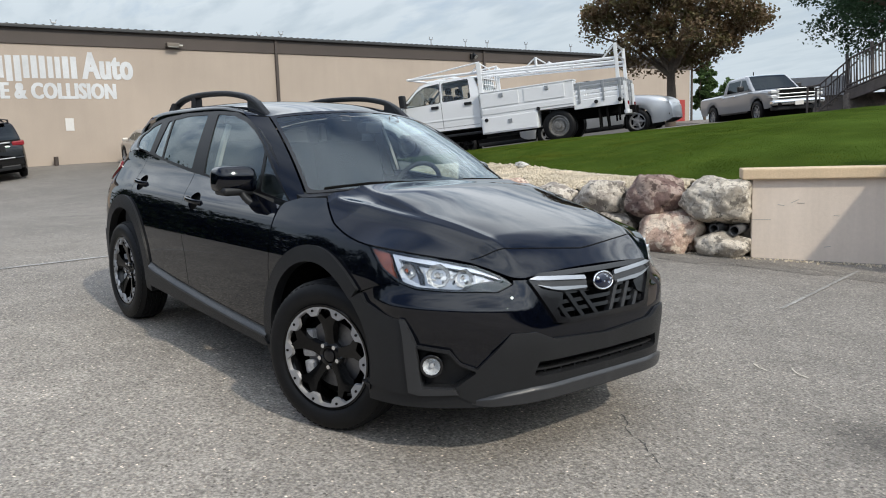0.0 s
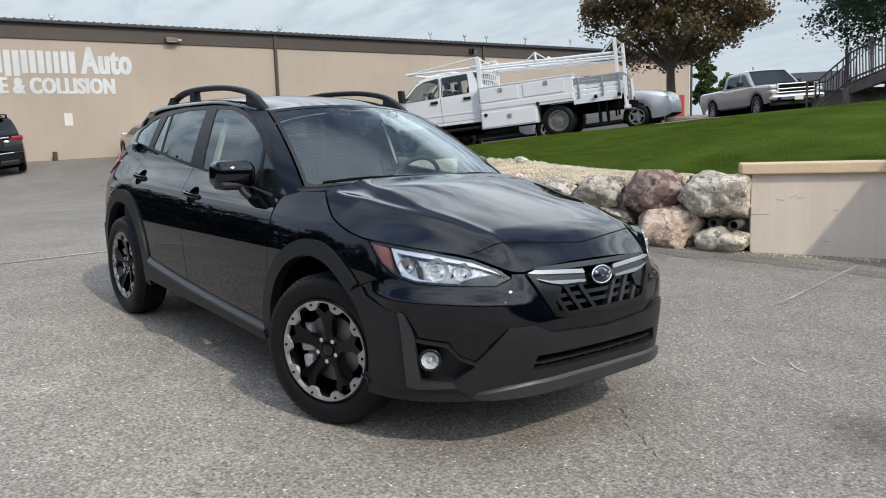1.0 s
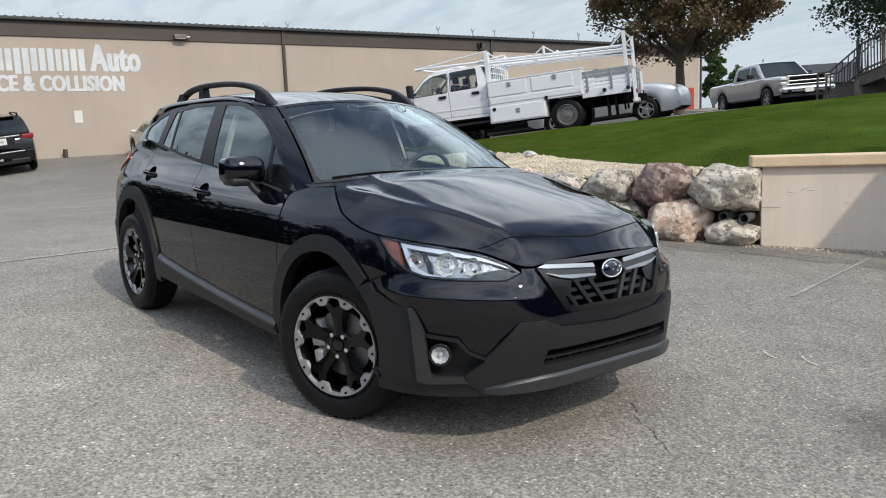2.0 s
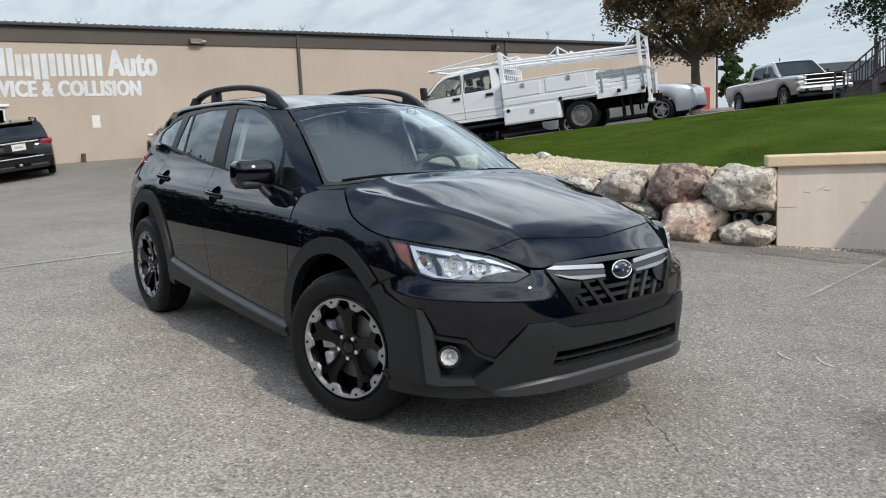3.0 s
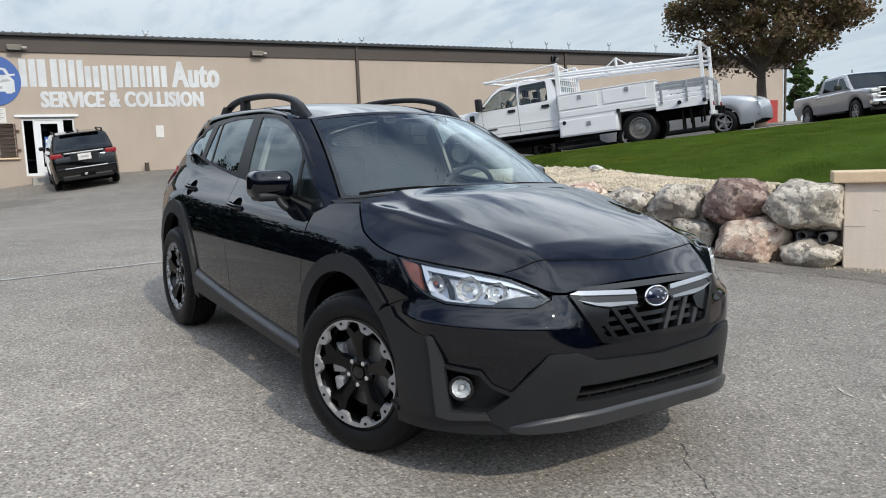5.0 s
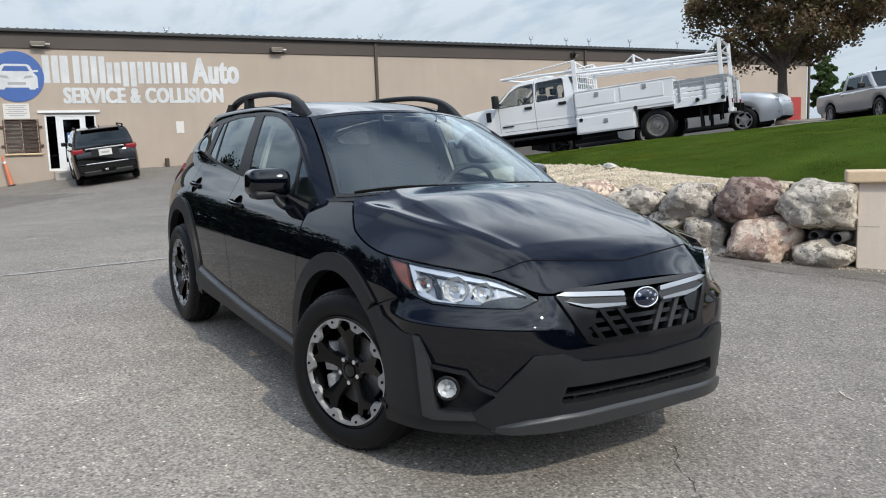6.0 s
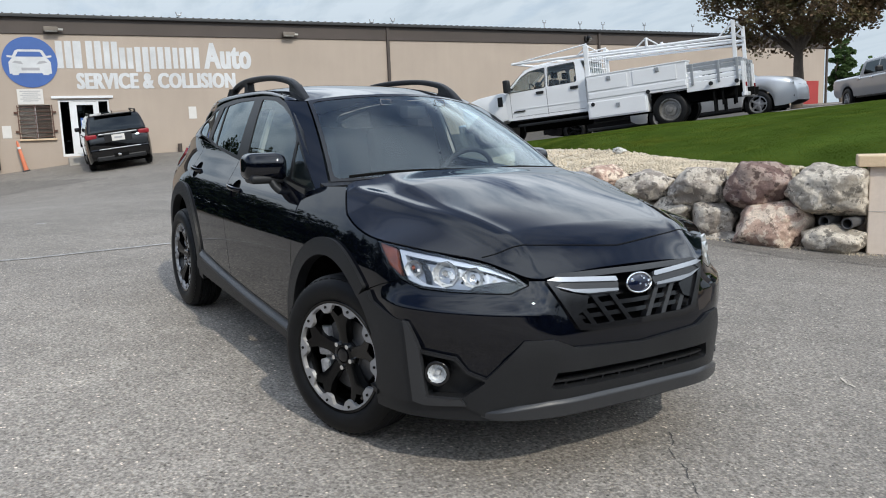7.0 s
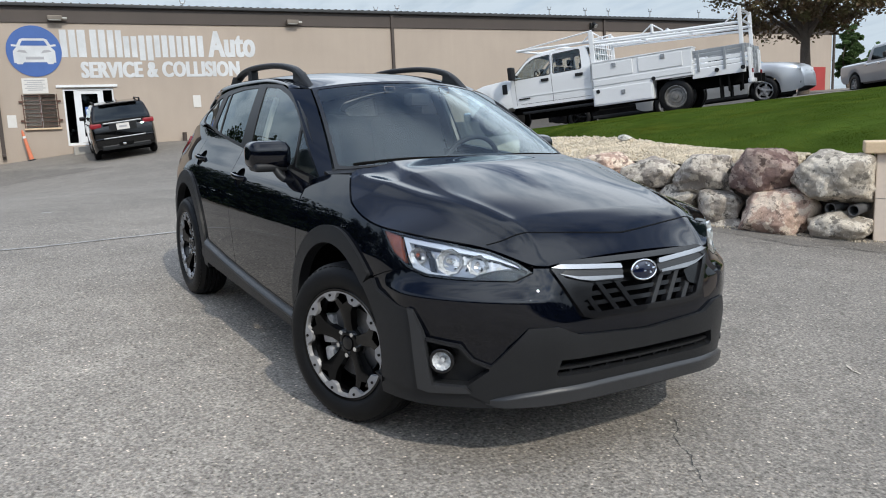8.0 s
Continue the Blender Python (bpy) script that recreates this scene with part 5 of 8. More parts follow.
        patch("light_guide", [(0.930, 0.862), (0.771, 0.847), (0.641, 0.828), (0.55, 0.804), (0.497, 0.771), (0.573, 0.796), (0.646, 0.812), (0.776, 0.829), (0.908, 0.844), (0.898, 0.79), (0.884, 0.768), (0.84, 0.747), (0.77, 0.741), (0.77, 0.735), (0.85, 0.736), (0.915, 0.757), (0.926, 0.80)],
              skin, C["drl"], hl, sd, off=-0.010, thick=0.03, step=0.012, label="pale C-shaped light guide")
        patch("lamp_floor", [(0.91, 0.845), (0.76, 0.828), (0.60, 0.800), (0.53, 0.775), (0.56, 0.737), (0.75, 0.738), (0.86, 0.745), (0.91, 0.785)], skin, C["satin"], hl, sd, off=-0.030, thick=0.01, step=0.02)
        patch("lamp_divider", [(0.862, 0.838), (0.832, 0.834), (0.818, 0.79), (0.826, 0.745), (0.846, 0.745), (0.846, 0.79)], skin, C["trim"], hl, sd, off=-0.020, thick=0.03, step=0.02, label="dark divider in the lamp")
        patch("lamp_tip", [(0.60, 0.764), (0.545, 0.772), (0.505, 0.762), (0.490, 0.757), (0.542, 0.737), (0.68, 0.737), (0.66, 0.750)], skin, C["trim"], hl, sd, off=-0.014, thick=0.03, step=0.02, label="dark inner tip of the lamp")
        # faceted bowls round the bulbs, clear vertical blades between them
        for s, z, r, seg in ((0.880, 0.797, 0.034, 7), (0.757, 0.786, 0.050, 8), (0.655, 0.779, 0.040, 7)):
            q = skin(s, z)
            e = Vector((q[0], q[1] * sd, q[2]))
            nn = Vector((0.86, 0.50 * sd, 0.05)).normalized()
            mm = Matrix.Translation(e - nn * 0.044) @ nn.to_track_quat("Z", "Y").to_matrix().to_4x4()
            bm = bmesh.new()
            for k, (ra_, rb_) in enumerate(((0.34, 0.62), (0.62, 0.84), (0.84, 1.0))):
                bmesh.ops.create_cone(bm, cap_ends=False, segments=seg, radius1=r * ra_, radius2=r * rb_, depth=0.012 + 0.004 * k, matrix=mm @ Matrix.Translation((0, 0, 0.004 + 0.014 * k)) @ Matrix.Rotation(0.3 * k, 4, "Z"))
            part("reflector", bm, C["lamp_white"], hl, "faceted bright reflector")
            bm = bmesh.new()
            add_tube(bm, mm @ Vector((0, 0, -0.004)), mm @ Vector((0, 0, 0.022)), r * 0.20, seg=10)
            add_tube(bm, mm @ Vector((0, 0, 0.022)), mm @ Vector((0, 0, 0.034)), r * 0.27, r * 0.16, seg=10)
            part("bulb", bm, C["amber"] if s > 0.85 else C["chrome"], hl, smooth=True)
        rnd = random.Random(17)
        for i in range(22):
            s = rnd.uniform(0.575, 0.89)
            z = rnd.uniform(0.752, 0.766 + 0.055 * (s - 0.55) / 0.35)
            q, q2 = skin(s, z), skin(s, z)
            at_ = Vector((q[0], q[1] * sd, q[2])) - Vector((0.84, 0.54 * sd, 0.05)) * 0.026
            mm = Matrix.Translation(at_) @ Euler((rnd.uniform(-0.5, 0.5), rnd.uniform(-0.6, 0.6), radians(32 * sd) + rnd.uniform(-0.7, 0.7))).to_matrix().to_4x4()
            bm = bmesh.new()
            add_box(bm, (0, 0, 0), (0.004, rnd.uniform(0.008, 0.020), rnd.uniform(0.006, 0.020)), mm, 0.001, 1)
            part("lamp_facet", bm, C[("chrome", "lamp_white", "trim", "chrome", "lamp_white")[i % 5]], hl)
        for s, w_, h_ in ((0.700, 0.010, 0.0), (0.602, 0.008, 0.01), (0.574, 0.006, 0.014), (0.806, 0.008, 0.0)):
            patch("lamp_blade", [(s, 0.750 + h_), (s + w_, 0.750 + h_), (s + w_ - 0.006, 0.812 - h_ * 1.4), (s - 0.006, 0.812 - h_ * 1.4)], skin, C["lamp_white"], hl, sd, off=-0.024, thick=0.02, step=0.03)
        patch("lamp_shelf", [(0.90, 0.842), (0.776, 0.828), (0.646, 0.811), (0.58, 0.797), (0.60, 0.793), (0.646, 0.803), (0.776, 0.819), (0.90, 0.830)], skin, C["trim"], hl, sd, off=-0.028, thick=0.02, step=0.02)
    # -- sides
    belt = [(0.79, 0.986), (0.404, 1.032), (-0.05, 1.062), (-0.387, 1.086), (-0.921, 1.134), (-1.22, 1.163), (-1.60, 1.19)]
    belt_z = lambda x: float(np.interp(-x, [-b[0] for b in belt], [b[1] for b in belt]))
    for sd in (-1, 1):
        top = [(float(plan_x(q)), float(np.interp(q, _es[::-1], _ez[::-1])) - 2 * G) for q in np.linspace(HOOD_S[0], 1.06, 16)]
        fender = [(0.845 + G, 0.985), (0.86, 1.0), (0.95, 1.028)] + top + [(float(plan_x(q)), z) for q, z in ((1.056, 0.874), (1.009, 0.797), (0.949, 0.752), (1.06, 0.722 + G), (1.152, 0.692 + G))]
        fender += [q for q in fa(0.43, 46, 184)] + [(0.845 + G, 0.33)]
        patch("front_fender", fender, side_skin, C["paint"], car, sd, step=0.028, shade=fender_crown)
        door = [(0.845 - G, 0.33), (0.845 - G, 0.80), (0.83, 0.984), (0.404, 1.032), (-0.05, 1.062), (-0.350, 1.083), (-0.335 + G, 0.99), (-0.30, 0.85), (-0.215 + G, 0.60), (-0.18 + G, 0.40), (-0.18, 0.33)]
        cup = lambda hx, hz: [(hx + 0.018 + 0.072 * math.cos(t), hz - 0.004 + 0.050 * math.sin(t)) for t in np.linspace(0, 2 * math.pi, 25)[:-1]]
        fd = patch("front_door", door, side_skin, C["paint"], car, sd, step=0.03, holes=[cup(-0.165, 0.935)], label="glossy black front door")
        rdoor = [(-0.18 - G, 0.33), (-0.18 - G, 0.40), (-0.215 - G, 0.60), (-0.30 - G, 0.85), (-0.335 - G, 0.99), (-0.355, 1.084), (-0.921, 1.134), (-1.235, 1.163), (-1.262 + G, 1.02), (-1.245 + G, 0.92), (-1.16, 0.83)]
        rdoor += [q for q in ra(0.46, 66, -4)]
        rd = patch("rear_door", rdoor, side_skin, C["paint"], car, sd, step=0.03, holes=[cup(-1.125, 0.985)], label="glossy black rear door")
        quarter = [(-1.16, 0.83 + G), (-1.245 - G, 0.92), (-1.262 - G, 1.02), (-1.235 - G, 1.164), (-1.60, 1.19), (-1.75, 1.165), (-1.90, 1.105), (-2.0, 1.035), (-2.07, 0.92), (-2.06, 0.70), (-1.85, 0.60)]
        quarter += [q for q in ra(0.45, 150, 68)]
        patch("quarter_panel", quarter, side_skin, C["paint"], car, sd, step=0.03)
        # wheel arch flares
        patch("front_flare", fa(0.482, 44, 196) + fa(0.408, 196, 44), side_skin, C["clad"], car, sd, off=0.016, thick=0.05, step=0.022, label="dark grey wheel arch flare")
        patch("rear_flare", ra(0.512, -10, 190) + ra(0.425, 190, -10), side_skin, C["clad"], car, sd, off=0.016, thick=0.05, step=0.022, label="dark grey wheel arch flare")
        sill = [(0.80, 0.322), (0.5, 0.336), (0.1, 0.360), (-0.35, 0.395), (-0.70, 0.430), (-0.80, 0.445), (-0.865, 0.40), (-0.87, 0.36), (-0.80, 0.335), (0.80, 0.282), (0.84, 0.295)]
        patch("sill_cladding", sill, side_skin, C["clad"], car, sd, off=0.030, thick=0.06, step=0.03, label="dark grey sill cladding")
        def sill_top(x, v):
            z = np.interp(-np.asarray(x), (-0.80, -0.5, -0.1, 0.35, 0.70, 0.80), (0.362, 0.376, 0.400, 0.435, 0.470, 0.485))
            p = side_skin(x, z - 0.042 * v)
            p[..., 1] += 0.002 + 0.028 * smooth01(0.0, 1.0, v)
            return p
        patch("sill_ledge", [(0.815, 0.0), (-0.80, 0.0), (-0.80, 1.0), (0.815, 1.0)], sill_top, C["lip"], car, sd, thick=0.0, step=0.012, scale=(0.4, 0.042))
        patch("rear_cladding", [(-1.80, 0.45), (-1.78, 0.60), (-1.95, 0.585), (-1.97, 0.25), (-1.85, 0.22), (-1.76, 0.30)], side_skin, C["clad"], car, sd, off=0.012, thick=0.05, step=0.035)
        # arch liners
        for wx in (FW, RW):
            n, lx = 24, (-0.05 if wx > 0 else 0.0)
            vs, fs = [], []
            for i in range(n + 1):
                a = radians((18 if wx > 0 else -15) + (177 if wx > 0 else 210) * i / n)
                for yv in (0.84, 0.50):
                    vs.append((wx + lx + 0.44 * math.cos(a), yv * sd, 0.365 + 0.44 * math.sin(a)))
            fs = [(2 * i, 2 * i + 1, 2 * i + 3, 2 * i + 2) for i in range(n)]
            k = len(vs)
            vs += [(wx + lx + 0.445 * math.cos(radians(15 * i)), 0.50 * sd, 0.365 + 0.445 * math.sin(radians(15 * i))) for i in range(24)]
            vs[k:] = [(x_, y_, max(z_, 0.24)) for x_, y_, z_ in vs[k:]]
            fs.append(tuple(range(k, k + 24)))
            mesh_ob("arch_liner", vs, fs, C["dark"], car)
        # handles in shallow cups
        for dn, hx, hz in ((fd, -0.165, 0.935), (rd, -1.125, 0.985)):
            q = side_skin(hx, hz)
            bm = bmesh.new()
            mm = Matrix.Translation((hx + 0.018, (q[1] + 0.012) * sd, hz - 0.004)) @ Matrix.Rotation(radians(-10 * sd), 4, "X")
            bmesh.ops.create_uvsphere(bm, u_segments=28, v_segments=16, radius=1, matrix=mm @ Matrix.Diagonal((0.088, 0.016, 0.060, 1)))
            bmesh.ops.delete(bm, geom=[v for v in bm.verts if (mm.inverted() @ v.co).y * sd > -0.25], context="VERTS")
            part("handle_cup", bm, C["paint"], dn, smooth=True)
            hp = [(q[0] - 0.088, (q[1] - 0.008) * sd, hz + 0.004), (q[0] - 0.070, (q[1] + 0.020) * sd, hz + 0.005), (q[0] + 0.01, (q[1] + 0.030) * sd, hz + 0.002), (q[0] + 0.085, (q[1] + 0.022) * sd, hz - 0.003), (q[0] + 0.108, (q[1] - 0.006) * sd, hz - 0.006)]
            sweep("handle", smooth_path(hp, 5), rounded_rect(0.014, 0.026, 0.0065, 4), C["paint"], dn, "glossy black pull handle")
        # -- glasshouse side
        dlo = [(0.815, 0.982), (0.404, 1.030), (-0.05, 1.060), (-0.387, 1.084), (-0.921, 1.132), (-1.22, 1.160), (-1.60, 1.184), (-1.72, 1.205), (-1.815, 1.295), (-1.70, 1.345), (-1.45, 1.392), (-1.2, 1.422), (-0.8, 1.448), (-0.3, 1.460), (-0.02, 1.450), (0.16, 1.412), (0.33, 1.355), (0.49, 1.275), (0.66, 1.15)]
        w_front = round_loop([(-0.285, 1.440), (-0.067, 1.432), (0.128, 1.395), (0.285, 1.343), (0.410, 1.278), (0.462, 1.235), (0.498, 1.038), (-0.02, 1.074), (-0.22, 1.085)], 0.02)
        w_tri = round_loop([(0.488, 1.222), (0.785, 0.995), (0.525, 1.030)], 0.015)
        w_rear = round_loop([(-0.97, 1.152), (-0.412, 1.105), (-0.425, 1.438), (-0.72, 1.430), (-0.995, 1.406)], 0.02)
        w_fix = round_loop([(-1.20, 1.176), (-1.0, 1.155), (-1.025, 1.404), (-1.105, 1.395)], 0.012)
        w_q = round_loop([(-1.62, 1.198), (-1.335, 1.178), (-1.265, 1.390), (-1.486, 1.355), (-1.755, 1.298), (-1.70, 1.215)], 0.03)
        frame_ob = patch("window_frame", dlo, house, C["pillar"], car, sd, off=0.0, thick=0.02, step=0.03, holes=[w_front, w_tri, w_rear, w_fix, w_q], label="black window surround and pillars")
        for nm, lp, mt in (("window", w_front, "side_glass"), ("quarter_window", w_tri, "side_glass"), ("window", w_rear, "privacy"), ("quarter_window", w_fix, "privacy"), ("quarter_window", w_q, "privacy")):
            pane = patch(nm, lp, house, C[mt], frame_ob, sd, off=-0.004, thick=0, step=0.05, lean=(0.0, 0.12, 0.22) if lp in (w_q, w_fix) else None)
            pane.visible_shadow = False
        # A pillar and roof side, in body colour
        def eased(pts, n=40):
            """A cubic laid through the points as a whole, free of ripples."""
            P = np.array([tuple(q) for q in pts])
            t = np.r_[0, np.cumsum(np.linalg.norm(np.diff(P, axis=0), axis=1))]
            t /= t[-1]
            return [Vector(tuple(np.polyval(np.polyfit(t, P[:, k], 3), s) for k in range(3))) for s in np.linspace(0, 1, n)]
        def strip(name, outer, inner, mat, bulge=0.006, nn=6, ease=False, calm=0.0):
            o, i2 = [Vector(q) for q in outer], [Vector(q) for q in inner]
            o, i2 = (eased(o), eased(i2)) if ease else (smooth_path(o, 6), smooth_path(i2, 6))
            vs, fs = [], []
            for a, b in zip(o, i2):
                for k in range(nn + 1):
                    t = k / nn
                    q = a * (1 - t) + b * t
                    out = Vector((0.15, 1, 0.55)).normalized()
                    q = q + out * bulge * 4 * t * (1 - t)
                    vs.append((q.x, q.y * sd, q.z))
            for r in range(len(o) - 1):
                for k in range(nn):
                    f = (r * (nn + 1) + k, r * (nn + 1) + k + 1, (r + 1) * (nn + 1) + k + 1, (r + 1) * (nn + 1) + k)
                    fs.append(f)
            bm = bmesh.new()
            vv = [bm.verts.new(v) for v in vs]
            for f in fs:
                bm.faces.new([vv[x] for x in f])
            bmesh.ops.recalc_face_normals(bm, faces=bm.faces)
            ob = part(name, bm, mat, car, smooth=True)
            if calm:
                # shade it as the gently crowned pressing it is
                nv = np.empty(len(ob.data.vertices) * 3)
                ob.data.vertices.foreach_get("normal", nv)
                nv = nv.reshape(-1, 3)
                mean = nv.mean(0) / np.linalg.norm(nv.mean(0))
                nv = nv * (1 - calm) + mean * calm
                ob.data.normals_split_custom_set_from_vertices([tuple(q) for q in nv / np.linalg.norm(nv, axis=1)[:, None]])
        edge_w = [shield(np.array(1.0), np.array(u)) for u in (-0.04, 0.2, 0.4, 0.6, 0.8, 1.0)]
        edge_h = [house(np.array(x), np.array(z)) for x, z in ((0.845, 0.970), (0.665, 1.112), (0.505, 1.236), (0.395, 1.308), (0.255, 1.378), (0.11, 1.428))]
        edge_h = [q + np.array((0.0, 0.007, 0.002)) for q in edge_h]
        strip("pillar", [tuple(q) for q in edge_w], [tuple(q) for q in edge_h], C["paint"], 0.0015, 10, True, 0.75)
        xs = (0.21, 0.05, -0.3, -0.8, -1.2, -1.45, -1.70, -1.92)
        edge_r = [roof_skin(np.array(x + (0.14 * float(smooth01(-0.3, 0.35, x + 0.1)))), np.array(1.0)) for x in xs]
        edge_t = [house(np.array(x), np.array(z)) for x, z in ((0.11, 1.430), (0.0, 1.452), (-0.3, 1.461), (-0.8, 1.449), (-1.2, 1.423), (-1.45, 1.393), (-1.70, 1.346), (-1.85, 1.29))]
        strip("roof_side", [tuple(q) for q in edge_r], [tuple(q) for q in edge_t], C["paint"], 0.010, 8)
        patch("rear_pillar", [(-1.60, 1.186), (-1.72, 1.205), (-1.815, 1.295), (-1.70, 1.346), (-1.80, 1.372), (-1.93, 1.36), (-2.04, 1.20), (-2.07, 1.06), (-1.95, 1.02), (-1.75, 1.13)], house, C["paint"], car, sd, thick=0.01, step=0.04, lean=(0.0, 0.2, 0.45))
        def tail_at(u):
            return (-2.165 + 0.14 * u**1.3 + 0.097, 0.985 * (0.58 - 0.155 * u), 1.0 + 0.385 * u)
        strip("tail_corner", [tuple(house(np.array(x), np.array(z))) for x, z in ((-2.065, 1.03), (-2.055, 1.12), (-2.035, 1.20), (-1.985, 1.29), (-1.925, 1.362))], [tail_at(u) for u in (0.05, 0.28, 0.52, 0.78, 0.98)], C["paint"], 0.008)
        strip("shoulder", [tuple(side_skin(np.array(x), np.array(z))) for x, z in ((-1.56, 1.190), (-1.66, 1.182), (-1.75, 1.165), (-1.90, 1.105), (-2.0, 1.035), (-2.05, 0.97))],
              [tuple(house(np.array(x), np.array(z))) for x, z in ((-1.56, 1.194), (-1.67, 1.19), (-1.765, 1.178), (-1.915, 1.125), (-2.015, 1.06), (-2.06, 1.0))], C["paint"], 0.004, 8, False, 0.3)
        # tail lamp
        patch("tail_lamp", [(-1.84, 1.055), (-1.88, 1.095), (-2.055, 1.085), (-2.10, 0.93), (-2.0, 0.95)], side_skin, C["red_lens"], car, sd, off=0.012, thick=0.03, step=0.03, label="red tail lamp")
        # mirror
        mir_ = new("mirror")
        mir_.parent = car
        mir_.location = (0.47, sd * 0.855, 1.090)
        bm = bmesh.new()
        add_box(bm, (0, 0, 0), (0.150, 0.200, 0.150), None, 0.052, 5)
        for v in bm.verts:
            t = (v.co.y * sd + 0.10) / 0.20
            v.co.z *= 0.80 + 0.22 * min(1, max(0, 1 - abs(t - 0.4)))
            v.co.x -= 0.05 * t + (0.02 if v.co.x > 0 else 0) * (v.co.z / 0.08)**2
        part("housing", bm, C["paint"], mir_, "glossy black mirror housing", smooth=True)
        bm = bmesh.new()
        add_box(bm, (-0.092, 0, 0), (0.01, 0.165, 0.115), None, 0.004)
        part("glass", bm, C["chrome"], mir_)
        bm = bmesh.new()
        add_box(bm, (-0.02, 0, -0.058), (0.125, 0.17, 0.045), None, 0.02, 3)
        part("underside", bm, C["clad"], mir_, smooth=True)
        sweep("stalk", smooth_path([(0.01, -0.03 * sd, -0.06), (0.03, -0.05 * sd, -0.10), (0.05, -0.075 * sd, -0.125)], 4), rounded_rect(0.066, 0.036, 0.015), C["clad"], mir_)
        # roof rail
        rp = [(0.20, 0.494, 1.405), (0.12, 0.500, 1.452), (0.02, 0.500, 1.505), (-0.12, 0.500, 1.545), (-0.40, 0.505, 1.570), (-0.80, 0.500, 1.568), (-1.08, 0.488, 1.545), (-1.26, 0.475, 1.505), (-1.36, 0.468, 1.470)]
        rail = sweep("roof_rail", [(x, y * sd, z) for x, y, z in smooth_path(rp, 6)], rounded_rect(0.046, 0.034, 0.010), C["clad"], car, "dark grey raised roof rail")
        for a, b in (((0.12, 1.44), (-0.06, 1.53)), ((-0.86, 1.475), (-0.86, 1.57)), ((-1.34, 1.44), (-1.20, 1.53))):
            bm = bmesh.new()
            x0, x1 = min(a[0], b[0]) - (0.05 if a[0] == b[0] else 0), max(a[0], b[0]) + (0.05 if a[0] == b[0] else 0)
            vs = [bm.verts.new((x, y * sd, z)) for x, z in ((x0, 1.44), (x1, 1.44), (x1 - (0.02 if a[0] == b[0] else 0.10 if a[0] > -0.5 else 0.0), 1.562 if a[0] == b[0] else 1.522), (x0 + (0.02 if a[0] == b[0] else 0.0 if a[0] > -0.5 else 0.10), 1.562 if a[0] == b[0] else 1.522)) for y in (0.475, 0.52)]
            for f in ((0, 2, 4, 6), (1, 7, 5, 3), (0, 1, 3, 2), (2, 3, 5, 4), (4, 5, 7, 6), (6, 7, 1, 0)):
                bm.faces.new([vs[i] for i in f])
            bmesh.ops.recalc_face_normals(bm, faces=bm.faces)
            part("rail_foot", bm, C["clad"], rail)
        # inner shell keeps the panel gaps dark
        inner = [(2.0 - 0.35, 0.66), (1.60, 0.84), (1.1, 0.96), (0.8, 0.95), (-1.2, 1.05), (-1.9, 1.05), (-1.95, 0.5)] + ra(0.47, 160, -8) + fa(0.45, 188, 48)
        patch("inner_panel", inner, side_skin, C["dark"], car, sd, off=-0.022, thick=0, step=0.06)
    # -- roof, windshield, rear
    patch("roof", [(0.345, -0.995), (0.345, 0.995), (-1.98, 0.995), (-1.98, -0.995)], roof_skin, C["paint"], car, step=0.04, thick=0.012, scale=(1, 0.55))
    ws = [(-0.975, 0.02), (0.975, 0.02), (0.968, 0.985), (-0.968, 0.985)]
    g = patch("windshield", ws, shield, C["glass"], car, step=0.05, thick=0.0, scale=(0.65, 0.85), label="curved windshield mirroring the clouds")
    g.visible_shadow = False
    patch("windshield_border", [(-0.985, 0.0), (0.985, 0.0), (0.985, 1.0), (-0.985, 1.0)], shield, C["trim"], car, off=0.002, thick=0.006, step=0.04, scale=(0.65, 0.85),
          holes=[round_loop([(-0.962, 0.025), (0.962, 0.025), (0.952, 0.965), (-0.952, 0.965)], 0.05)])
    cow = lambda v, u: np.stack([1.165 - 0.20 * v**2 - 0.06 * (1 - u), 0.74 * v, 1.058 - 0.028 * v**2 + 0.010 * (1 - u)], -1)
    patch("cowl", [(-1, 0), (1, 0), (1, 1), (-1, 1)], cow, C["clad"], car, step=0.05, thick=0.02, scale=(0.75, 0.1))
    for y0, y1 in ((-0.62, -0.02), (0.0, 0.60)):
        pts = [shield(np.array(y0 / 0.70), np.array(0.02)), shield(np.array((y0 * 0.6 + y1 * 0.4) / 0.7), np.array(0.045)), shield(np.array(y1 / 0.70), np.array(0.035))]
        pts = [(q[0] + 0.02, q[1], q[2] + 0.012) for q in pts]
        wip = sweep("wiper", smooth_path(pts, 6), rounded_rect(0.013, 0.014, 0.005), C["dark"], car, "black wiper arm and blade")
    def stern(q, z):
        """The tail across both sides, measured from its middle."""
        p = skin(S_END - np.abs(q), z)
        p[..., 1] *= np.sign(q) + (q == 0)
        return p
    def tail(v, u):
        z = 1.0 + 0.385 * u
        x = -2.165 + 0.14 * u**1.3 + 0.10 * np.abs(v)**3
        return np.stack([x, v * (0.58 - 0.155 * u), z], -1)
    patch("hatch", [(-0.62, 0.58), (0.62, 0.58), (0.66, 1.0), (-0.66, 1.0)], stern, C["paint"], car, step=0.05, label="glossy black tailgate")
    hatch = patch("hatch_frame", [(-0.99, 0.0), (0.99, 0.0), (0.99, 1.0), (-0.99, 1.0)], tail, C["paint"], car, step=0.05, scale=(0.6, 0.4), holes=[round_loop([(-0.86, 0.10), (0.86, 0.10), (0.84, 0.92), (-0.84, 0.92)], 0.06)])
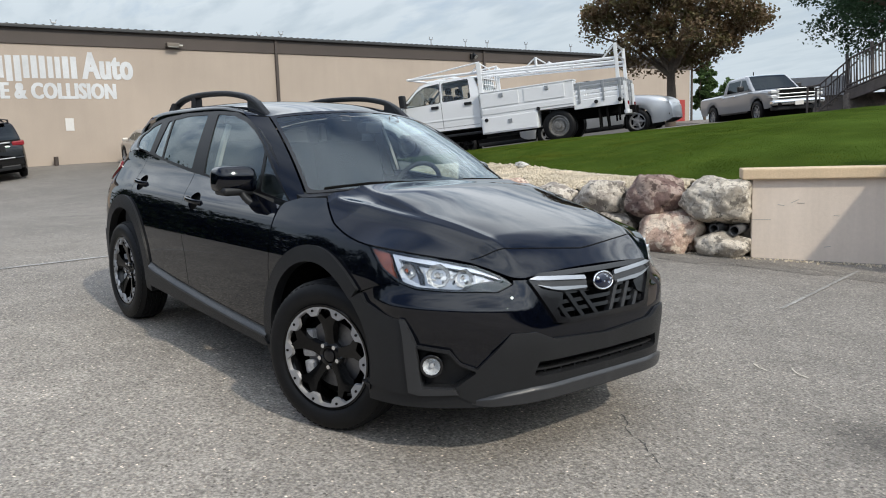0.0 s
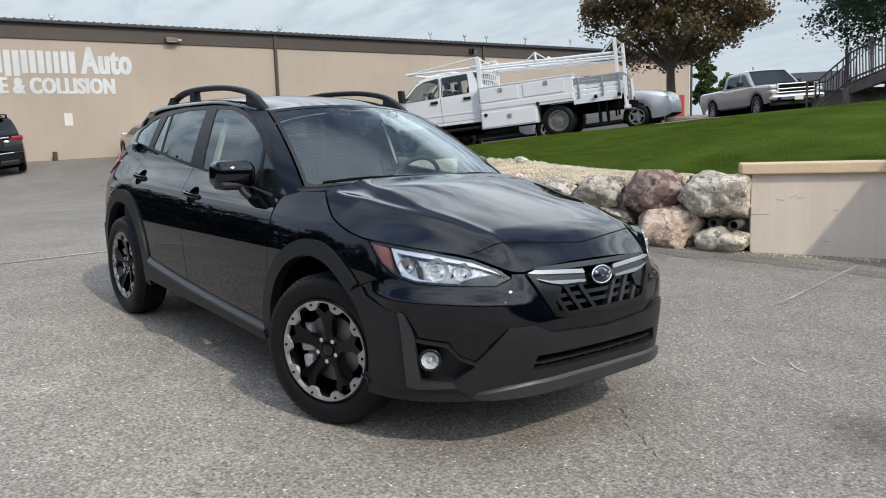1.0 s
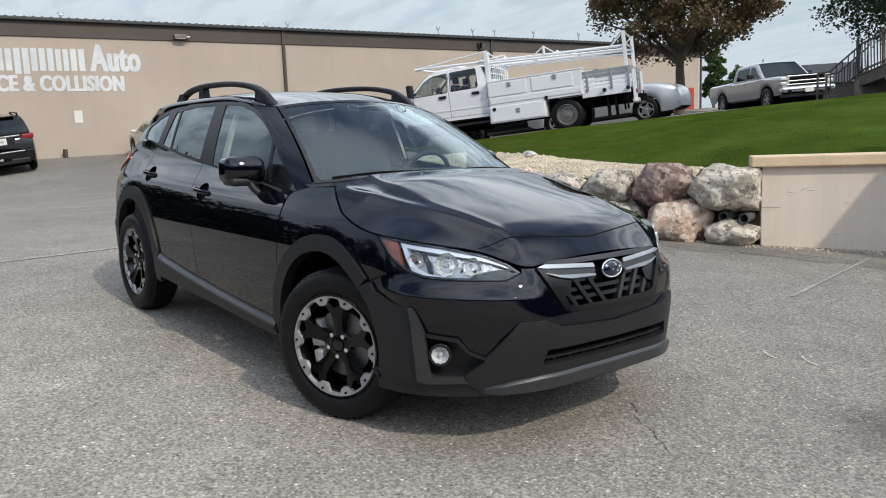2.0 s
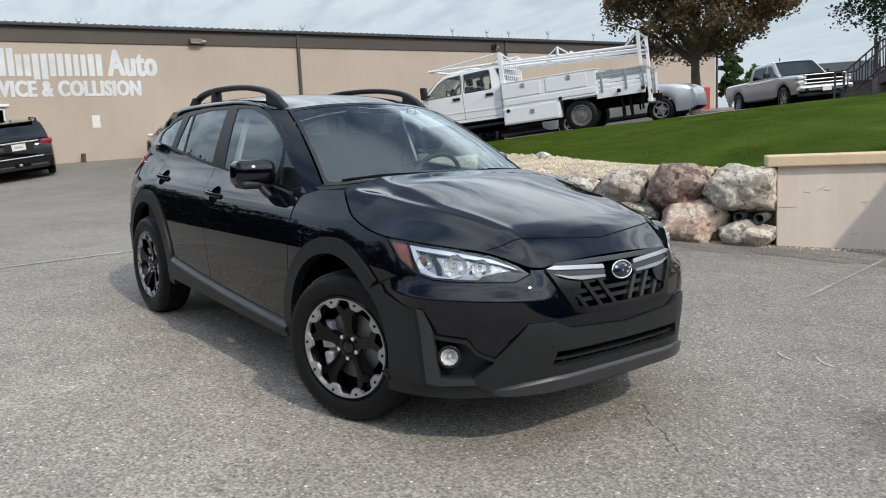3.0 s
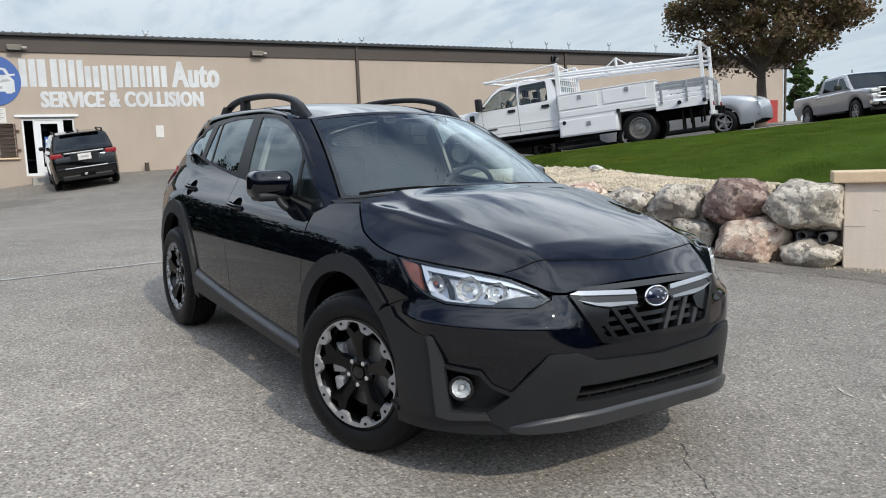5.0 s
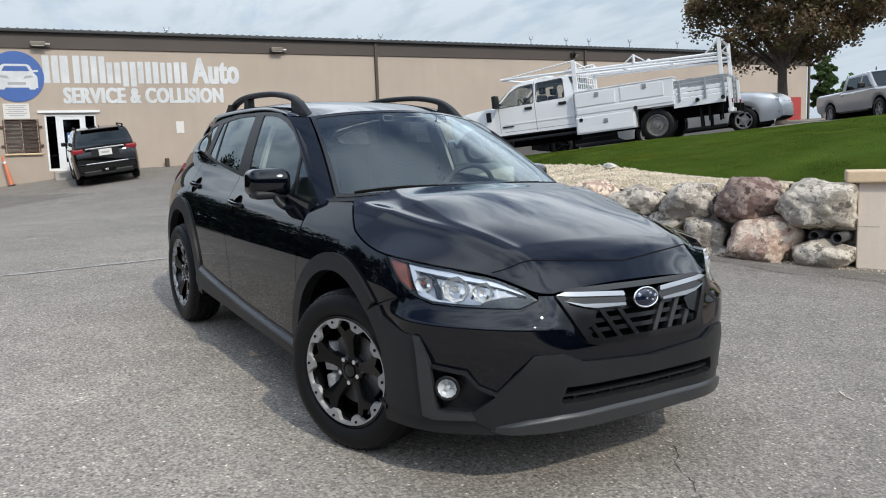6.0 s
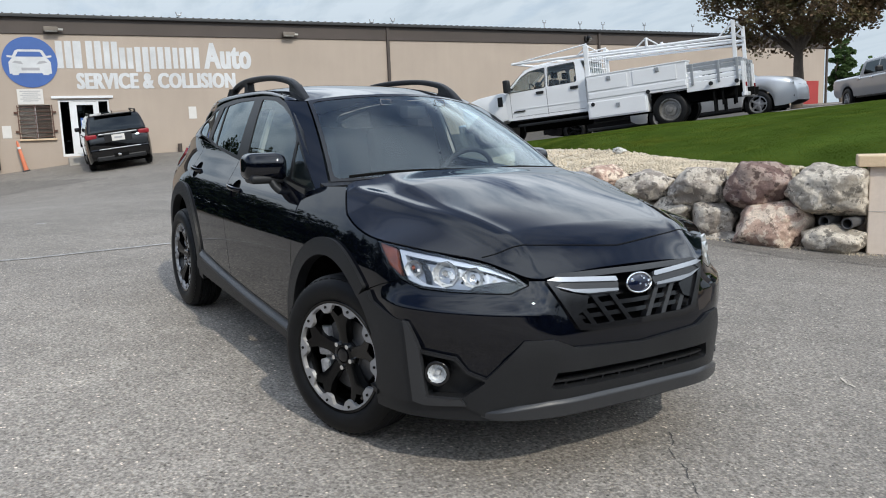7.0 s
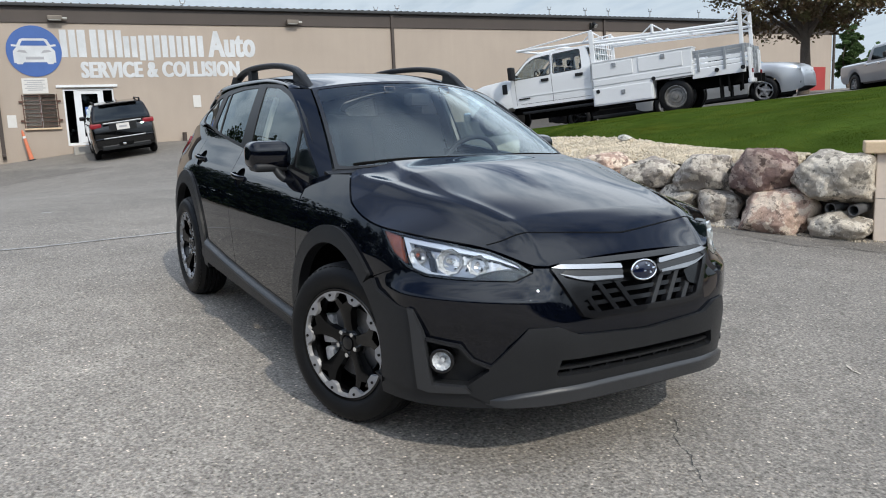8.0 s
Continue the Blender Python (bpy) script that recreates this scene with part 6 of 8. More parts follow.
    patch("rear_window", round_loop([(-0.87, 0.09), (0.87, 0.09), (0.85, 0.93), (-0.85, 0.93)], 0.06), tail, C["rear_glass"], hatch, off=-0.004, thick=0, step=0.06, scale=(0.6, 0.4))
    patch("rear_bumper", [(-0.95, 0.24), (0.95, 0.24), (0.98, 0.575), (-0.98, 0.575)], stern, C["clad"], car, off=0.012, step=0.05)
    box("spoiler", (-1.975, 0, 1.392), (0.15, 0.76, 0.034), C["paint"], car, bevel=0.017, seg=4)
    # -- wheels, the front pair turned to the left
    for x, sd, st in ((FW, -1, 20), (FW, 1, 20), (RW, -1, 0), (RW, 1, 0)):
        wheel(car, x, sd, st)
    # -- floor and cabin
    box("floor_pan", (-0.15, 0, 0.30), (3.6, 1.42, 0.14), C["dark"], car, bevel=0.03)
    box("cabin_floor", (-0.3, 0, 0.45), (3.2, 1.45, 0.05), C["dash"], car, bevel=0.01)
    bm = bmesh.new()
    add_box(bm, (0.82, 0, 0.92), (0.62, 1.36, 0.20), None, 0.06, 3)
    add_box(bm, (0.60, 0.36, 1.03), (0.24, 0.42, 0.07), None, 0.03, 3)
    add_box(bm, (0.55, 0, 0.85), (0.2, 0.3, 0.35), None, 0.03, 2)
    part("dashboard", bm, C["dash"], car, "black dashboard", smooth=True)
    sw = [(0.44 + 0.06 * math.sin(t) * 1.0, 0.37 + 0.185 * math.cos(t), 0.985 + 0.175 * math.sin(t)) for t in np.linspace(0, 2 * math.pi, 33)[:-1]]
    sweep("steering_wheel", sw, rounded_rect(0.028, 0.028, 0.012), C["dash"], car, close=True, up=(1, 0, -0.3))
    box("steering_hub", (0.46, 0.37, 0.975), (0.05, 0.16, 0.10), C["dash"], car, bevel=0.02)
    for y in (-0.37, 0.37):
        st = new("car_seat")
        st.parent = car
        st.location = (-0.05, y, 0.55)
        for nm, c, s_, rot, bv in (("cushion", (0.12, 0, 0.08), (0.52, 0.50, 0.16), 0, 0.05), ("backrest", (-0.24, 0, 0.42), (0.16, 0.48, 0.62), -14, 0.06), ("headrest", (-0.345, 0, 0.80), (0.10, 0.26, 0.19), -10, 0.045)):
            bm = bmesh.new()
            add_box(bm, (0, 0, 0), s_, Matrix.Translation(c) @ Matrix.Rotation(radians(rot), 4, "Y"), bv, 4)
            part(nm, bm, C["seat"], st, smooth=True)
    bm = bmesh.new()
    add_box(bm, (-0.95, 0, 0.63), (0.5, 1.3, 0.16), None, 0.05, 3)
    add_box(bm, (-1.22, 0, 0.95), (0.16, 1.3, 0.6), Matrix.Rotation(0, 4, "Y"), 0.05, 3)
    part("rear_bench", bm, C["seat"], car, smooth=True)
    patch("headliner", [(0.30, -0.95), (0.30, 0.95), (-1.9, 0.95), (-1.9, -0.95)], roof_skin, C["pillar_cloth"], car, off=-0.03, thick=0, step=0.1, scale=(1, 0.55))
    for sd in (-1, 1):
        patch("belt_trim", [(-0.24, 1.40), (-0.20, 1.40), (-0.16, 1.10), (-0.21, 1.10)], house, C["pillar_cloth"], car, sd, off=-0.05, thick=0.02, step=0.05)
        patch("pillar_trim", [(-0.30, 1.43), (-0.40, 1.43), (-0.38, 0.9), (-0.26, 0.9)], house, C["pillar_cloth"], car, sd, off=-0.03, thick=0, step=0.08)
        patch("door_trim", [(0.7, 0.50), (0.7, 0.99), (-0.33, 1.07), (-0.33, 0.5)], side_skin, C["dash"], car, sd, off=-0.06, thick=0, step=0.1)
        patch("door_trim", [(-0.33, 0.50), (-0.33, 1.07), (-1.5, 1.15), (-1.5, 0.5)], side_skin, C["dash"], car, sd, off=-0.06, thick=0, step=0.1)
    box("mirror_mount", (0.46, 0, 1.37), (0.10, 0.12, 0.07), C["dash"], car, bevel=0.02)
    for y in (-0.17, 0.17):
        q = shield(np.array(y / 0.55), np.array(0.83))
        bm = bmesh.new()
        m = Matrix.Translation((q[0] - 0.005, y, q[2])) @ pose(0, 0, 0, 0, 62, 0) @ Matrix.Scale(0.6, 4)
        for c, s_ in (((0.0, 0, 0), (0.003, 0.10, 0.003)), ((-0.03, -0.05, 0), (0.05, 0.006, 0.003)), ((-0.03, 0.05, 0), (0.05, 0.006, 0.003)), ((-0.055, 0, 0), (0.004, 0.09, 0.003))):
            add_box(bm, (c[0], c[1], c[2]), (max(s_[0], 0.006), s_[1], s_[2]), m)
        part("camera_shroud", bm, C["steel"], car)
    return car


car = build_car()

# ---- lawn, gravel bed and boulders ----
LOW = [(-15.0, 8.9, 0.62), (-11.0, 7.6, 0.75), (-8.1, 6.90, 0.79), (-5.5, 6.33, 0.79), (-4.3, 6.07, 0.72), (-2.6, 5.66, 0.64), (-1.4, 5.58, 0.66), (-0.5, 5.84, 0.70), (0.6, 6.75, 0.80), (3.0, 8.70, 0.82), (6.5, 11.5, 0.85)]
A_AT = (-6.5, -4.2, -2.4, -0.9, 0.1, 1.2, 2.2, 3.2, 4.6, 7.5, 12.0)


def crest(a):
    p = P0 + D2 * a
    z = 1.235 + (0.075 if a > 0 else 0.10) * a
    return Vector((p[0], p[1], z))


def lawn_grid(nu=150, nv=34):
    low, up = smooth_path(LOW, 15), smooth_path([crest(a) for a in A_AT], 15)
    pts = []
    for a, b in zip(low, up):
        row = []
        for j in range(nv + 1):
            t = j / nv
            p = a.lerp(b, t)
            rise = t**0.80
            z = a.z + (b.z - a.z) * rise + 0.05 * math.sin(math.pi * t)
            z += 0.035 * noise.noise(Vector((p.x * 0.6, p.y * 0.6, 3))) * math.sin(math.pi * t) + 0.012 * noise.noise(Vector((p.x * 2.5, p.y * 2.5, 7)))
            if t > 0.97:
                z -= 0.06
            row.append(Vector((p.x, p.y, z)))
        pts.append(row)
    return pts


def build_lawn():
    g = lawn_grid()
    nv = len(g[0])
    verts = [p for row in g for p in row]
    faces = [(i * nv + j, (i + 1) * nv + j, (i + 1) * nv + j + 1, i * nv + j + 1) for i in range(len(g) - 1) for j in range(nv - 1)]
    lawn = mesh_ob("lawn", verts, faces, M["grass"], smooth=True)
    tagged(lawn, "sloping bright green mown lawn above the boulders", "lawn", kind="structure")
    rnd = random.Random(5)
    bv, bf = [], []
    n_u, n_v = len(g) - 1, nv - 1
    while len(bf) < 190000:
        u, v = rnd.random() * n_u, rnd.random() * n_v
        i, j = int(u), int(v)
        a, b = u - i, v - j
        p = g[i][j].lerp(g[i + 1][j], a).lerp(g[i][j + 1].lerp(g[i + 1][j + 1], a), b)
        if p.x < -11 or p.y > 13.5:
            continue
        tuft = noise.noise(Vector((p.x * 1.3, p.y * 1.3, 1)))
        h = rnd.uniform(0.004, 0.010) * (1 + 0.5 * tuft)
        an = rnd.uniform(0, 6.283)
        w = rnd.uniform(0.005, 0.011)
        dx, dy = math.cos(an) * w, math.sin(an) * w
        lx, ly = rnd.uniform(-0.025, 0.025), rnd.uniform(-0.025, 0.025)
        k = len(bv)
        bv += [(p.x - dx, p.y - dy, p.z - 0.01), (p.x + dx, p.y + dy, p.z - 0.01), (p.x + lx, p.y + ly, p.z + h)]
        bf.append((k, k + 1, k + 2))
    gr = mesh_ob("grass", bv, bf, M["blade"])
    tagged(gr, "short green grass blades on the slope", "grass", kind="stuff")


build_lawn()


def stone_mesh(seed, n=1):
    rnd = random.Random(seed)
    bm = bmesh.new()
    bmesh.ops.create_icosphere(bm, subdivisions=n, radius=1)
    for v in bm.verts:
        v.co *= rnd.uniform(0.75, 1.15)
    v = [tuple(x.co) for x in bm.verts]
    f = [tuple(q.index for q in x.verts) for x in bm.faces]
    bm.free()
    return np.array(v), np.array(f)


def build_gravel():
    """A bank of pale stones between the boulders and the lawn, and stones strewn on the asphalt by the wall's foot."""
    lo = smooth_path([(-15.5, 7.6, 0.30), (-9.0, 5.6, 0.32), (-5.2, 4.75, 0.50), (-4.0, 4.75, 0.62), (-3.0, 4.95, 0.60), (-2.2, 5.20, 0.58), (-1.45, 5.45, 0.60)], 12)
    hi = smooth_path([(-15.0, 8.9, 0.66), (-8.1, 6.92, 0.82), (-5.5, 6.36, 0.82), (-4.3, 6.10, 0.76), (-3.2, 5.85, 0.72), (-2.4, 5.72, 0.70), (-1.40, 5.62, 0.68)], 12)
    nv = 10
    verts, faces = [], []
    for a, b in zip(lo, hi):
        for j in range(nv + 1):
            p = a.lerp(b, j / nv)
            verts.append((p.x, p.y, p.z + 0.05 * math.sin(math.pi * j / nv)))
    n = len(lo)
    faces = [(i * (nv + 1) + j, (i + 1) * (nv + 1) + j, (i + 1) * (nv + 1) + j + 1, i * (nv + 1) + j + 1) for i in range(n - 1) for j in range(nv)]
    bed = mesh_ob("gravel_bed", verts, faces, M["gravel"], smooth=True)
    tagged(bed, "pale cream gravel bank behind the boulders", "gravel", kind="structure")
    shapes = [stone_mesh(s) for s in range(6)]
    rnd = random.Random(11)
    V, Fc, k = [], [], 0
    def put(x, y, z, r):
        nonlocal k
        v, f = shapes[rnd.randrange(6)]
        m = np.array(Euler((rnd.uniform(0, 6), rnd.uniform(0, 6), rnd.uniform(0, 6))).to_matrix())
        V.append(v * (r, r * rnd.uniform(0.6, 1), r * rnd.uniform(0.5, 0.8)) @ m.T + (x, y, z))
        Fc.append(f + k)
        k += len(v)
    for _ in range(5200):
        u = rnd.uniform(12, n - 1.001)
        i = int(u)
        t = rnd.random()
        a, b = lo[i].lerp(lo[i + 1], u - i), hi[i].lerp(hi[i + 1], u - i)
        p = a.lerp(b, t)
        put(p.x, p.y, p.z + 0.05 * math.sin(math.pi * t) + 0.005, rnd.uniform(0.014, 0.034))
    for _ in range(420):
        t = rnd.random()
        a, b = ((-2.3, 4.75), (-0.6, 5.42)) if rnd.random() < 0.7 else ((-0.6, 5.42), (0.5, 6.3))
        x, y = a[0] + (b[0] - a[0]) * t + rnd.gauss(0.03, 0.05), a[1] + (b[1] - a[1]) * t - abs(rnd.gauss(0, 0.07))
        put(x, y, float(ground_z(x, y)) + 0.004, rnd.uniform(0.005, 0.018))
    st = mesh_ob("gravel_stones", np.concatenate(V), np.concatenate(Fc), M["gravel"])
    tagged(st, "loose pale gravel stones", "gravel", kind="stuff")
    # darker earth behind the stacked boulders
    bm = bmesh.new()
    path = [(-6.0, 4.75, 0.0), (-4.0, 4.85, 0.1), (-2.2, 5.25, 0.1), (-0.55, 5.75, 0.1)]
    for a, b in zip(path, path[1:]):
        d = Vector(b) - Vector(a)
        m = Matrix.Translation((Vector(a) + Vector(b)) / 2) @ Matrix.Rotation(math.atan2(d.y, d.x), 4, "Z")
        add_box(bm, (0, 0.10, -0.06), (d.length + 0.2, 0.35, 0.85), m, 0.1, 2)
    tagged(part("earth_bank", bm, M["dirt"]), "dark earth behind the stacked boulders", "earth", kind="structure")


build_gravel()

ROCKS = dict(
    buff=rock_mat("buff_rock", (0.36, 0.315, 0.26), (0.54, 0.48, 0.40), (0.70, 0.63, 0.53)),
    pink=rock_mat("pink_rock", (0.42, 0.28, 0.22), (0.63, 0.455, 0.36), (0.74, 0.61, 0.49)),
    red=rock_mat("maroon_rock", (0.155, 0.095, 0.082), (0.25, 0.17, 0.145), (0.38, 0.29, 0.245)),
    white=rock_mat("white_stone", (0.62, 0.59, 0.53), (0.64, 0.62, 0.57), (0.72, 0.70, 0.65)),
    grey=rock_mat("grey_rock", (0.27, 0.235, 0.205), (0.46, 0.405, 0.345), (0.60, 0.54, 0.46)),
)
# centre along the wall line (x), height, half width, half height, half depth, tone, seed
WALL_A, WALL_D = Vector((-0.60, 5.50)), Vector((-0.958, -0.287))


def boulder(u, z, hw, hh, hd, tone, seed, label, turn=0, back=0.0):
    bm = bmesh.new()
    bmesh.ops.create_icosphere(bm, subdivisions=5, radius=1)
    off = Vector((seed * 13.7, seed * 5.1, seed * 2.9))
    rnd = random.Random(seed)
    cuts = []
    for i in range(22):
        n = Vector((rnd.gauss(0, 1), rnd.gauss(0, 1), rnd.gauss(0, 1))).normalized()
        cuts.append((n, rnd.uniform(0.82, 1.04)))
    cuts += [(Vector(q), 1.0) for q in ((1, 0, 0), (-1, 0, 0), (0, 1, 0), (0, -1, 0), (0, 0, 1), (0, 0, -1))]
    for v in bm.verts:
        d = v.co.normalized()
        # flattened facets, then lumps and pits
        r = -math.log(sum(math.exp(-min(6.0, h / max(0.05, d.dot(n))) * 38) for n, h in cuts)) / 38
        r *= 1 + 0.09 * noise.noise(d * 1.3 + off) + 0.07 * noise.noise(d * 3.1 + off) + 0.045 * noise.fractal(d * 7 + off, 0.8, 2.0, 4)
        r -= 0.05 * max(0.0, noise.noise(d * 4.2 - off) - 0.25)
        v.co = Vector((d.x * hw, d.y * hd, d.z * hh)) * r
    p = WALL_A + WALL_D * u
    nrm = Vector((-WALL_D.y, WALL_D.x))
    ang = math.atan2(WALL_D.y, WALL_D.x)
    ob = part("boulder", bm, ROCKS[tone], None, smooth=False)
    ob.data.polygons.foreach_set("use_smooth", [True] * len(ob.data.polygons))
    ob.matrix_world = Matrix.Translation((p.x - nrm.x * back, p.y - nrm.y * back, z)) @ Matrix.Rotation(ang, 4, "Z") @ Matrix.Rotation(radians(turn), 4, "Y")
    return tagged(ob, label, "boulder", "stacked boulders")


boulder(0.40, 0.495, 0.39, 0.26, 0.33, "buff", 1, "large pale buff boulder with dark lichen patches", -6)
boulder(1.08, 0.53, 0.345, 0.27, 0.30, "red", 2, "dark maroon boulder with a split face", 4)
boulder(0.90, 0.10, 0.385, 0.325, 0.36, "pink", 3, "rounded pink and cream boulder on the asphalt", 0, -0.06)
boulder(0.29, -0.03, 0.30, 0.21, 0.24, "buff", 4, "low pale boulder beside the retaining wall", 3, -0.05)
boulder(1.82, 0.51, 0.33, 0.23, 0.30, "grey", 5, "grey-buff boulder on the upper course", 5)
boulder(1.62, 0.12, 0.27, 0.24, 0.28, "grey", 6, "grey boulder with white streaks on the lower course", 15, -0.02)
boulder(2.55, 0.48, 0.36, 0.20, 0.30, "grey", 7, "dark grey weathered boulder on the upper course", 8)
boulder(2.12, 0.20, 0.24, 0.20, 0.26, "buff", 8, "buff boulder wedged in the lower course", -10)
boulder(3.25, 0.56, 0.34, 0.19, 0.30, "pink", 9, "pinkish boulder at the end of the row", 5, 0.05)
boulder(1.55, -0.10, 0.28, 0.16, 0.22, "grey", 10, "small grey boulder at the foot of the row", 0, -0.08)
boulder(2.75, 0.08, 0.40, 0.26, 0.30, "grey", 12, "grey boulder on the lower course", 0)
boulder(3.55, 0.15, 0.45, 0.28, 0.30, "buff", 13, "buff boulder on the lower course", 0)
loose = boulder(0, 0, 0.12, 0.055, 0.09, "white", 14, "small white stone lying at the lawn's edge")
loose.matrix_world = Matrix.Translation((-5.0, 5.95, 0.85))

for px_, py_, pz_ in ((-0.89, 5.26, 0.188), (-0.68, 5.33, 0.178)):
    pm = Matrix.Translation((px_, py_, pz_)) @ Matrix.Rotation(radians(14), 4, "Z") @ Matrix.Rotation(radians(2), 4, "X")
    dp = empty("drain_pipe", pm, label="grey plastic drain pipe end between boulders", category="pipe", group="drain pipes")
    revolve("pipe", [(0.056, 0.0), (0.056, 0.4), (0.046, 0.4), (0.046, 0.0), (0.056, 0.0)], M["pipe"], dp, seg=28)
    revolve("pipe_mouth", [(0.05, 0.25), (0.001, 0.25)], C["dark"], dp, seg=20)


# ---- other parked vehicles ----
V_MAT = dict(
    white=surface("white_truck_paint", (0.74, 0.75, 0.76), 0.3, 0, 0.03, 1, 40, coat=0.6),
    black=paint_mat("black_suv_paint", (0.003, 0.003, 0.0035)),
    silver=surface("silver_paint", (0.56, 0.57, 0.585), 0.32, 0.5, 0.04, 1, 60, coat=0.8),
    pickup=surface("pale_silver_paint", (0.37, 0.38, 0.40), 0.34, 0.30, 0.04, 1, 60, coat=0.8),
    tan=surface("champagne_paint", (0.52, 0.48, 0.43), 0.35, 0.3, 0.04, 1, 60, coat=0.8),
    glass=glass_mat("parked_car_glass", (0.05, 0.055, 0.06), 0.02, 1.6),
    clear=glass_mat("truck_glass", (0.78, 0.82, 0.82), 0.02, 1.5),
    wheel_steel=surface("worn_steel_wheel", (0.26, 0.25, 0.235), 0.42, 0.6, 0.25, 12, 60),
    tyre=C["rubber"], alloy=C["alloy"], dark=C["dark"], plastic=C["clad"], chrome=C["chrome"], red=C["red_lens"], lamp=C["lamp_white"], plate=M["paper"],
    tail=surface("dull_red_lens", (0.24, 0.014, 0.022), 0.40, 0, 0.2, 20, 60, spec=0.3),
)


def plain_wheel(parent, x, y, r, rim, width=0.22, rim_mat=None, spokes=5):
    """A road wheel; its face looks out to the side that y names."""
    w = new("wheel")
    w.parent = parent
    w.matrix_basis = pose(x, y, r, 0, 0, 0 if y < 0 else 180)
    h = width / 2
    revolve("tyre", [(rim, h * 0.7), (rim + 0.02, h), (r - 0.05, h), (r - 0.01, h * 0.75), (r, h * 0.4), (r, -h * 0.4), (r - 0.01, -h * 0.75), (r - 0.05, -h), (rim + 0.02, -h), (rim, -h * 0.7)], V_MAT["tyre"], w, seg=36)
    revolve("rim", [(rim, -h * 0.8), (rim * 0.94, -h * 0.85), (rim * 0.88, -h * 0.4), (rim * 0.84, 0.0), (rim * 0.62, -h * 0.05), (rim * 0.52, -h * 0.28), (rim * 0.30, -h * 0.30), (0.001, -h * 0.30)], rim_mat or V_MAT["alloy"], w, seg=36)
    for i in range(spokes):
        m = Matrix.Rotation(2 * math.pi * i / spokes, 4, "Y")
        bm = bmesh.new()
        add_box(bm, (rim * 0.47, -h * 0.55, 0), (rim * 0.92, 0.03, rim * 0.24), m, 0.008)
        part("spoke", bm, rim_mat or V_MAT["alloy"], w)
    revolve("hub", [(rim * 0.26, -h * 0.5), (rim * 0.22, -h * 0.72), (0.001, -h * 0.75)], rim_mat or V_MAT["alloy"], w, seg=20)
    return w


def side_frame(w):
    """Outline x, z pushed across the body's width w."""
    return Matrix(((1, 0, 0, 0), (0, 0, -1, w / 2), (0, 1, 0, 0), (0, 0, 0, 1)))


def pane(parent, corners, material, name="windshield", thick=0.02):
    """A four-cornered pane with depth."""
    c = [Vector(p) for p in corners]
    n = (c[1] - c[0]).cross(c[3] - c[0]).normalized() * thick
    vs = c + [p - n for p in c]
    return mesh_ob(name, vs, [(0, 1, 2, 3), (7, 6, 5, 4), (0, 4, 5, 1), (1, 5, 6, 2), (2, 6, 7, 3), (3, 7, 4, 0)], material, parent)


def stand(x, y, heading, lift=0.0, slope=True):
    """A pose on the ground, tipped with it."""
    h = radians(heading)
    f = Vector((math.cos(h), math.sin(h), 0))
    s = Vector((-f.y, f.x, 0))
    gz = lambda q: float(ground_z(q.x, q.y))
    o = Vector((x, y, 0))
    df = (gz(o + f * 1.4) - gz(o - f * 1.4)) / 2.8
    ds = (gz(o + s * 0.8) - gz(o - s * 0.8)) / 1.6
    X = Vector((f.x, f.y, df)).normalized()
    Y = Vector((s.x, s.y, ds))
    Z = X.cross(Y).normalized()
    Y = Z.cross(X)
    return Matrix(((X.x, Y.x, Z.x, x), (X.y, Y.y, Z.y, y), (X.z, Y.z, Z.z, gz(o) + lift), (0, 0, 0, 1)))


def soft(xs, zs, r=0.05):
    """Line through the knots with its corners eased."""
    return lambda x: sum(np.interp(np.asarray(x, float) + r * k, xs, zs) for k in (-1, -0.5, 0, 0.5, 1)) / 5


def loft(xs, section, parent, mats, pick):
    """A shell carried through cross-sections; pick(x, j) names the part that each face belongs to."""
    rows = [section(float(x)) for x in xs]
    k = len(rows[0])
    verts = [(float(x), y, z) for x, row in zip(xs, rows) for y, z in row]
    groups = {}
    for i in range(len(xs) - 1):
        for j in range(k - 1):
            groups.setdefault(pick((xs[i] + xs[i + 1]) / 2, j), []).append((i * k + j, i * k + j + 1, (i + 1) * k + j + 1, (i + 1) * k + j))
    caps = [tuple(range(k)), tuple((len(xs) - 1) * k + j for j in range(k))[::-1]]
    for nm, faces in groups.items():
        faces = faces + (caps if nm in ("body", "cab") else [])
        used = sorted({v for f in faces for v in f})
        at = {v: i for i, v in enumerate(used)}
        bm = bmesh.new()
        vs = [bm.verts.new(verts[v]) for v in used]
        for f in faces:
            bm.faces.new([vs[at[v]] for v in f])
        bmesh.ops.recalc_face_normals(bm, faces=bm.faces)
        part(nm, bm, mats[nm], parent, smooth=True)


def half_section(pts):
    return [(-y, z) for y, z in pts] + [(y, z) for y, z in pts[::-1]][1:]


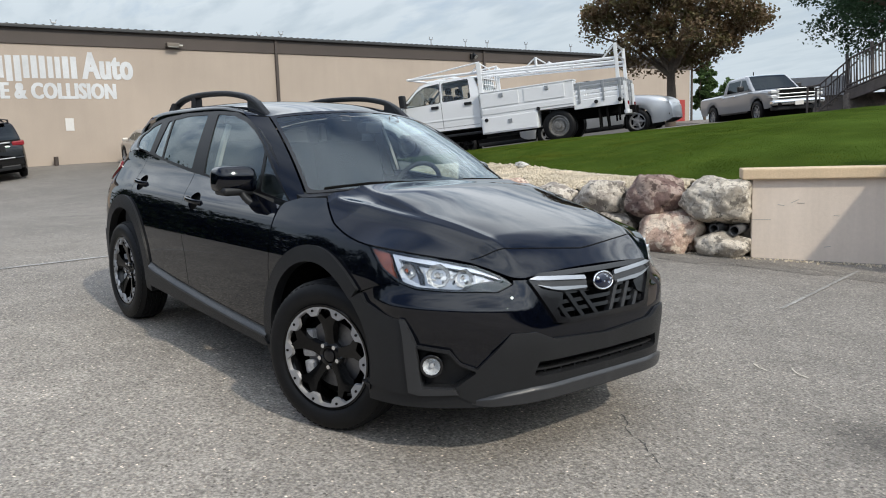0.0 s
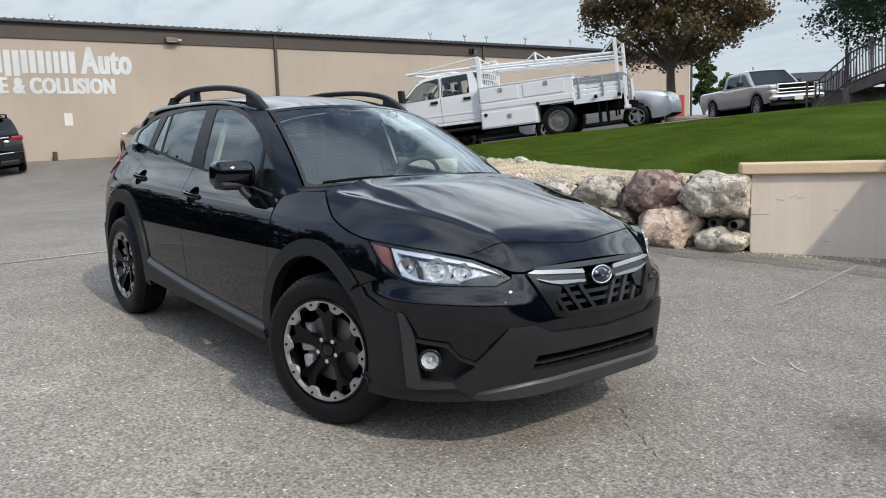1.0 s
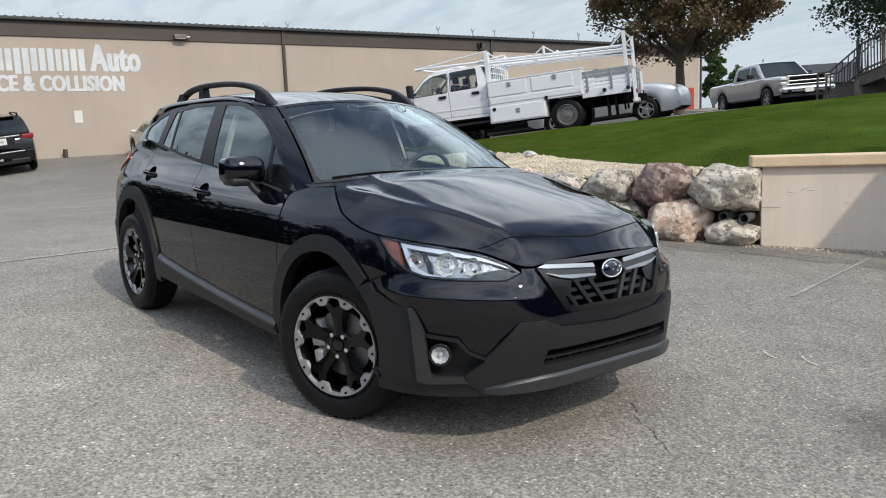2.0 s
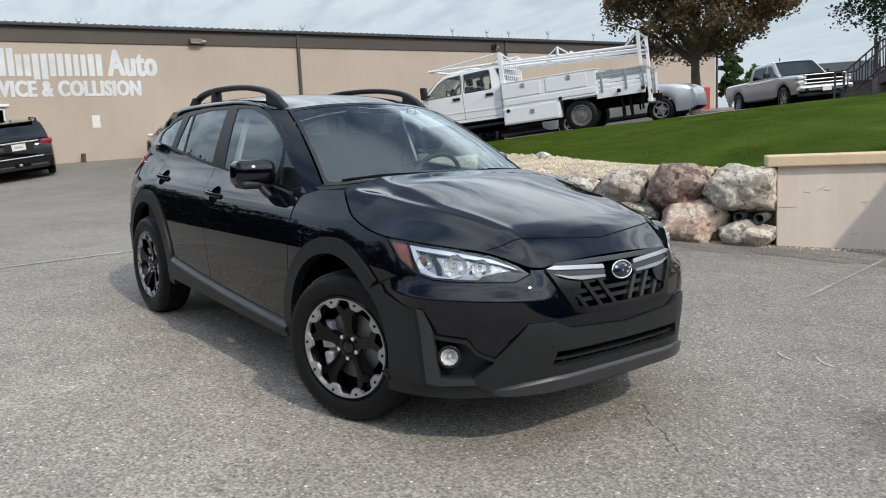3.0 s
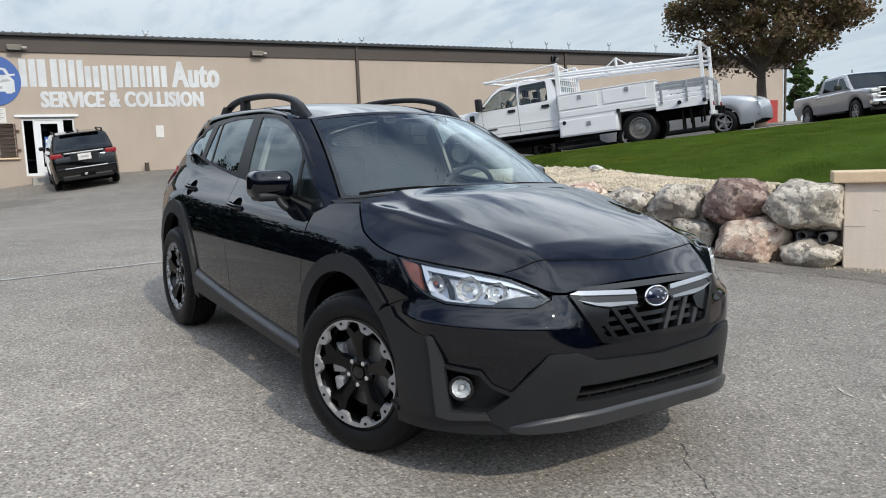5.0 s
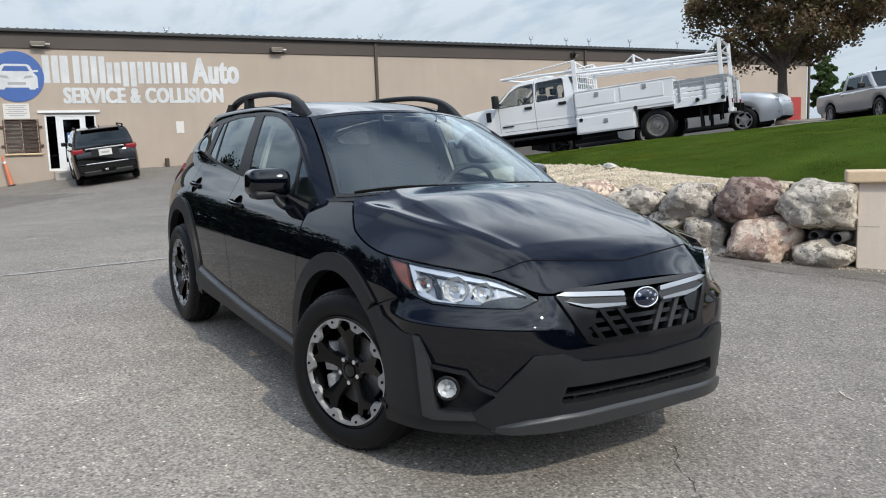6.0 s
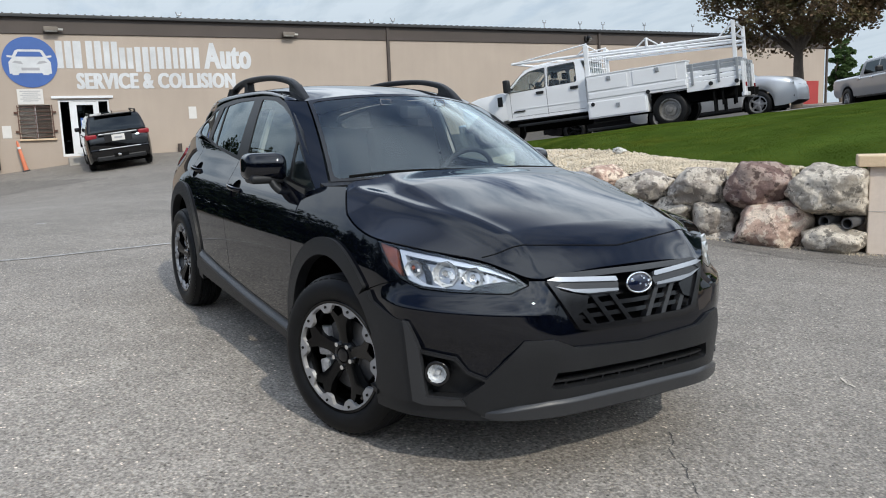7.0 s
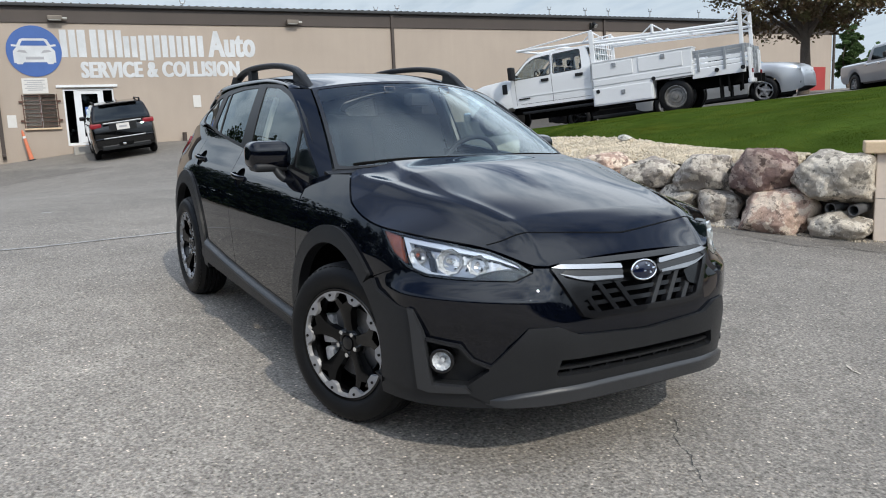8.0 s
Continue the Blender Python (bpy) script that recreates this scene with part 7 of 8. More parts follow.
def lofted_car(name, label, category, m, paint, xr, xf, w, belt, top, roof, glass_x, wheels, wheel_r, rim_r, windows, zb=0.26, tum=0.34, nose_in=0.26, tail_in=0.10, group="parked cars", spokes=5, arch=1.14, corner=0.16, rims=None):
    v = empty(name, m, label=label, category=category, group=group)
    zt, zr = soft(*top), soft(*roof, r=0.06)
    def wide(x):
        return w * (1 - nose_in * max(0.0, (x - xf + 0.75) / 0.75)**2.4 - tail_in * max(0.0, (xr + 0.55 - x) / 0.55)**2.4)
    def base(x):
        z = zb + 0.10 * max(0.0, (x - xf + 0.35) / 0.35)**2 + 0.12 * max(0.0, (xr + 0.35 - x) / 0.35)**2
        for wx in wheels:
            d = wheel_r * arch
            if abs(x - wx) < d:
                z = max(z, wheel_r + math.sqrt(d * d - (x - wx)**2))
        return z
    def body(x):
        W, t, lo = wide(x), float(zt(x)), base(x)
        lo = min(lo, t - 0.12)
        sh = t - min(corner, 0.45 * (t - lo))
        pts = [(W * 0.965, lo), (W * 0.99, lo + 0.3 * (sh - lo)), (W, lo + 0.65 * (sh - lo)), (W * 0.985, sh)]
        pts += [(W * 0.985 - 0.16 * W * (1 - math.cos(radians(a))), sh + (t - sh) * math.sin(radians(a))) for a in (18, 36, 54, 72, 90)]
        return half_section(pts + [(W * 0.4, t + 0.012), (0.0, t + 0.018)])
    xs = np.unique(np.r_[np.linspace(xr, xf, 70), [wx + wheel_r * arch * math.cos(radians(a)) for wx in wheels for a in range(0, 181, 9)], np.linspace(xf - 0.3, xf, 10), np.linspace(xr, xr + 0.3, 8)])
    loft(xs, body, v, dict(body=paint), lambda x, j: "body")
    x0, x1 = roof[0][0], roof[0][-1]
    cw = lambda x: wide(x) - 0.05
    def cab(x):
        t = max(float(zr(x)), belt)
        W = cw(x)
        h = t - belt
        e = min(0.10, 0.5 * h)
        yt = W - tum * (h - e)
        pts = [(W, belt - 0.05), (W - tum * 0.5 * (h - e), belt + 0.5 * (h - e)), (yt, belt + h - e)]
        pts += [(yt - 0.12 * (1 - math.cos(radians(a))), belt + h - e + e * math.sin(radians(a))) for a in (22, 45, 68, 90)]
        return half_section(pts + [(yt * 0.45, t + 0.012), (0.0, t + 0.02)])
    def pick(x, j):
        if 6 <= j <= 9 and x > glass_x[1]:
            return "windshield"
        if 6 <= j <= 9 and x < glass_x[0]:
            return "rear_window"
        return "cab"
    g = V_MAT["glass"]
    loft(np.unique(np.r_[np.linspace(x0, x1, 64), np.linspace(x0, x0 + 0.5, 24)]), cab, v, dict(cab=paint, windshield=g, rear_window=g), pick)
    pane_at = lambda x, z: np.stack([np.asarray(x, float), np.array([cw(float(q)) for q in np.ravel(x)]).reshape(np.shape(x)) - tum * (np.asarray(z, float) - belt), np.asarray(z, float)], -1)
    for sd in (-1, 1):
        for lp in windows:
            patch("window", round_loop(lp, 0.035), pane_at, g, v, sd, off=0.004, thick=0.01, step=0.12)
    for x in wheels:
        for sd in (-1, 1):
            plain_wheel(v, x, sd * (w - 0.11), wheel_r, rim_r, spokes=spokes, rim_mat=rims)
        box("wheel_well", (x, 0, wheel_r + 0.05), (wheel_r * 2.2, w * 2 - 0.20, wheel_r * 1.2), V_MAT["dark"], v, bevel=0)
    return v


def suv(m, paint, label, name="parked_suv", L=(-2.35, 2.35), H=1.70, w=0.95, belt=1.06, rails=True, tail=True, rims=None):
    rb, fb = L
    k = belt / 1.06
    top = ([rb, rb + 0.06, rb + 0.2, 0.9, 1.5, fb - 0.50, fb - 0.20, fb - 0.05, fb], [0.80 * k, 1.0 * k, belt, belt, 1.03 * k, 0.975 * k, 0.91 * k, 0.80 * k, 0.62 * k])
    roof = ([rb + 0.05, rb + 0.16, rb + 0.42, rb + 0.62, -0.5, 0.1, 0.36, 1.12], [belt - 0.02, belt + 0.16, H - 0.09, H - 0.03, H, H - 0.035, H - 0.11, belt - 0.02])
    side = [[(0.72, belt + 0.06), (0.06, belt + 0.04), (0.06, H - 0.15), (0.24, H - 0.19)], [(-0.02, belt + 0.04), (-0.92, belt + 0.06), (-0.92, H - 0.15), (-0.02, H - 0.14)], [(-1.0, belt + 0.06), (rb + 0.52, belt + 0.12), (rb + 0.66, H - 0.19), (-1.0, H - 0.16)]]
    v = lofted_car(name, label, "car", m, paint, rb, fb, w, belt, top, roof, (rb + 0.44, 0.30), (1.38, -1.38), 0.36, 0.235, side, rims=rims)
    for sd in (-1, 1):
        box("headlamp", (fb - 0.27, sd * (w - 0.23), 0.76 * k), (0.38, 0.24, 0.12), V_MAT["lamp"], v, "clear headlamp", bevel=0.05, m=Matrix.Translation((fb - 0.3, sd * (w - 0.25), 0.8 * k)) @ Matrix.Rotation(radians(-24 * sd), 4, "Z") @ Matrix.Translation((0.3 - fb, -sd * (w - 0.25), -0.8 * k)))
        box("fog_bezel", (fb - 0.16, sd * (w - 0.30), 0.48), (0.20, 0.22, 0.09), V_MAT["plastic"], v, bevel=0.03)
        if rails:
            tube("roof_rail", (rb + 0.6, sd * (w - 0.30), H + 0.035), (0.0, sd * (w - 0.30), H + 0.03), 0.022, V_MAT["plastic"], v, seg=8)
        for x in (rb + 0.65, -0.1) if rails else ():
            tube("rail_foot", (x, sd * (w - 0.30), H - 0.06), (x, sd * (w - 0.30), H + 0.03), 0.03, V_MAT["plastic"], v, seg=8)
        box("mirror", (0.74, sd * (w + 0.05), belt + 0.06), (0.12, 0.22, 0.14), paint, v, bevel=0.045)
        box("sill_trim", (0, sd * (w - 0.02), 0.30), (1.9, 0.05, 0.10), V_MAT["plastic"], v, bevel=0.02)
        for x in (0.12, -0.82):
            box("handle", (x, sd * (w + 0.0), belt - 0.12), (0.20, 0.04, 0.035), paint, v, bevel=0.012)
    box("grille", (fb - 0.06, 0, 0.66 * k), (0.10, 0.80, 0.14), V_MAT["plastic"], v, bevel=0.03)
    if tail:
        for sd in (-1, 1):
            box("tail_lamp", (rb + 0.14, sd * (w - 0.20), 0.97 * k), (0.22, 0.36, 0.16), V_MAT["tail"], v, "red wrap-round tail lamp", bevel=0.05)
            tube("exhaust", (rb + 0.1, sd * 0.52, 0.40), (rb - 0.05, sd * 0.52, 0.40), 0.045, V_MAT["chrome"], v, seg=14)
            box("reflector", (rb + 0.06, sd * (w - 0.24), 0.50), (0.10, 0.22, 0.05), V_MAT["red"], v, bevel=0.015)
        box("bumper", (rb + 0.04, 0, 0.60), (0.20, w * 1.80, 0.30), paint, v, "glossy rear bumper", bevel=0.07, seg=4)
        box("diffuser", (rb + 0.03, 0, 0.42), (0.20, w * 1.5, 0.16), V_MAT["plastic"], v, bevel=0.04)
        box("plate_recess", (rb + 0.012, 0, 0.89 * k), (0.03, 0.86, 0.26), V_MAT["plastic"], v, bevel=0.01)
        box("number_plate", (rb - 0.012, 0, 0.89 * k), (0.03, 0.40, 0.20), V_MAT["plate"], v, "pale number plate", bevel=0.004)
        box("tow_cover", (rb - 0.06, 0, 0.50), (0.05, 0.46, 0.12), V_MAT["dark"], v, bevel=0.02)
        box("hitch", (rb - 0.10, 0.06, 0.50), (0.06, 0.10, 0.07), V_MAT["chrome"], v, bevel=0.01)
        box("plate_bar", (rb - 0.029, 0, 0.89 * k), (0.006, 0.24, 0.06), M["grey_ink"], v, bevel=0)
        box("chrome_bar", (rb + 0.01, 0, 1.01 * k), (0.06, 1.20, 0.045), C["satin"], v, "chrome strip", bevel=0.012)
        box("chrome_bar", (rb - 0.055, 0, 0.72), (0.04, 1.30, 0.035), C["satin"], v, "chrome strip", bevel=0.012)
        box("spoiler", (rb + 0.46, 0, H - 0.04), (0.24, w * 1.16, 0.035), paint, v, bevel=0.015)
    box("roof_fin", (rb + 0.75, 0, H + 0.04), (0.16, 0.03, 0.07), paint, v, bevel=0.012)
    return v


suv(stand(-26.15, 0.42, 180.0), V_MAT["black"], "black three-row SUV parked facing the building", L=(-2.45, 2.45), H=1.84, w=1.02, belt=1.26)
suv(stand(-26.1, 6.05, 180) @ Matrix.Diagonal((1, 1, 0.93, 1)), V_MAT["tan"], "champagne sedan parked in front of the building", name="parked_car", H=1.48, w=0.91, belt=0.98, rails=False)
suv(stand(-12.78, 15.90, 27), V_MAT["silver"], "silver SUV parked behind the work truck on the driveway", H=1.72, belt=1.15, tail=False)
suv(stand(-16.4, 15.2, 48), V_MAT["black"], "black wagon parked beyond the driveway", H=1.50, belt=1.0, rails=False, rims=C["alloy_black"])


def pickup():
    m = stand(-13.95, 25.79, 331)
    top = ([-2.95, -2.90, -0.95, -0.9, 1.30, 2.30, 2.62, 2.80, 2.86], [1.20, 1.23, 1.25, 1.20, 1.22, 1.18, 1.13, 1.04, 0.90])
    roof = ([-0.84, -0.80, -0.66, 0.58, 0.84, 1.52], [1.20, 1.62, 1.79, 1.83, 1.77, 1.20])
    side = [[(1.26, 1.27), (0.52, 1.25), (0.52, 1.68), (0.80, 1.66)], [(0.42, 1.25), (-0.56, 1.25), (-0.54, 1.66), (0.42, 1.68)]]
    v = lofted_car("parked_pickup", "pale silver crew cab pickup parked at the top of the driveway", "pickup truck", m, V_MAT["pickup"], -2.95, 2.86, 1.0, 1.20, top, roof, (-0.77, 0.70), (1.85, -1.80), 0.41, 0.25, side, zb=0.50, tum=0.26, nose_in=0.10, tail_in=0.02, arch=1.24, spokes=6, corner=0.10)
    box("bed", (-1.84, 0, 1.20), (1.94, 1.66, 0.14), V_MAT["dark"], v, bevel=0)
    gr = box("grille", (2.80, 0, 0.98), (0.16, 1.36, 0.40), V_MAT["dark"], v, "dark grille with chrome bars", bevel=0.03)
    for z, h in ((0.84, 0.035), (0.96, 0.045), (1.13, 0.04)):
        box("chrome_bar", (2.87, 0, z), (0.08, 1.50, h), C["satin"], gr, bevel=0.015)
    bp = box("bumper", (2.88, 0, 0.66), (0.26, 1.96, 0.18), V_MAT["chrome"], v, "chrome bumper", bevel=0.07, seg=3)
    box("number_plate", (3.02, 0, 0.62), (0.02, 0.32, 0.15), V_MAT["plate"], v, bevel=0.004)
    box("air_dam", (2.78, 0, 0.47), (0.20, 1.84, 0.14), V_MAT["plastic"], v, bevel=0.03)
    for sd in (-1, 1):
        for z in (0.90, 1.06):
            box("headlamp", (2.76, sd * 0.80, z), (0.24, 0.34, 0.11), V_MAT["lamp"], v, bevel=0.03)
        tube("fog_lamp", (2.98, sd * 0.72, 0.60), (3.02, sd * 0.72, 0.60), 0.07, V_MAT["dark"], bp, seg=14)
        box("mirror", (0.98, sd * 1.14, 1.34), (0.14, 0.24, 0.20), V_MAT["plastic"], v, bevel=0.05)
        box("sill_step", (0.1, sd * 0.96, 0.46), (2.2, 0.12, 0.07), V_MAT["plastic"], v, bevel=0.02)
        for x in (0.14, -0.80):
            box("handle", (x, sd * 1.0, 1.10), (0.20, 0.05, 0.05), V_MAT["chrome"], v, bevel=0.012)
    tube("roof_aerial", (-0.2, 0, 1.88), (-0.2, 0, 2.02), 0.02, V_MAT["dark"], v, seg=6)
    return v


pickup()


def work_truck():
    """White crew cab with steel tool boxes, stake bed and ladder rack."""
    S = 1.1
    yaw, pit, rol = radians(216), 0.09, -0.02
    rz = Matrix.Rotation(yaw, 4, "Z") @ Matrix.Rotation(pit, 4, "Y") @ Matrix.Rotation(rol, 4, "X")
    v = empty("work_truck", Matrix.Translation((-11.04, 12.77, 1.163)) @ rz, label="white crew cab work truck with tool boxes and ladder rack", category="truck")
    W = V_MAT["white"]
    g = V_MAT["clear"]
    # cab shell with open windows
    zr, zbelt, hw = 2.05, 1.44, 0.98
    cabw = lambda z: hw - 0.02 - 0.20 * max(0.0, z - zbelt)
    def cab_side(x, z):
        x, z = np.asarray(x, float), np.asarray(z, float)
        return np.stack([x, hw - 0.02 * np.clip((1.2 - z) / 0.5, 0, 1) - 0.20 * np.clip(z - zbelt, 0, 2), z], -1)
    rear_w = round_loop([(2.30, 1.46), (3.06, 1.445), (3.06, 1.93), (2.34, 1.95)], 0.06)
    front_w = round_loop([(3.16, 1.44), (4.19, 1.425), (3.80, 1.79), (3.58, 1.90), (3.16, 1.935)], 0.05)
    for sd in (-1, 1):
        side_panel = [(2.06, 0.66), (4.28, 0.68), (4.28, 1.40), (4.24, 1.455), (3.80, 1.87), (3.62, 1.965), (3.2, 2.01), (2.35, 2.02), (2.16, 1.98), (2.06, 1.7)]
        body = patch("cab_side", side_panel, cab_side, W, v, sd, thick=0.03, step=0.08, holes=[rear_w, front_w], label="white double door cab side")
        for w in (rear_w, front_w):
            pn = patch("window", w, cab_side, g, body, sd, off=-0.01, thick=0, step=0.15)
            pn.visible_shadow = False
            big = [((x - np.mean([q[0] for q in w])) * 1.05 + np.mean([q[0] for q in w]), (z - np.mean([q[1] for q in w])) * 1.06 + np.mean([q[1] for q in w])) for x, z in w]
            patch("window_seal", big, cab_side, V_MAT["plastic"], body, sd, off=0.003, thick=0.01, step=0.1, holes=[w])
        for lp in ([(3.115, 0.72), (3.125, 0.72), (3.125, 1.98), (3.115, 1.98)], [(2.10, 0.74), (4.04, 0.76), (4.04, 0.768), (2.10, 0.748)], [(4.15, 0.74), (4.158, 0.74), (4.158, 1.42), (4.15, 1.42)]):
            patch("door_gap", lp, cab_side, C["dark"], body, sd, off=0.002, thick=0, step=0.1)
        patch("body_crease", [(2.10, 0.93), (4.02, 0.95), (4.02, 0.97), (2.10, 0.95)], cab_side, W, body, sd, off=0.012, thick=0.02, step=0.1)
        for x in (2.36, 3.30):
            box("handle", (x, sd * (hw + 0.015), 1.315), (0.21, 0.05, 0.075), V_MAT["plastic"], v, "black door handle", bevel=0.015)
        box("mirror", (4.13, sd * 1.20, 1.58), (0.14, 0.24, 0.34), V_MAT["plastic"], v, "tall black mirror", bevel=0.04)
        tube("mirror_arm", (4.08, sd * 0.96, 1.50), (4.11, sd * 1.12, 1.53), 0.03, V_MAT["plastic"], v, seg=8)
        box("running_board", (3.0, sd * 0.94, 0.52), (2.0, 0.18, 0.07), V_MAT["plastic"], v, bevel=0.02)
    roofp = lambda x, y: np.stack([np.asarray(x, float), np.asarray(y, float), 2.055 - 0.05 * (np.asarray(y) / 0.86)**4 - 0.07 * np.clip((np.asarray(x) - 3.35) / 0.43, 0, 1)**2 - 0.04 * np.clip((2.3 - np.asarray(x)) / 0.25, 0, 1)**2], -1)
    patch("roof", [(2.06, -0.87), (3.78, -0.87), (3.78, 0.87), (2.06, 0.87)], roofp, W, v, step=0.08, thick=0.03)
    pane(v, [(4.42, -0.86, 1.42), (4.42, 0.86, 1.42), (3.74, 0.78, 1.97), (3.74, -0.78, 1.97)], g)
    box("cab_back", (2.08, 0, 1.15), (0.05, 1.9, 0.98), W, v, bevel=0.02)
    pane(v, [(2.06, 0.7, 1.5), (2.06, -0.7, 1.5), (2.06, -0.66, 1.9), (2.06, 0.66, 1.9)], g, "rear_window")
    box("cab_floor", (3.1, 0, 0.68), (2.0, 1.85, 0.08), V_MAT["plastic"], v, bevel=0)
    for x in (2.55, 3.25):
        for y in (-0.45, 0.45):
            st = new("cab_seat")
            st.parent = v
            st.location = (x, y, 0.9)
            box("cushion", (0.1, 0, 0.1), (0.5, 0.5, 0.2), C["seat"], st, bevel=0.05)
            box("backrest", (-0.18, 0, 0.42), (0.16, 0.5, 0.62), C["seat"], st, bevel=0.06)
            box("headrest", (-0.2, 0, 0.84), (0.12, 0.28, 0.18), C["seat"], st, bevel=0.04)
    box("dashboard", (4.10, 0, 1.26), (0.4, 1.7, 0.3), C["dash"], v, bevel=0.06)
    sw = [(3.68 + 0.05 * math.sin(t), 0.45 + 0.2 * math.cos(t), 1.42 + 0.19 * math.sin(t)) for t in np.linspace(0, 2 * math.pi, 25)[:-1]]
    sweep("steering_wheel", sw, rounded_rect(0.03, 0.03, 0.012), C["dash"], v, close=True, up=(1, 0, -0.3))
    # hood and nose
    bm = bmesh.new()
    prof = [(4.27, 0.70), (4.27, 1.42), (4.42, 1.455), (5.1, 1.40), (5.45, 1.31), (5.58, 1.10), (5.58, 0.62), (5.40, 0.62)] + [(4.95 + 0.52 * math.cos(radians(a)), 0.42 + 0.52 * math.sin(radians(a))) for a in np.linspace(22, 158, 12)] + [(4.42, 0.70)]
    nose = extrude_poly("hood", prof[::-1], 1.94, W, v, m=side_frame(1.94), bevel=0.05, smooth=True)
    box("grille", (5.60, 0, 0.98), (0.10, 1.3, 0.42), V_MAT["chrome"], v, bevel=0.03)
    box("bumper", (5.68, 0, 0.62), (0.24, 1.96, 0.26), V_MAT["chrome"], v, bevel=0.05)
    for sd in (-1, 1):
        box("headlamp", (5.50, sd * 0.82, 1.02), (0.24, 0.28, 0.34), V_MAT["lamp"], v, bevel=0.04)
        box("fender_vent", (4.46, sd * 0.975, 1.22), (0.14, 0.03, 0.26), V_MAT["plastic"], v, "black fender vent", bevel=0.02)
        bar_n = box("badge_bar", (3.92, sd * 0.985, 0.90), (0.32, 0.012, 0.035), V_MAT["plastic"], v, bevel=0)
        plain_wheel(v, 4.95, sd * 0.86, 0.42, 0.27, 0.24, V_MAT["wheel_steel"], 0)
        for k, yy in enumerate((0.90, 0.62)):
            plain_wheel(v, 0.0, sd * yy, 0.42, 0.27, 0.24, V_MAT["wheel_steel"], 0)
    # chassis
    for sd in (-1, 1):
        box("chassis_rail", (1.6, sd * 0.42, 0.62), (7.0, 0.09, 0.2), V_MAT["dark"], v, bevel=0.01)
    tube("axle", (0, -0.8, 0.42), (0, 0.8, 0.42), 0.09, V_MAT["dark"], v)
    box("fuel_tank", (1.2, 0, 0.58), (1.4, 0.9, 0.34), V_MAT["dark"], v, bevel=0.05)
    box("underbody", (-0.7, 0, 0.70), (1.9, 1.3, 0.30), V_MAT["dark"], v, bevel=0.02)
    box("crossmember", (1.3, 0, 0.62), (3.2, 1.3, 0.34), V_MAT["dark"], v, bevel=0.04)
    box("transmission", (3.2, 0, 0.48), (1.8, 0.6, 0.30), V_MAT["dark"], v, bevel=0.05)
    # tool boxes
    zt, zm, zl = 1.51, 1.10, 0.87
    for sd in (-1, 1):
        y = sd * 0.90
        tb = box("tool_box", (0.75, y, (zt + zl) / 2), (2.46, 0.44, zt - zl), W, v, "white steel side tool box", bevel=0.015)
        box("lower_box", (1.25, y, 0.66), (1.52, 0.44, 0.44), W, v, "white lower tool box", bevel=0.015)
        for c, s in (((1.46, 1.30), (1.02, 0.34)), ((0.28, 1.30), (1.06, 0.34))):
            d = box("box_door", (c[0], y + sd * 0.225, c[1]), (s[0], 0.025, s[1]), W, v, bevel=0.008)
        d = box("box_door", (1.25, y + sd * 0.225, 0.665), (1.44, 0.025, 0.38), W, v, bevel=0.008)
        box("box_door", (0.75, y + sd * 0.225, 1.01), (2.40, 0.022, 0.14), W, v, bevel=0.008)
        for x, z in ((1.40, 1.40), (0.20, 1.42), (1.22, 0.72)):
            lt = box("latch", (x, y + sd * 0.25, z), (0.10, 0.03, 0.10), M["galv"], v, "steel paddle latch", bevel=0.008)
        box("latch", (0.82, y + sd * 0.12, zt + 0.01), (0.12, 0.06, 0.07), M["galv"], v, bevel=0.008)
        for x, z in ((1.86, 0.80), (0.46, 0.92), (-1.02, 0.90), (-1.60, 0.88)):
            tube("marker_lamp", (x, y + sd * 0.21, z), (x, y + sd * 0.25, z), 0.05, V_MAT["plastic"], v, seg=14)
        box("box_lid", (0.75, y, zt + 0.012), (2.50, 0.47, 0.03), W, v, bevel=0.008)
        # stake sides at the rear
        box("bed_skirt", (-1.05, sd * 1.04, 0.88), (1.20, 0.06, 0.22), W, v, bevel=0.01)
        for z in (1.05, 1.17, 1.29, 1.38):
            box("stake_board", (-1.08, sd * 1.05, z), (1.24, 0.04, 0.085), M["galv"] if z > 1.2 else W, v, "pale side board", bevel=0.008)
        for x in (-0.60, -1.20, -1.62):
            box("stake_post", (x, sd * 1.08, 1.17), (0.06, 0.04, 0.50), M["galv"], v, bevel=0.008)
        # ladder rack
        r = 0.035
        rail = [(4.05, sd * 0.80, 2.17), (2.0, sd * 0.88, 2.09), (-1.60, sd * 0.88, 1.92)]
        tube("rack_rail", rail[0], rail[2], r, W, v, "white steel rack rail")
        tube("rack_rail", (4.05, sd * 0.80, 2.24 - 0.07), (1.95, sd * 0.90, 2.34), 0.02, W, v)
        tube("rack_rail", (2.0, sd * 0.92, 2.02), (-1.55, sd * 0.92, 1.83), 0.03, W, v)
        box("rack_post", (-1.58, sd * 0.92, 1.75), (0.09, 0.07, 1.06), W, v, bevel=0.012)
        box("rack_post", (1.98, sd * 0.92, 1.90), (0.12, 0.07, 0.82), W, v, bevel=0.012)
        for x, h in ((1.95, 2.30), (0.45, 2.30)):
            zz = 2.09 - (2.0 - x) * 0.047
            tube("rack_brace", (x, sd * 0.88, zz), (x, sd * 0.88, zz + 0.22), 0.035, W, v)
            tube("rack_brace", (x, sd * 0.88, zz + 0.21), (x - 0.26, sd * 0.88, zz + 0.02), 0.017, W, v)
            tube("rack_brace", (x, sd * 0.88, zz + 0.21), (x + 0.26, sd * 0.88, zz + 0.02), 0.017, W, v)
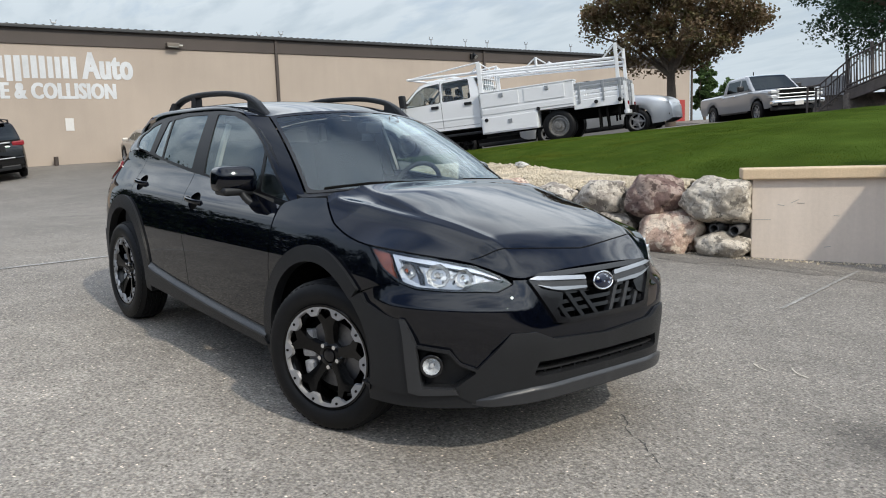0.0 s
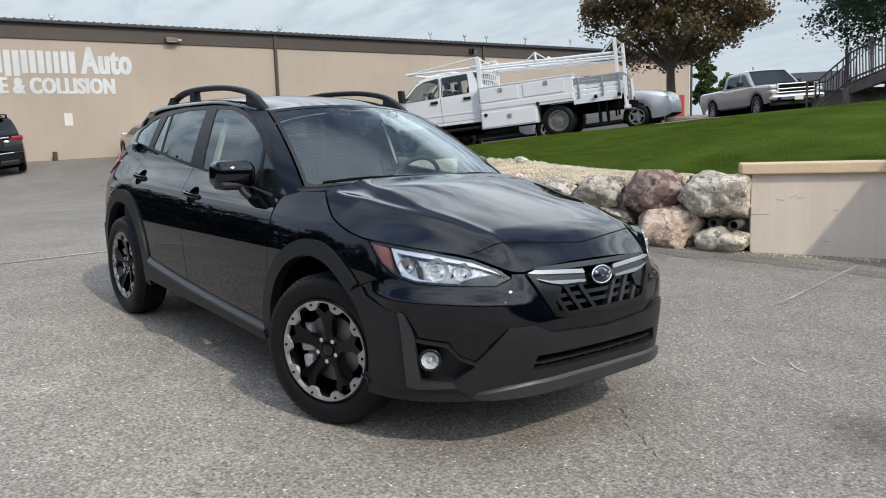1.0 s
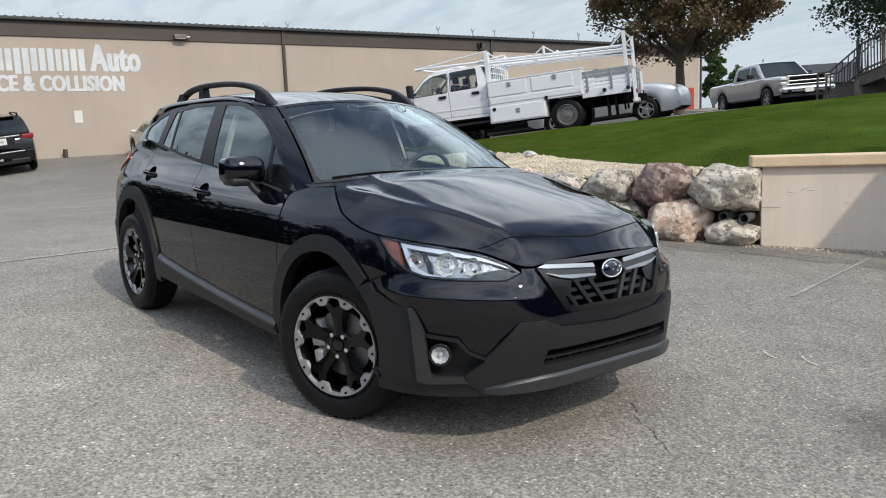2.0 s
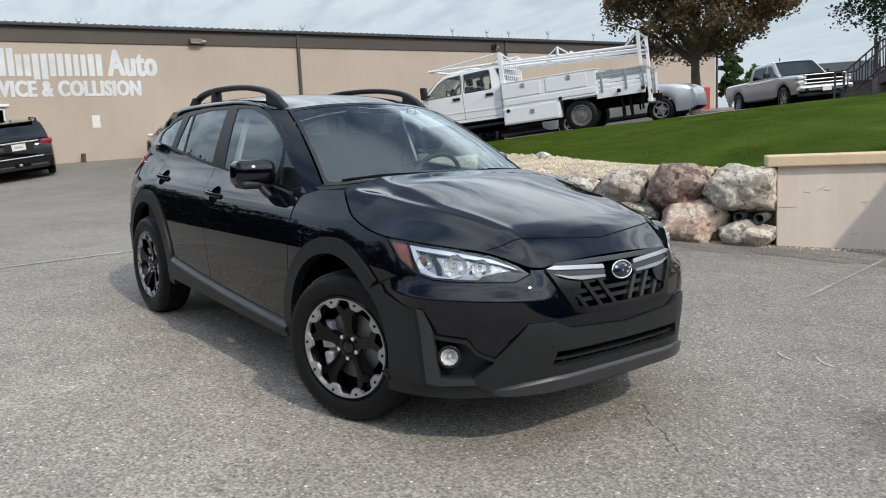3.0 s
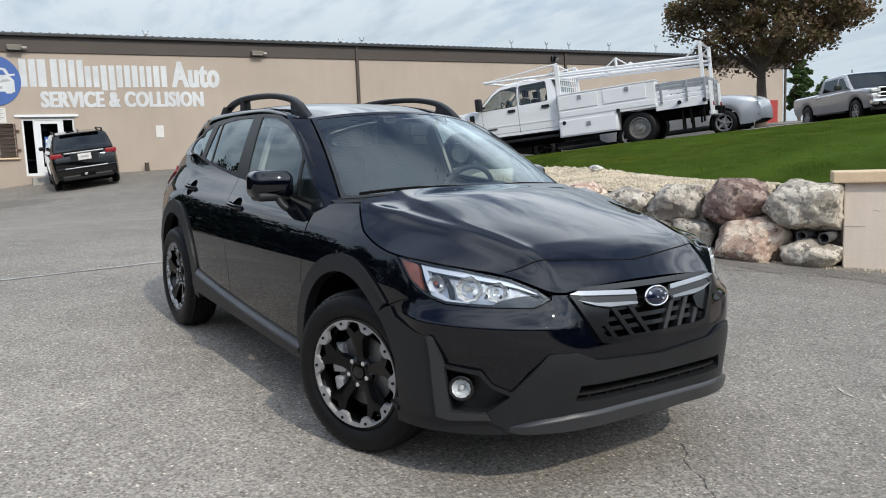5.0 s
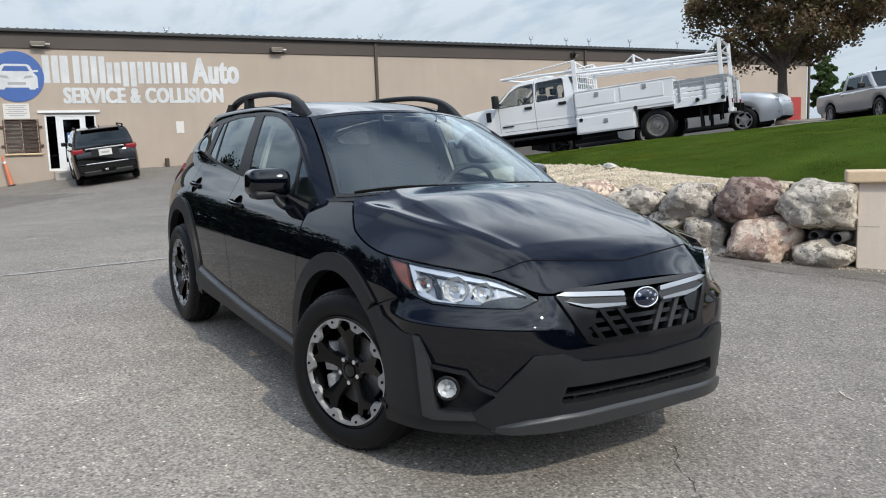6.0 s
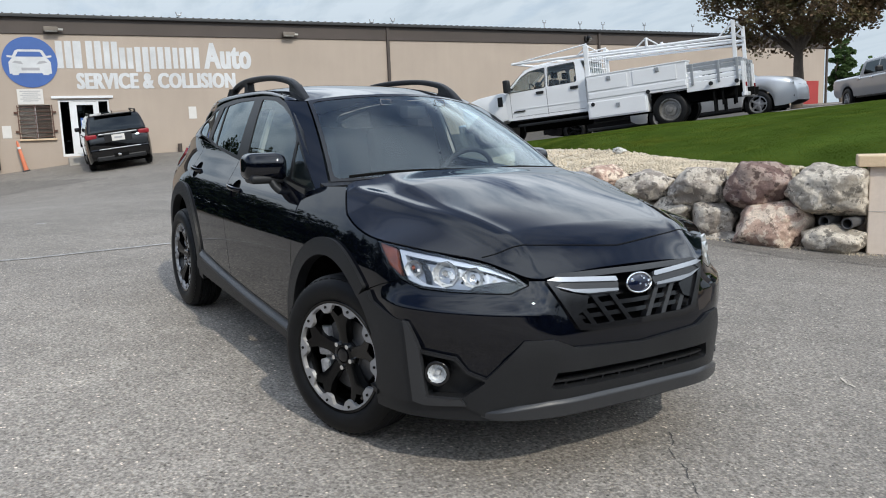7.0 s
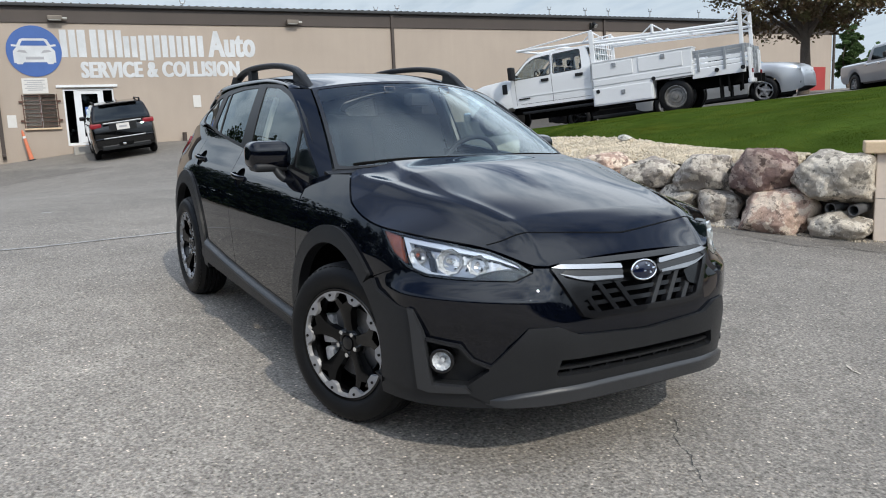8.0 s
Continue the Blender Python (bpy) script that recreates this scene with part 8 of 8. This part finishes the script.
        tube("rack_brace", (-1.58, sd * 0.90, 2.26), (-1.25, sd * 0.90, 1.96), 0.02, W, v)
    for x, z in ((4.05, 2.17), (3.0, 2.13), (1.0, 2.04), (-0.2, 1.99), (-1.58, 2.24), (-1.58, 1.98)):
        tube("rack_crossbar", (x, -0.85, z), (x, 0.85, z), 0.03, W, v)
    # mesh screen behind the cab
    for i in range(9):
        tube("screen_bar", (1.98, -0.8 + 0.2 * i, 1.5), (1.98, -0.8 + 0.2 * i, 2.1), 0.012, W, v, seg=6)
    for z in (1.62, 1.78, 1.94, 2.08):
        tube("screen_bar", (1.98, -0.85, z), (1.98, 0.85, z), 0.012, W, v, seg=6)
    box("bed_floor", (0.1, 0, 0.92), (3.6, 2.0, 0.07), W, v, bevel=0.01)
    for y in (-0.95, -0.55, 0.0, 0.55, 0.95):
        box("tail_stake", (-1.72, y, 0.95), (0.05, 0.07, 0.92), M["galv"], v, bevel=0.008)
    for z in (1.02, 1.18, 1.34):
        box("tail_board", (-1.70, 0, z), (0.04, 2.0, 0.10), M["galv"], v, bevel=0.008)
    box("rear_bumper", (-1.74, 0, 0.56), (0.14, 2.0, 0.10), W, v, bevel=0.02)
    for y in (-0.98, -0.66, 0.66, 0.98):
        box("tail_post", (-1.735, y, 0.92), (0.06, 0.10, 0.80), W, v, "white tail frame post", bevel=0.01)
    for sd in (-1, 1):
        box("tail_lamp", (-1.77, sd * 0.85, 0.78), (0.06, 0.16, 0.10), V_MAT["red"], v, bevel=0.015)
        box("mud_flap", (-1.05, sd * 0.80, 0.48), (0.03, 0.45, 0.50), V_MAT["dark"], v, bevel=0.005)
        for x in (-1.25, -1.55):
            box("chain_stay", (x, sd * 0.98, 0.58), (0.05, 0.05, 0.42), V_MAT["dark"], v, bevel=0.01)


work_truck()

# ---- trees ----
LEAF = dict(
    maple=surface("maroon_green_leaf", (0.165, 0.108, 0.060), 0.5, 0, 0.45, 0.9, 2.0, second=(0.140, 0.128, 0.052), spec=0.4),
    green=surface("dark_green_leaf", (0.062, 0.114, 0.060), 0.55, 0, 0.40, 0.8, 2.0, spec=0.35),
    belt=surface("belt_leaf", (0.016, 0.026, 0.012), 0.8, 0, 0.3, 0.5, 1.0, spec=0.1),
    far=surface("far_green_leaf", (0.095, 0.155, 0.055), 0.7, 0, 0.35, 0.5, 1.0, spec=0.2),
    bark=surface("bark", (0.15, 0.118, 0.092), 0.9, 0, 0.3, 3, 40, 0.02, 25),
)

for kind_ in ("maple", "green", "far"):
    translucent(LEAF[kind_], 0.35)


def leaf_cloud(rnd, clumps, per, size, droop=0.4):
    """Folded leaves scattered in clumps; clumps are (centre, radius)."""
    V, Fc, k = [], [], 0
    for c, r in clumps:
        for _ in range(per):
            while True:
                d = Vector((rnd.uniform(-1, 1), rnd.uniform(-1, 1), rnd.uniform(-1, 1)))
                if d.length < 1:
                    break
            d = d * (0.55 + 0.45 * rnd.random())
            p = c + Vector((d.x * r, d.y * r, d.z * r * 0.75))
            s = size * rnd.uniform(0.6, 1.3)
            m = Euler((rnd.uniform(-1, 1) - droop, rnd.uniform(-1, 1), rnd.uniform(0, 6.283))).to_matrix()
            for q in ((0, -0.5, 0), (0.42, 0.05, 0.14), (0, 0.6, -0.05), (-0.42, 0.05, 0.14)):
                w = p + m @ (Vector(q) * s)
                V.append((w.x, w.y, w.z))
            Fc += [(k, k + 1, k + 2), (k, k + 2, k + 3)]
            k += 4
    return V, Fc


def limb_mesh(bm, pts, r0, r1, seg=8):
    path = smooth_path(pts, 4)
    n = len(path)
    rings = []
    for i, p in enumerate(path):
        t = (path[min(n - 1, i + 1)] - path[max(0, i - 1)]).normalized()
        sd = t.cross(Vector((0.3, 0.2, 0.9))).normalized()
        up = sd.cross(t)
        r = r0 + (r1 - r0) * i / (n - 1)
        rings.append([bm.verts.new(p + (sd * math.cos(a) + up * math.sin(a)) * r * (1 + 0.1 * math.sin(3 * a + i))) for a in np.linspace(0, 2 * math.pi, seg + 1)[:-1]])
    for a, b in zip(rings, rings[1:]):
        for j in range(seg):
            bm.faces.new((a[j], a[(j + 1) % seg], b[(j + 1) % seg], b[j]))


def tree(x, y, z, trunk_h, trunk_r, crown_r, crown_h, leaf, seed, label, clumps=70, per=110, size=0.16, lean=(0, 0)):
    rnd = random.Random(seed)
    t = empty("tree", Matrix.Translation((x, y, z)), label=label, category="tree")
    bm = bmesh.new()
    top = Vector((lean[0], lean[1], trunk_h + crown_h * 0.35))
    limb_mesh(bm, [(0, 0, -0.3), (0.02, 0.03, trunk_h * 0.5), (lean[0] * 0.4, lean[1] * 0.4, trunk_h), tuple(top)], trunk_r, trunk_r * 0.45, 12)
    part("trunk", bm, LEAF["bark"], t, "brown bark trunk", smooth=True)
    cs = []
    cen = Vector((lean[0], lean[1], trunk_h + crown_h * 0.5))
    for _ in range(clumps):
        while True:
            d = Vector((rnd.uniform(-1, 1), rnd.uniform(-1, 1), rnd.uniform(-1, 1)))
            if 0.25 < d.length < 1:
                break
        # broad low boughs, wide shoulders, narrower top
        k = 1 - 0.22 * max(0, d.z) + 0.42 * max(0, -d.z)
        c = cen + Vector((d.x * crown_r * k, d.y * crown_r * k, d.z * crown_h * 0.5))
        cs.append((c, crown_r * rnd.uniform(0.15, 0.27)))
    for i in range(11):
        c = cs[i * 5 % len(cs)][0]
        bm = bmesh.new()
        base = Vector((lean[0] * 0.4, lean[1] * 0.4, trunk_h * (0.85 + 0.25 * rnd.random())))
        mid = base.lerp(c, 0.5) + Vector((rnd.uniform(-0.2, 0.2), rnd.uniform(-0.2, 0.2), 0.25))
        limb_mesh(bm, [tuple(base), tuple(mid), tuple(c)], trunk_r * 0.42, trunk_r * 0.08)
        part("limb", bm, LEAF["bark"], t, smooth=True)
    v, f = leaf_cloud(rnd, cs, per, size)
    mesh_ob("crown", v, f, LEAF[leaf], t, "dense crown of leaves")
    return t


def gz(x, y):
    return float(ground_z(x, y))


tree(-12.8, 19.15, gz(-12.8, 19.15), 2.05, 0.19, 2.70, 3.9, "maple", 3, "broad maroon-leaved maple tree by the driveway", 165, 190, 0.115, lean=(0.1, 0.0))
tree(-3.3, 18.5, 1.6, 1.5, 0.28, 3.1, 4.0, "green", 8, "dark green tree hanging over the timber stairs", 180, 380, 0.080, lean=(-0.6, -0.4))
tree(-30.8, 45.0, 1.6, 0.6, 0.16, 0.9, 4.2, "far", 12, "narrow green tree behind the building corner", 80, 130, 0.22)
tree(-58, 88, 1.5, 2.0, 0.30, 3.0, 4.5, "far", 14, "distant green tree beyond the lot", 36, 60, 0.5)
tree(-62, 95, 1.2, 2.0, 0.30, 3.5, 4.2, "far", 15, "distant green tree beyond the lot", 36, 60, 0.5)


def far_woods():
    """Belt of trees round the lot on the sides that the shot faces away from."""
    rnd = random.Random(31)
    cs = []
    for i in range(250):
        a = radians(rnd.uniform(-166, 48))
        r = rnd.uniform(30, 44)
        x, y = 3 + r * math.cos(a), r * math.sin(a)
        h = rnd.uniform(4.5, 10.0) * (0.86 if a < radians(-132) else 0.95 if a < radians(-120) else 1.0)
        for k in range(4):
            cs.append((Vector((x + rnd.uniform(-1.6, 1.6), y + rnd.uniform(-1.6, 1.6), h * (k + 0.10) / 4)), rnd.uniform(1.6, 2.4)))
    v, f = leaf_cloud(rnd, cs, 230, 0.33)
    ob = mesh_ob("far_woods", v, f, LEAF["belt"])
    tagged(ob, "belt of green trees round the lot", "woods", kind="stuff")
    bm = bmesh.new()
    for i in range(75):
        a = radians(-160 + 208 * i / 75)
        x, y = 3 + 37 * math.cos(a), 37 * math.sin(a)
        add_tube(bm, (x, y, -1.5), (x, y, 4), 0.2, 0.1, 6)
    tagged(part("far_trunks", bm, LEAF["bark"]), "trunks of the tree belt", "woods", kind="stuff")


far_woods()


# ---- timber stairs and deck beyond the lawn ----
def stairs():
    st = empty("timber_stairs", Matrix.Translation((-5.80, 15.90, 1.60)) @ Matrix.Rotation(radians(18), 4, "Z") @ Matrix.Scale(0.74, 4), label="weathered timber stairs with rusty steel railings", category="stairs")
    dk = empty("timber_deck", Matrix.Translation((-5.18, 16.02, 1.68)) @ Matrix.Rotation(radians(-38), 4, "Z") @ Matrix.Rotation(radians(-7), 4, "Y") @ Matrix.Scale(0.74, 4), label="weathered timber deck on posts with steel railings", category="deck")
    T, K = M["timber"], M["rail"]
    L, H, B = 0.86, 0.75, 1.2
    for y in (0.0, B):
        bm = bmesh.new()
        vs = [bm.verts.new((x, y + dy, z)) for dy in (-0.03, 0.03) for x, z in ((0, -0.25), (0.1, 0.0), (L, H), (L, H - 0.32), (0.35, -0.25))]
        bm.faces.new(vs[:5][::-1])
        bm.faces.new(vs[5:])
        for i in range(5):
            bm.faces.new((vs[i], vs[(i + 1) % 5], vs[5 + (i + 1) % 5], vs[5 + i]))
        bmesh.ops.recalc_face_normals(bm, faces=bm.faces)
        part("stringer", bm, T, st)
        for dz in (0.95, 0.12):
            sweep("handrail", [(0.0, y, dz), (L, y, H + dz)], rounded_rect(0.05, 0.05, 0.012), K, st)
        for i in range(6):
            x = 0.02 + (L - 0.04) * i / 5
            box("baluster", (x, y, H * x / L + 0.52), (0.035, 0.035, 0.90), K, st, bevel=0.005)
        box("rail_post", (-0.35, y, 0.42), (0.06, 0.06, 1.0), K, st, bevel=0.008)
        sweep("handrail", [(-0.35, y, 0.90), (0.0, y, 0.95)], rounded_rect(0.05, 0.05, 0.012), K, st)
    for i in range(4):
        box("tread", (0.16 + 0.21 * i, B / 2, H * (i + 0.7) / 4), (0.26, B, 0.05), T, st, bevel=0.008)
    D, y0, H = 5.0, 0.0, 0.62
    for y in (y0, y0 + B):
        box("deck_beam", (D / 2, y, H - 0.18), (D, 0.12, 0.32), T, dk, bevel=0.015)
        for z in (0.95, 0.15):
            box("handrail", (D / 2, y, H + z), (D, 0.05, 0.05), K, dk, bevel=0.01)
        for i in range(26):
            box("baluster", (0.12 + D * i / 26, y, H + 0.5), (0.03, 0.03, 0.95), K, dk, bevel=0.004)
        for i in range(4):
            box("rail_post", (0.05 + 1.6 * i, y, H + 0.50), (0.08, 0.08, 1.25), K, dk, bevel=0.008)
    for i in range(34):
        box("deck_board", (0.08 + D * i / 34, y0 + B / 2, H + 0.02), (0.135, B + 0.1, 0.04), T, dk, bevel=0.006)
    box("abutment", (0.12, y0 + B / 2, 0.0), (0.40, B + 0.2, 0.98), M["brown_concrete"], dk, "brown stained concrete abutment", bevel=0.02)
    for x in (2.0, 3.6, 4.8):
        box("deck_post", (x, y0 + B / 2, -0.1), (0.2, 0.2, 1.4), T, dk, bevel=0.015)


stairs()

# dark roof seen beyond the stairs
sh = empty("far_house", Matrix.Translation((-20.0, 40.0, 1.9)) @ Matrix.Rotation(radians(30), 4, "Z") @ Matrix.Diagonal((0.30, 0.5, 0.66, 1)), label="low house with a dark green roof beyond the stairs", category="house")
box("wall", (0, 0, 0.6), (14, 8, 2.4), M["timber"], sh, bevel=0.02)
bm = bmesh.new()
vs = [bm.verts.new(p) for p in ((-7.6, -4.8, 1.7), (7.6, -4.8, 1.7), (7.6, 4.8, 1.7), (-7.6, 4.8, 1.7), (-5.5, 0, 3.4), (5.5, 0, 3.4))]
for f in ((0, 1, 5, 4), (2, 3, 4, 5), (0, 4, 3), (1, 2, 5), (0, 3, 2, 1)):
    bm.faces.new([vs[i] for i in f])
part("roof", bm, M["roofing"], sh, "dark roof")
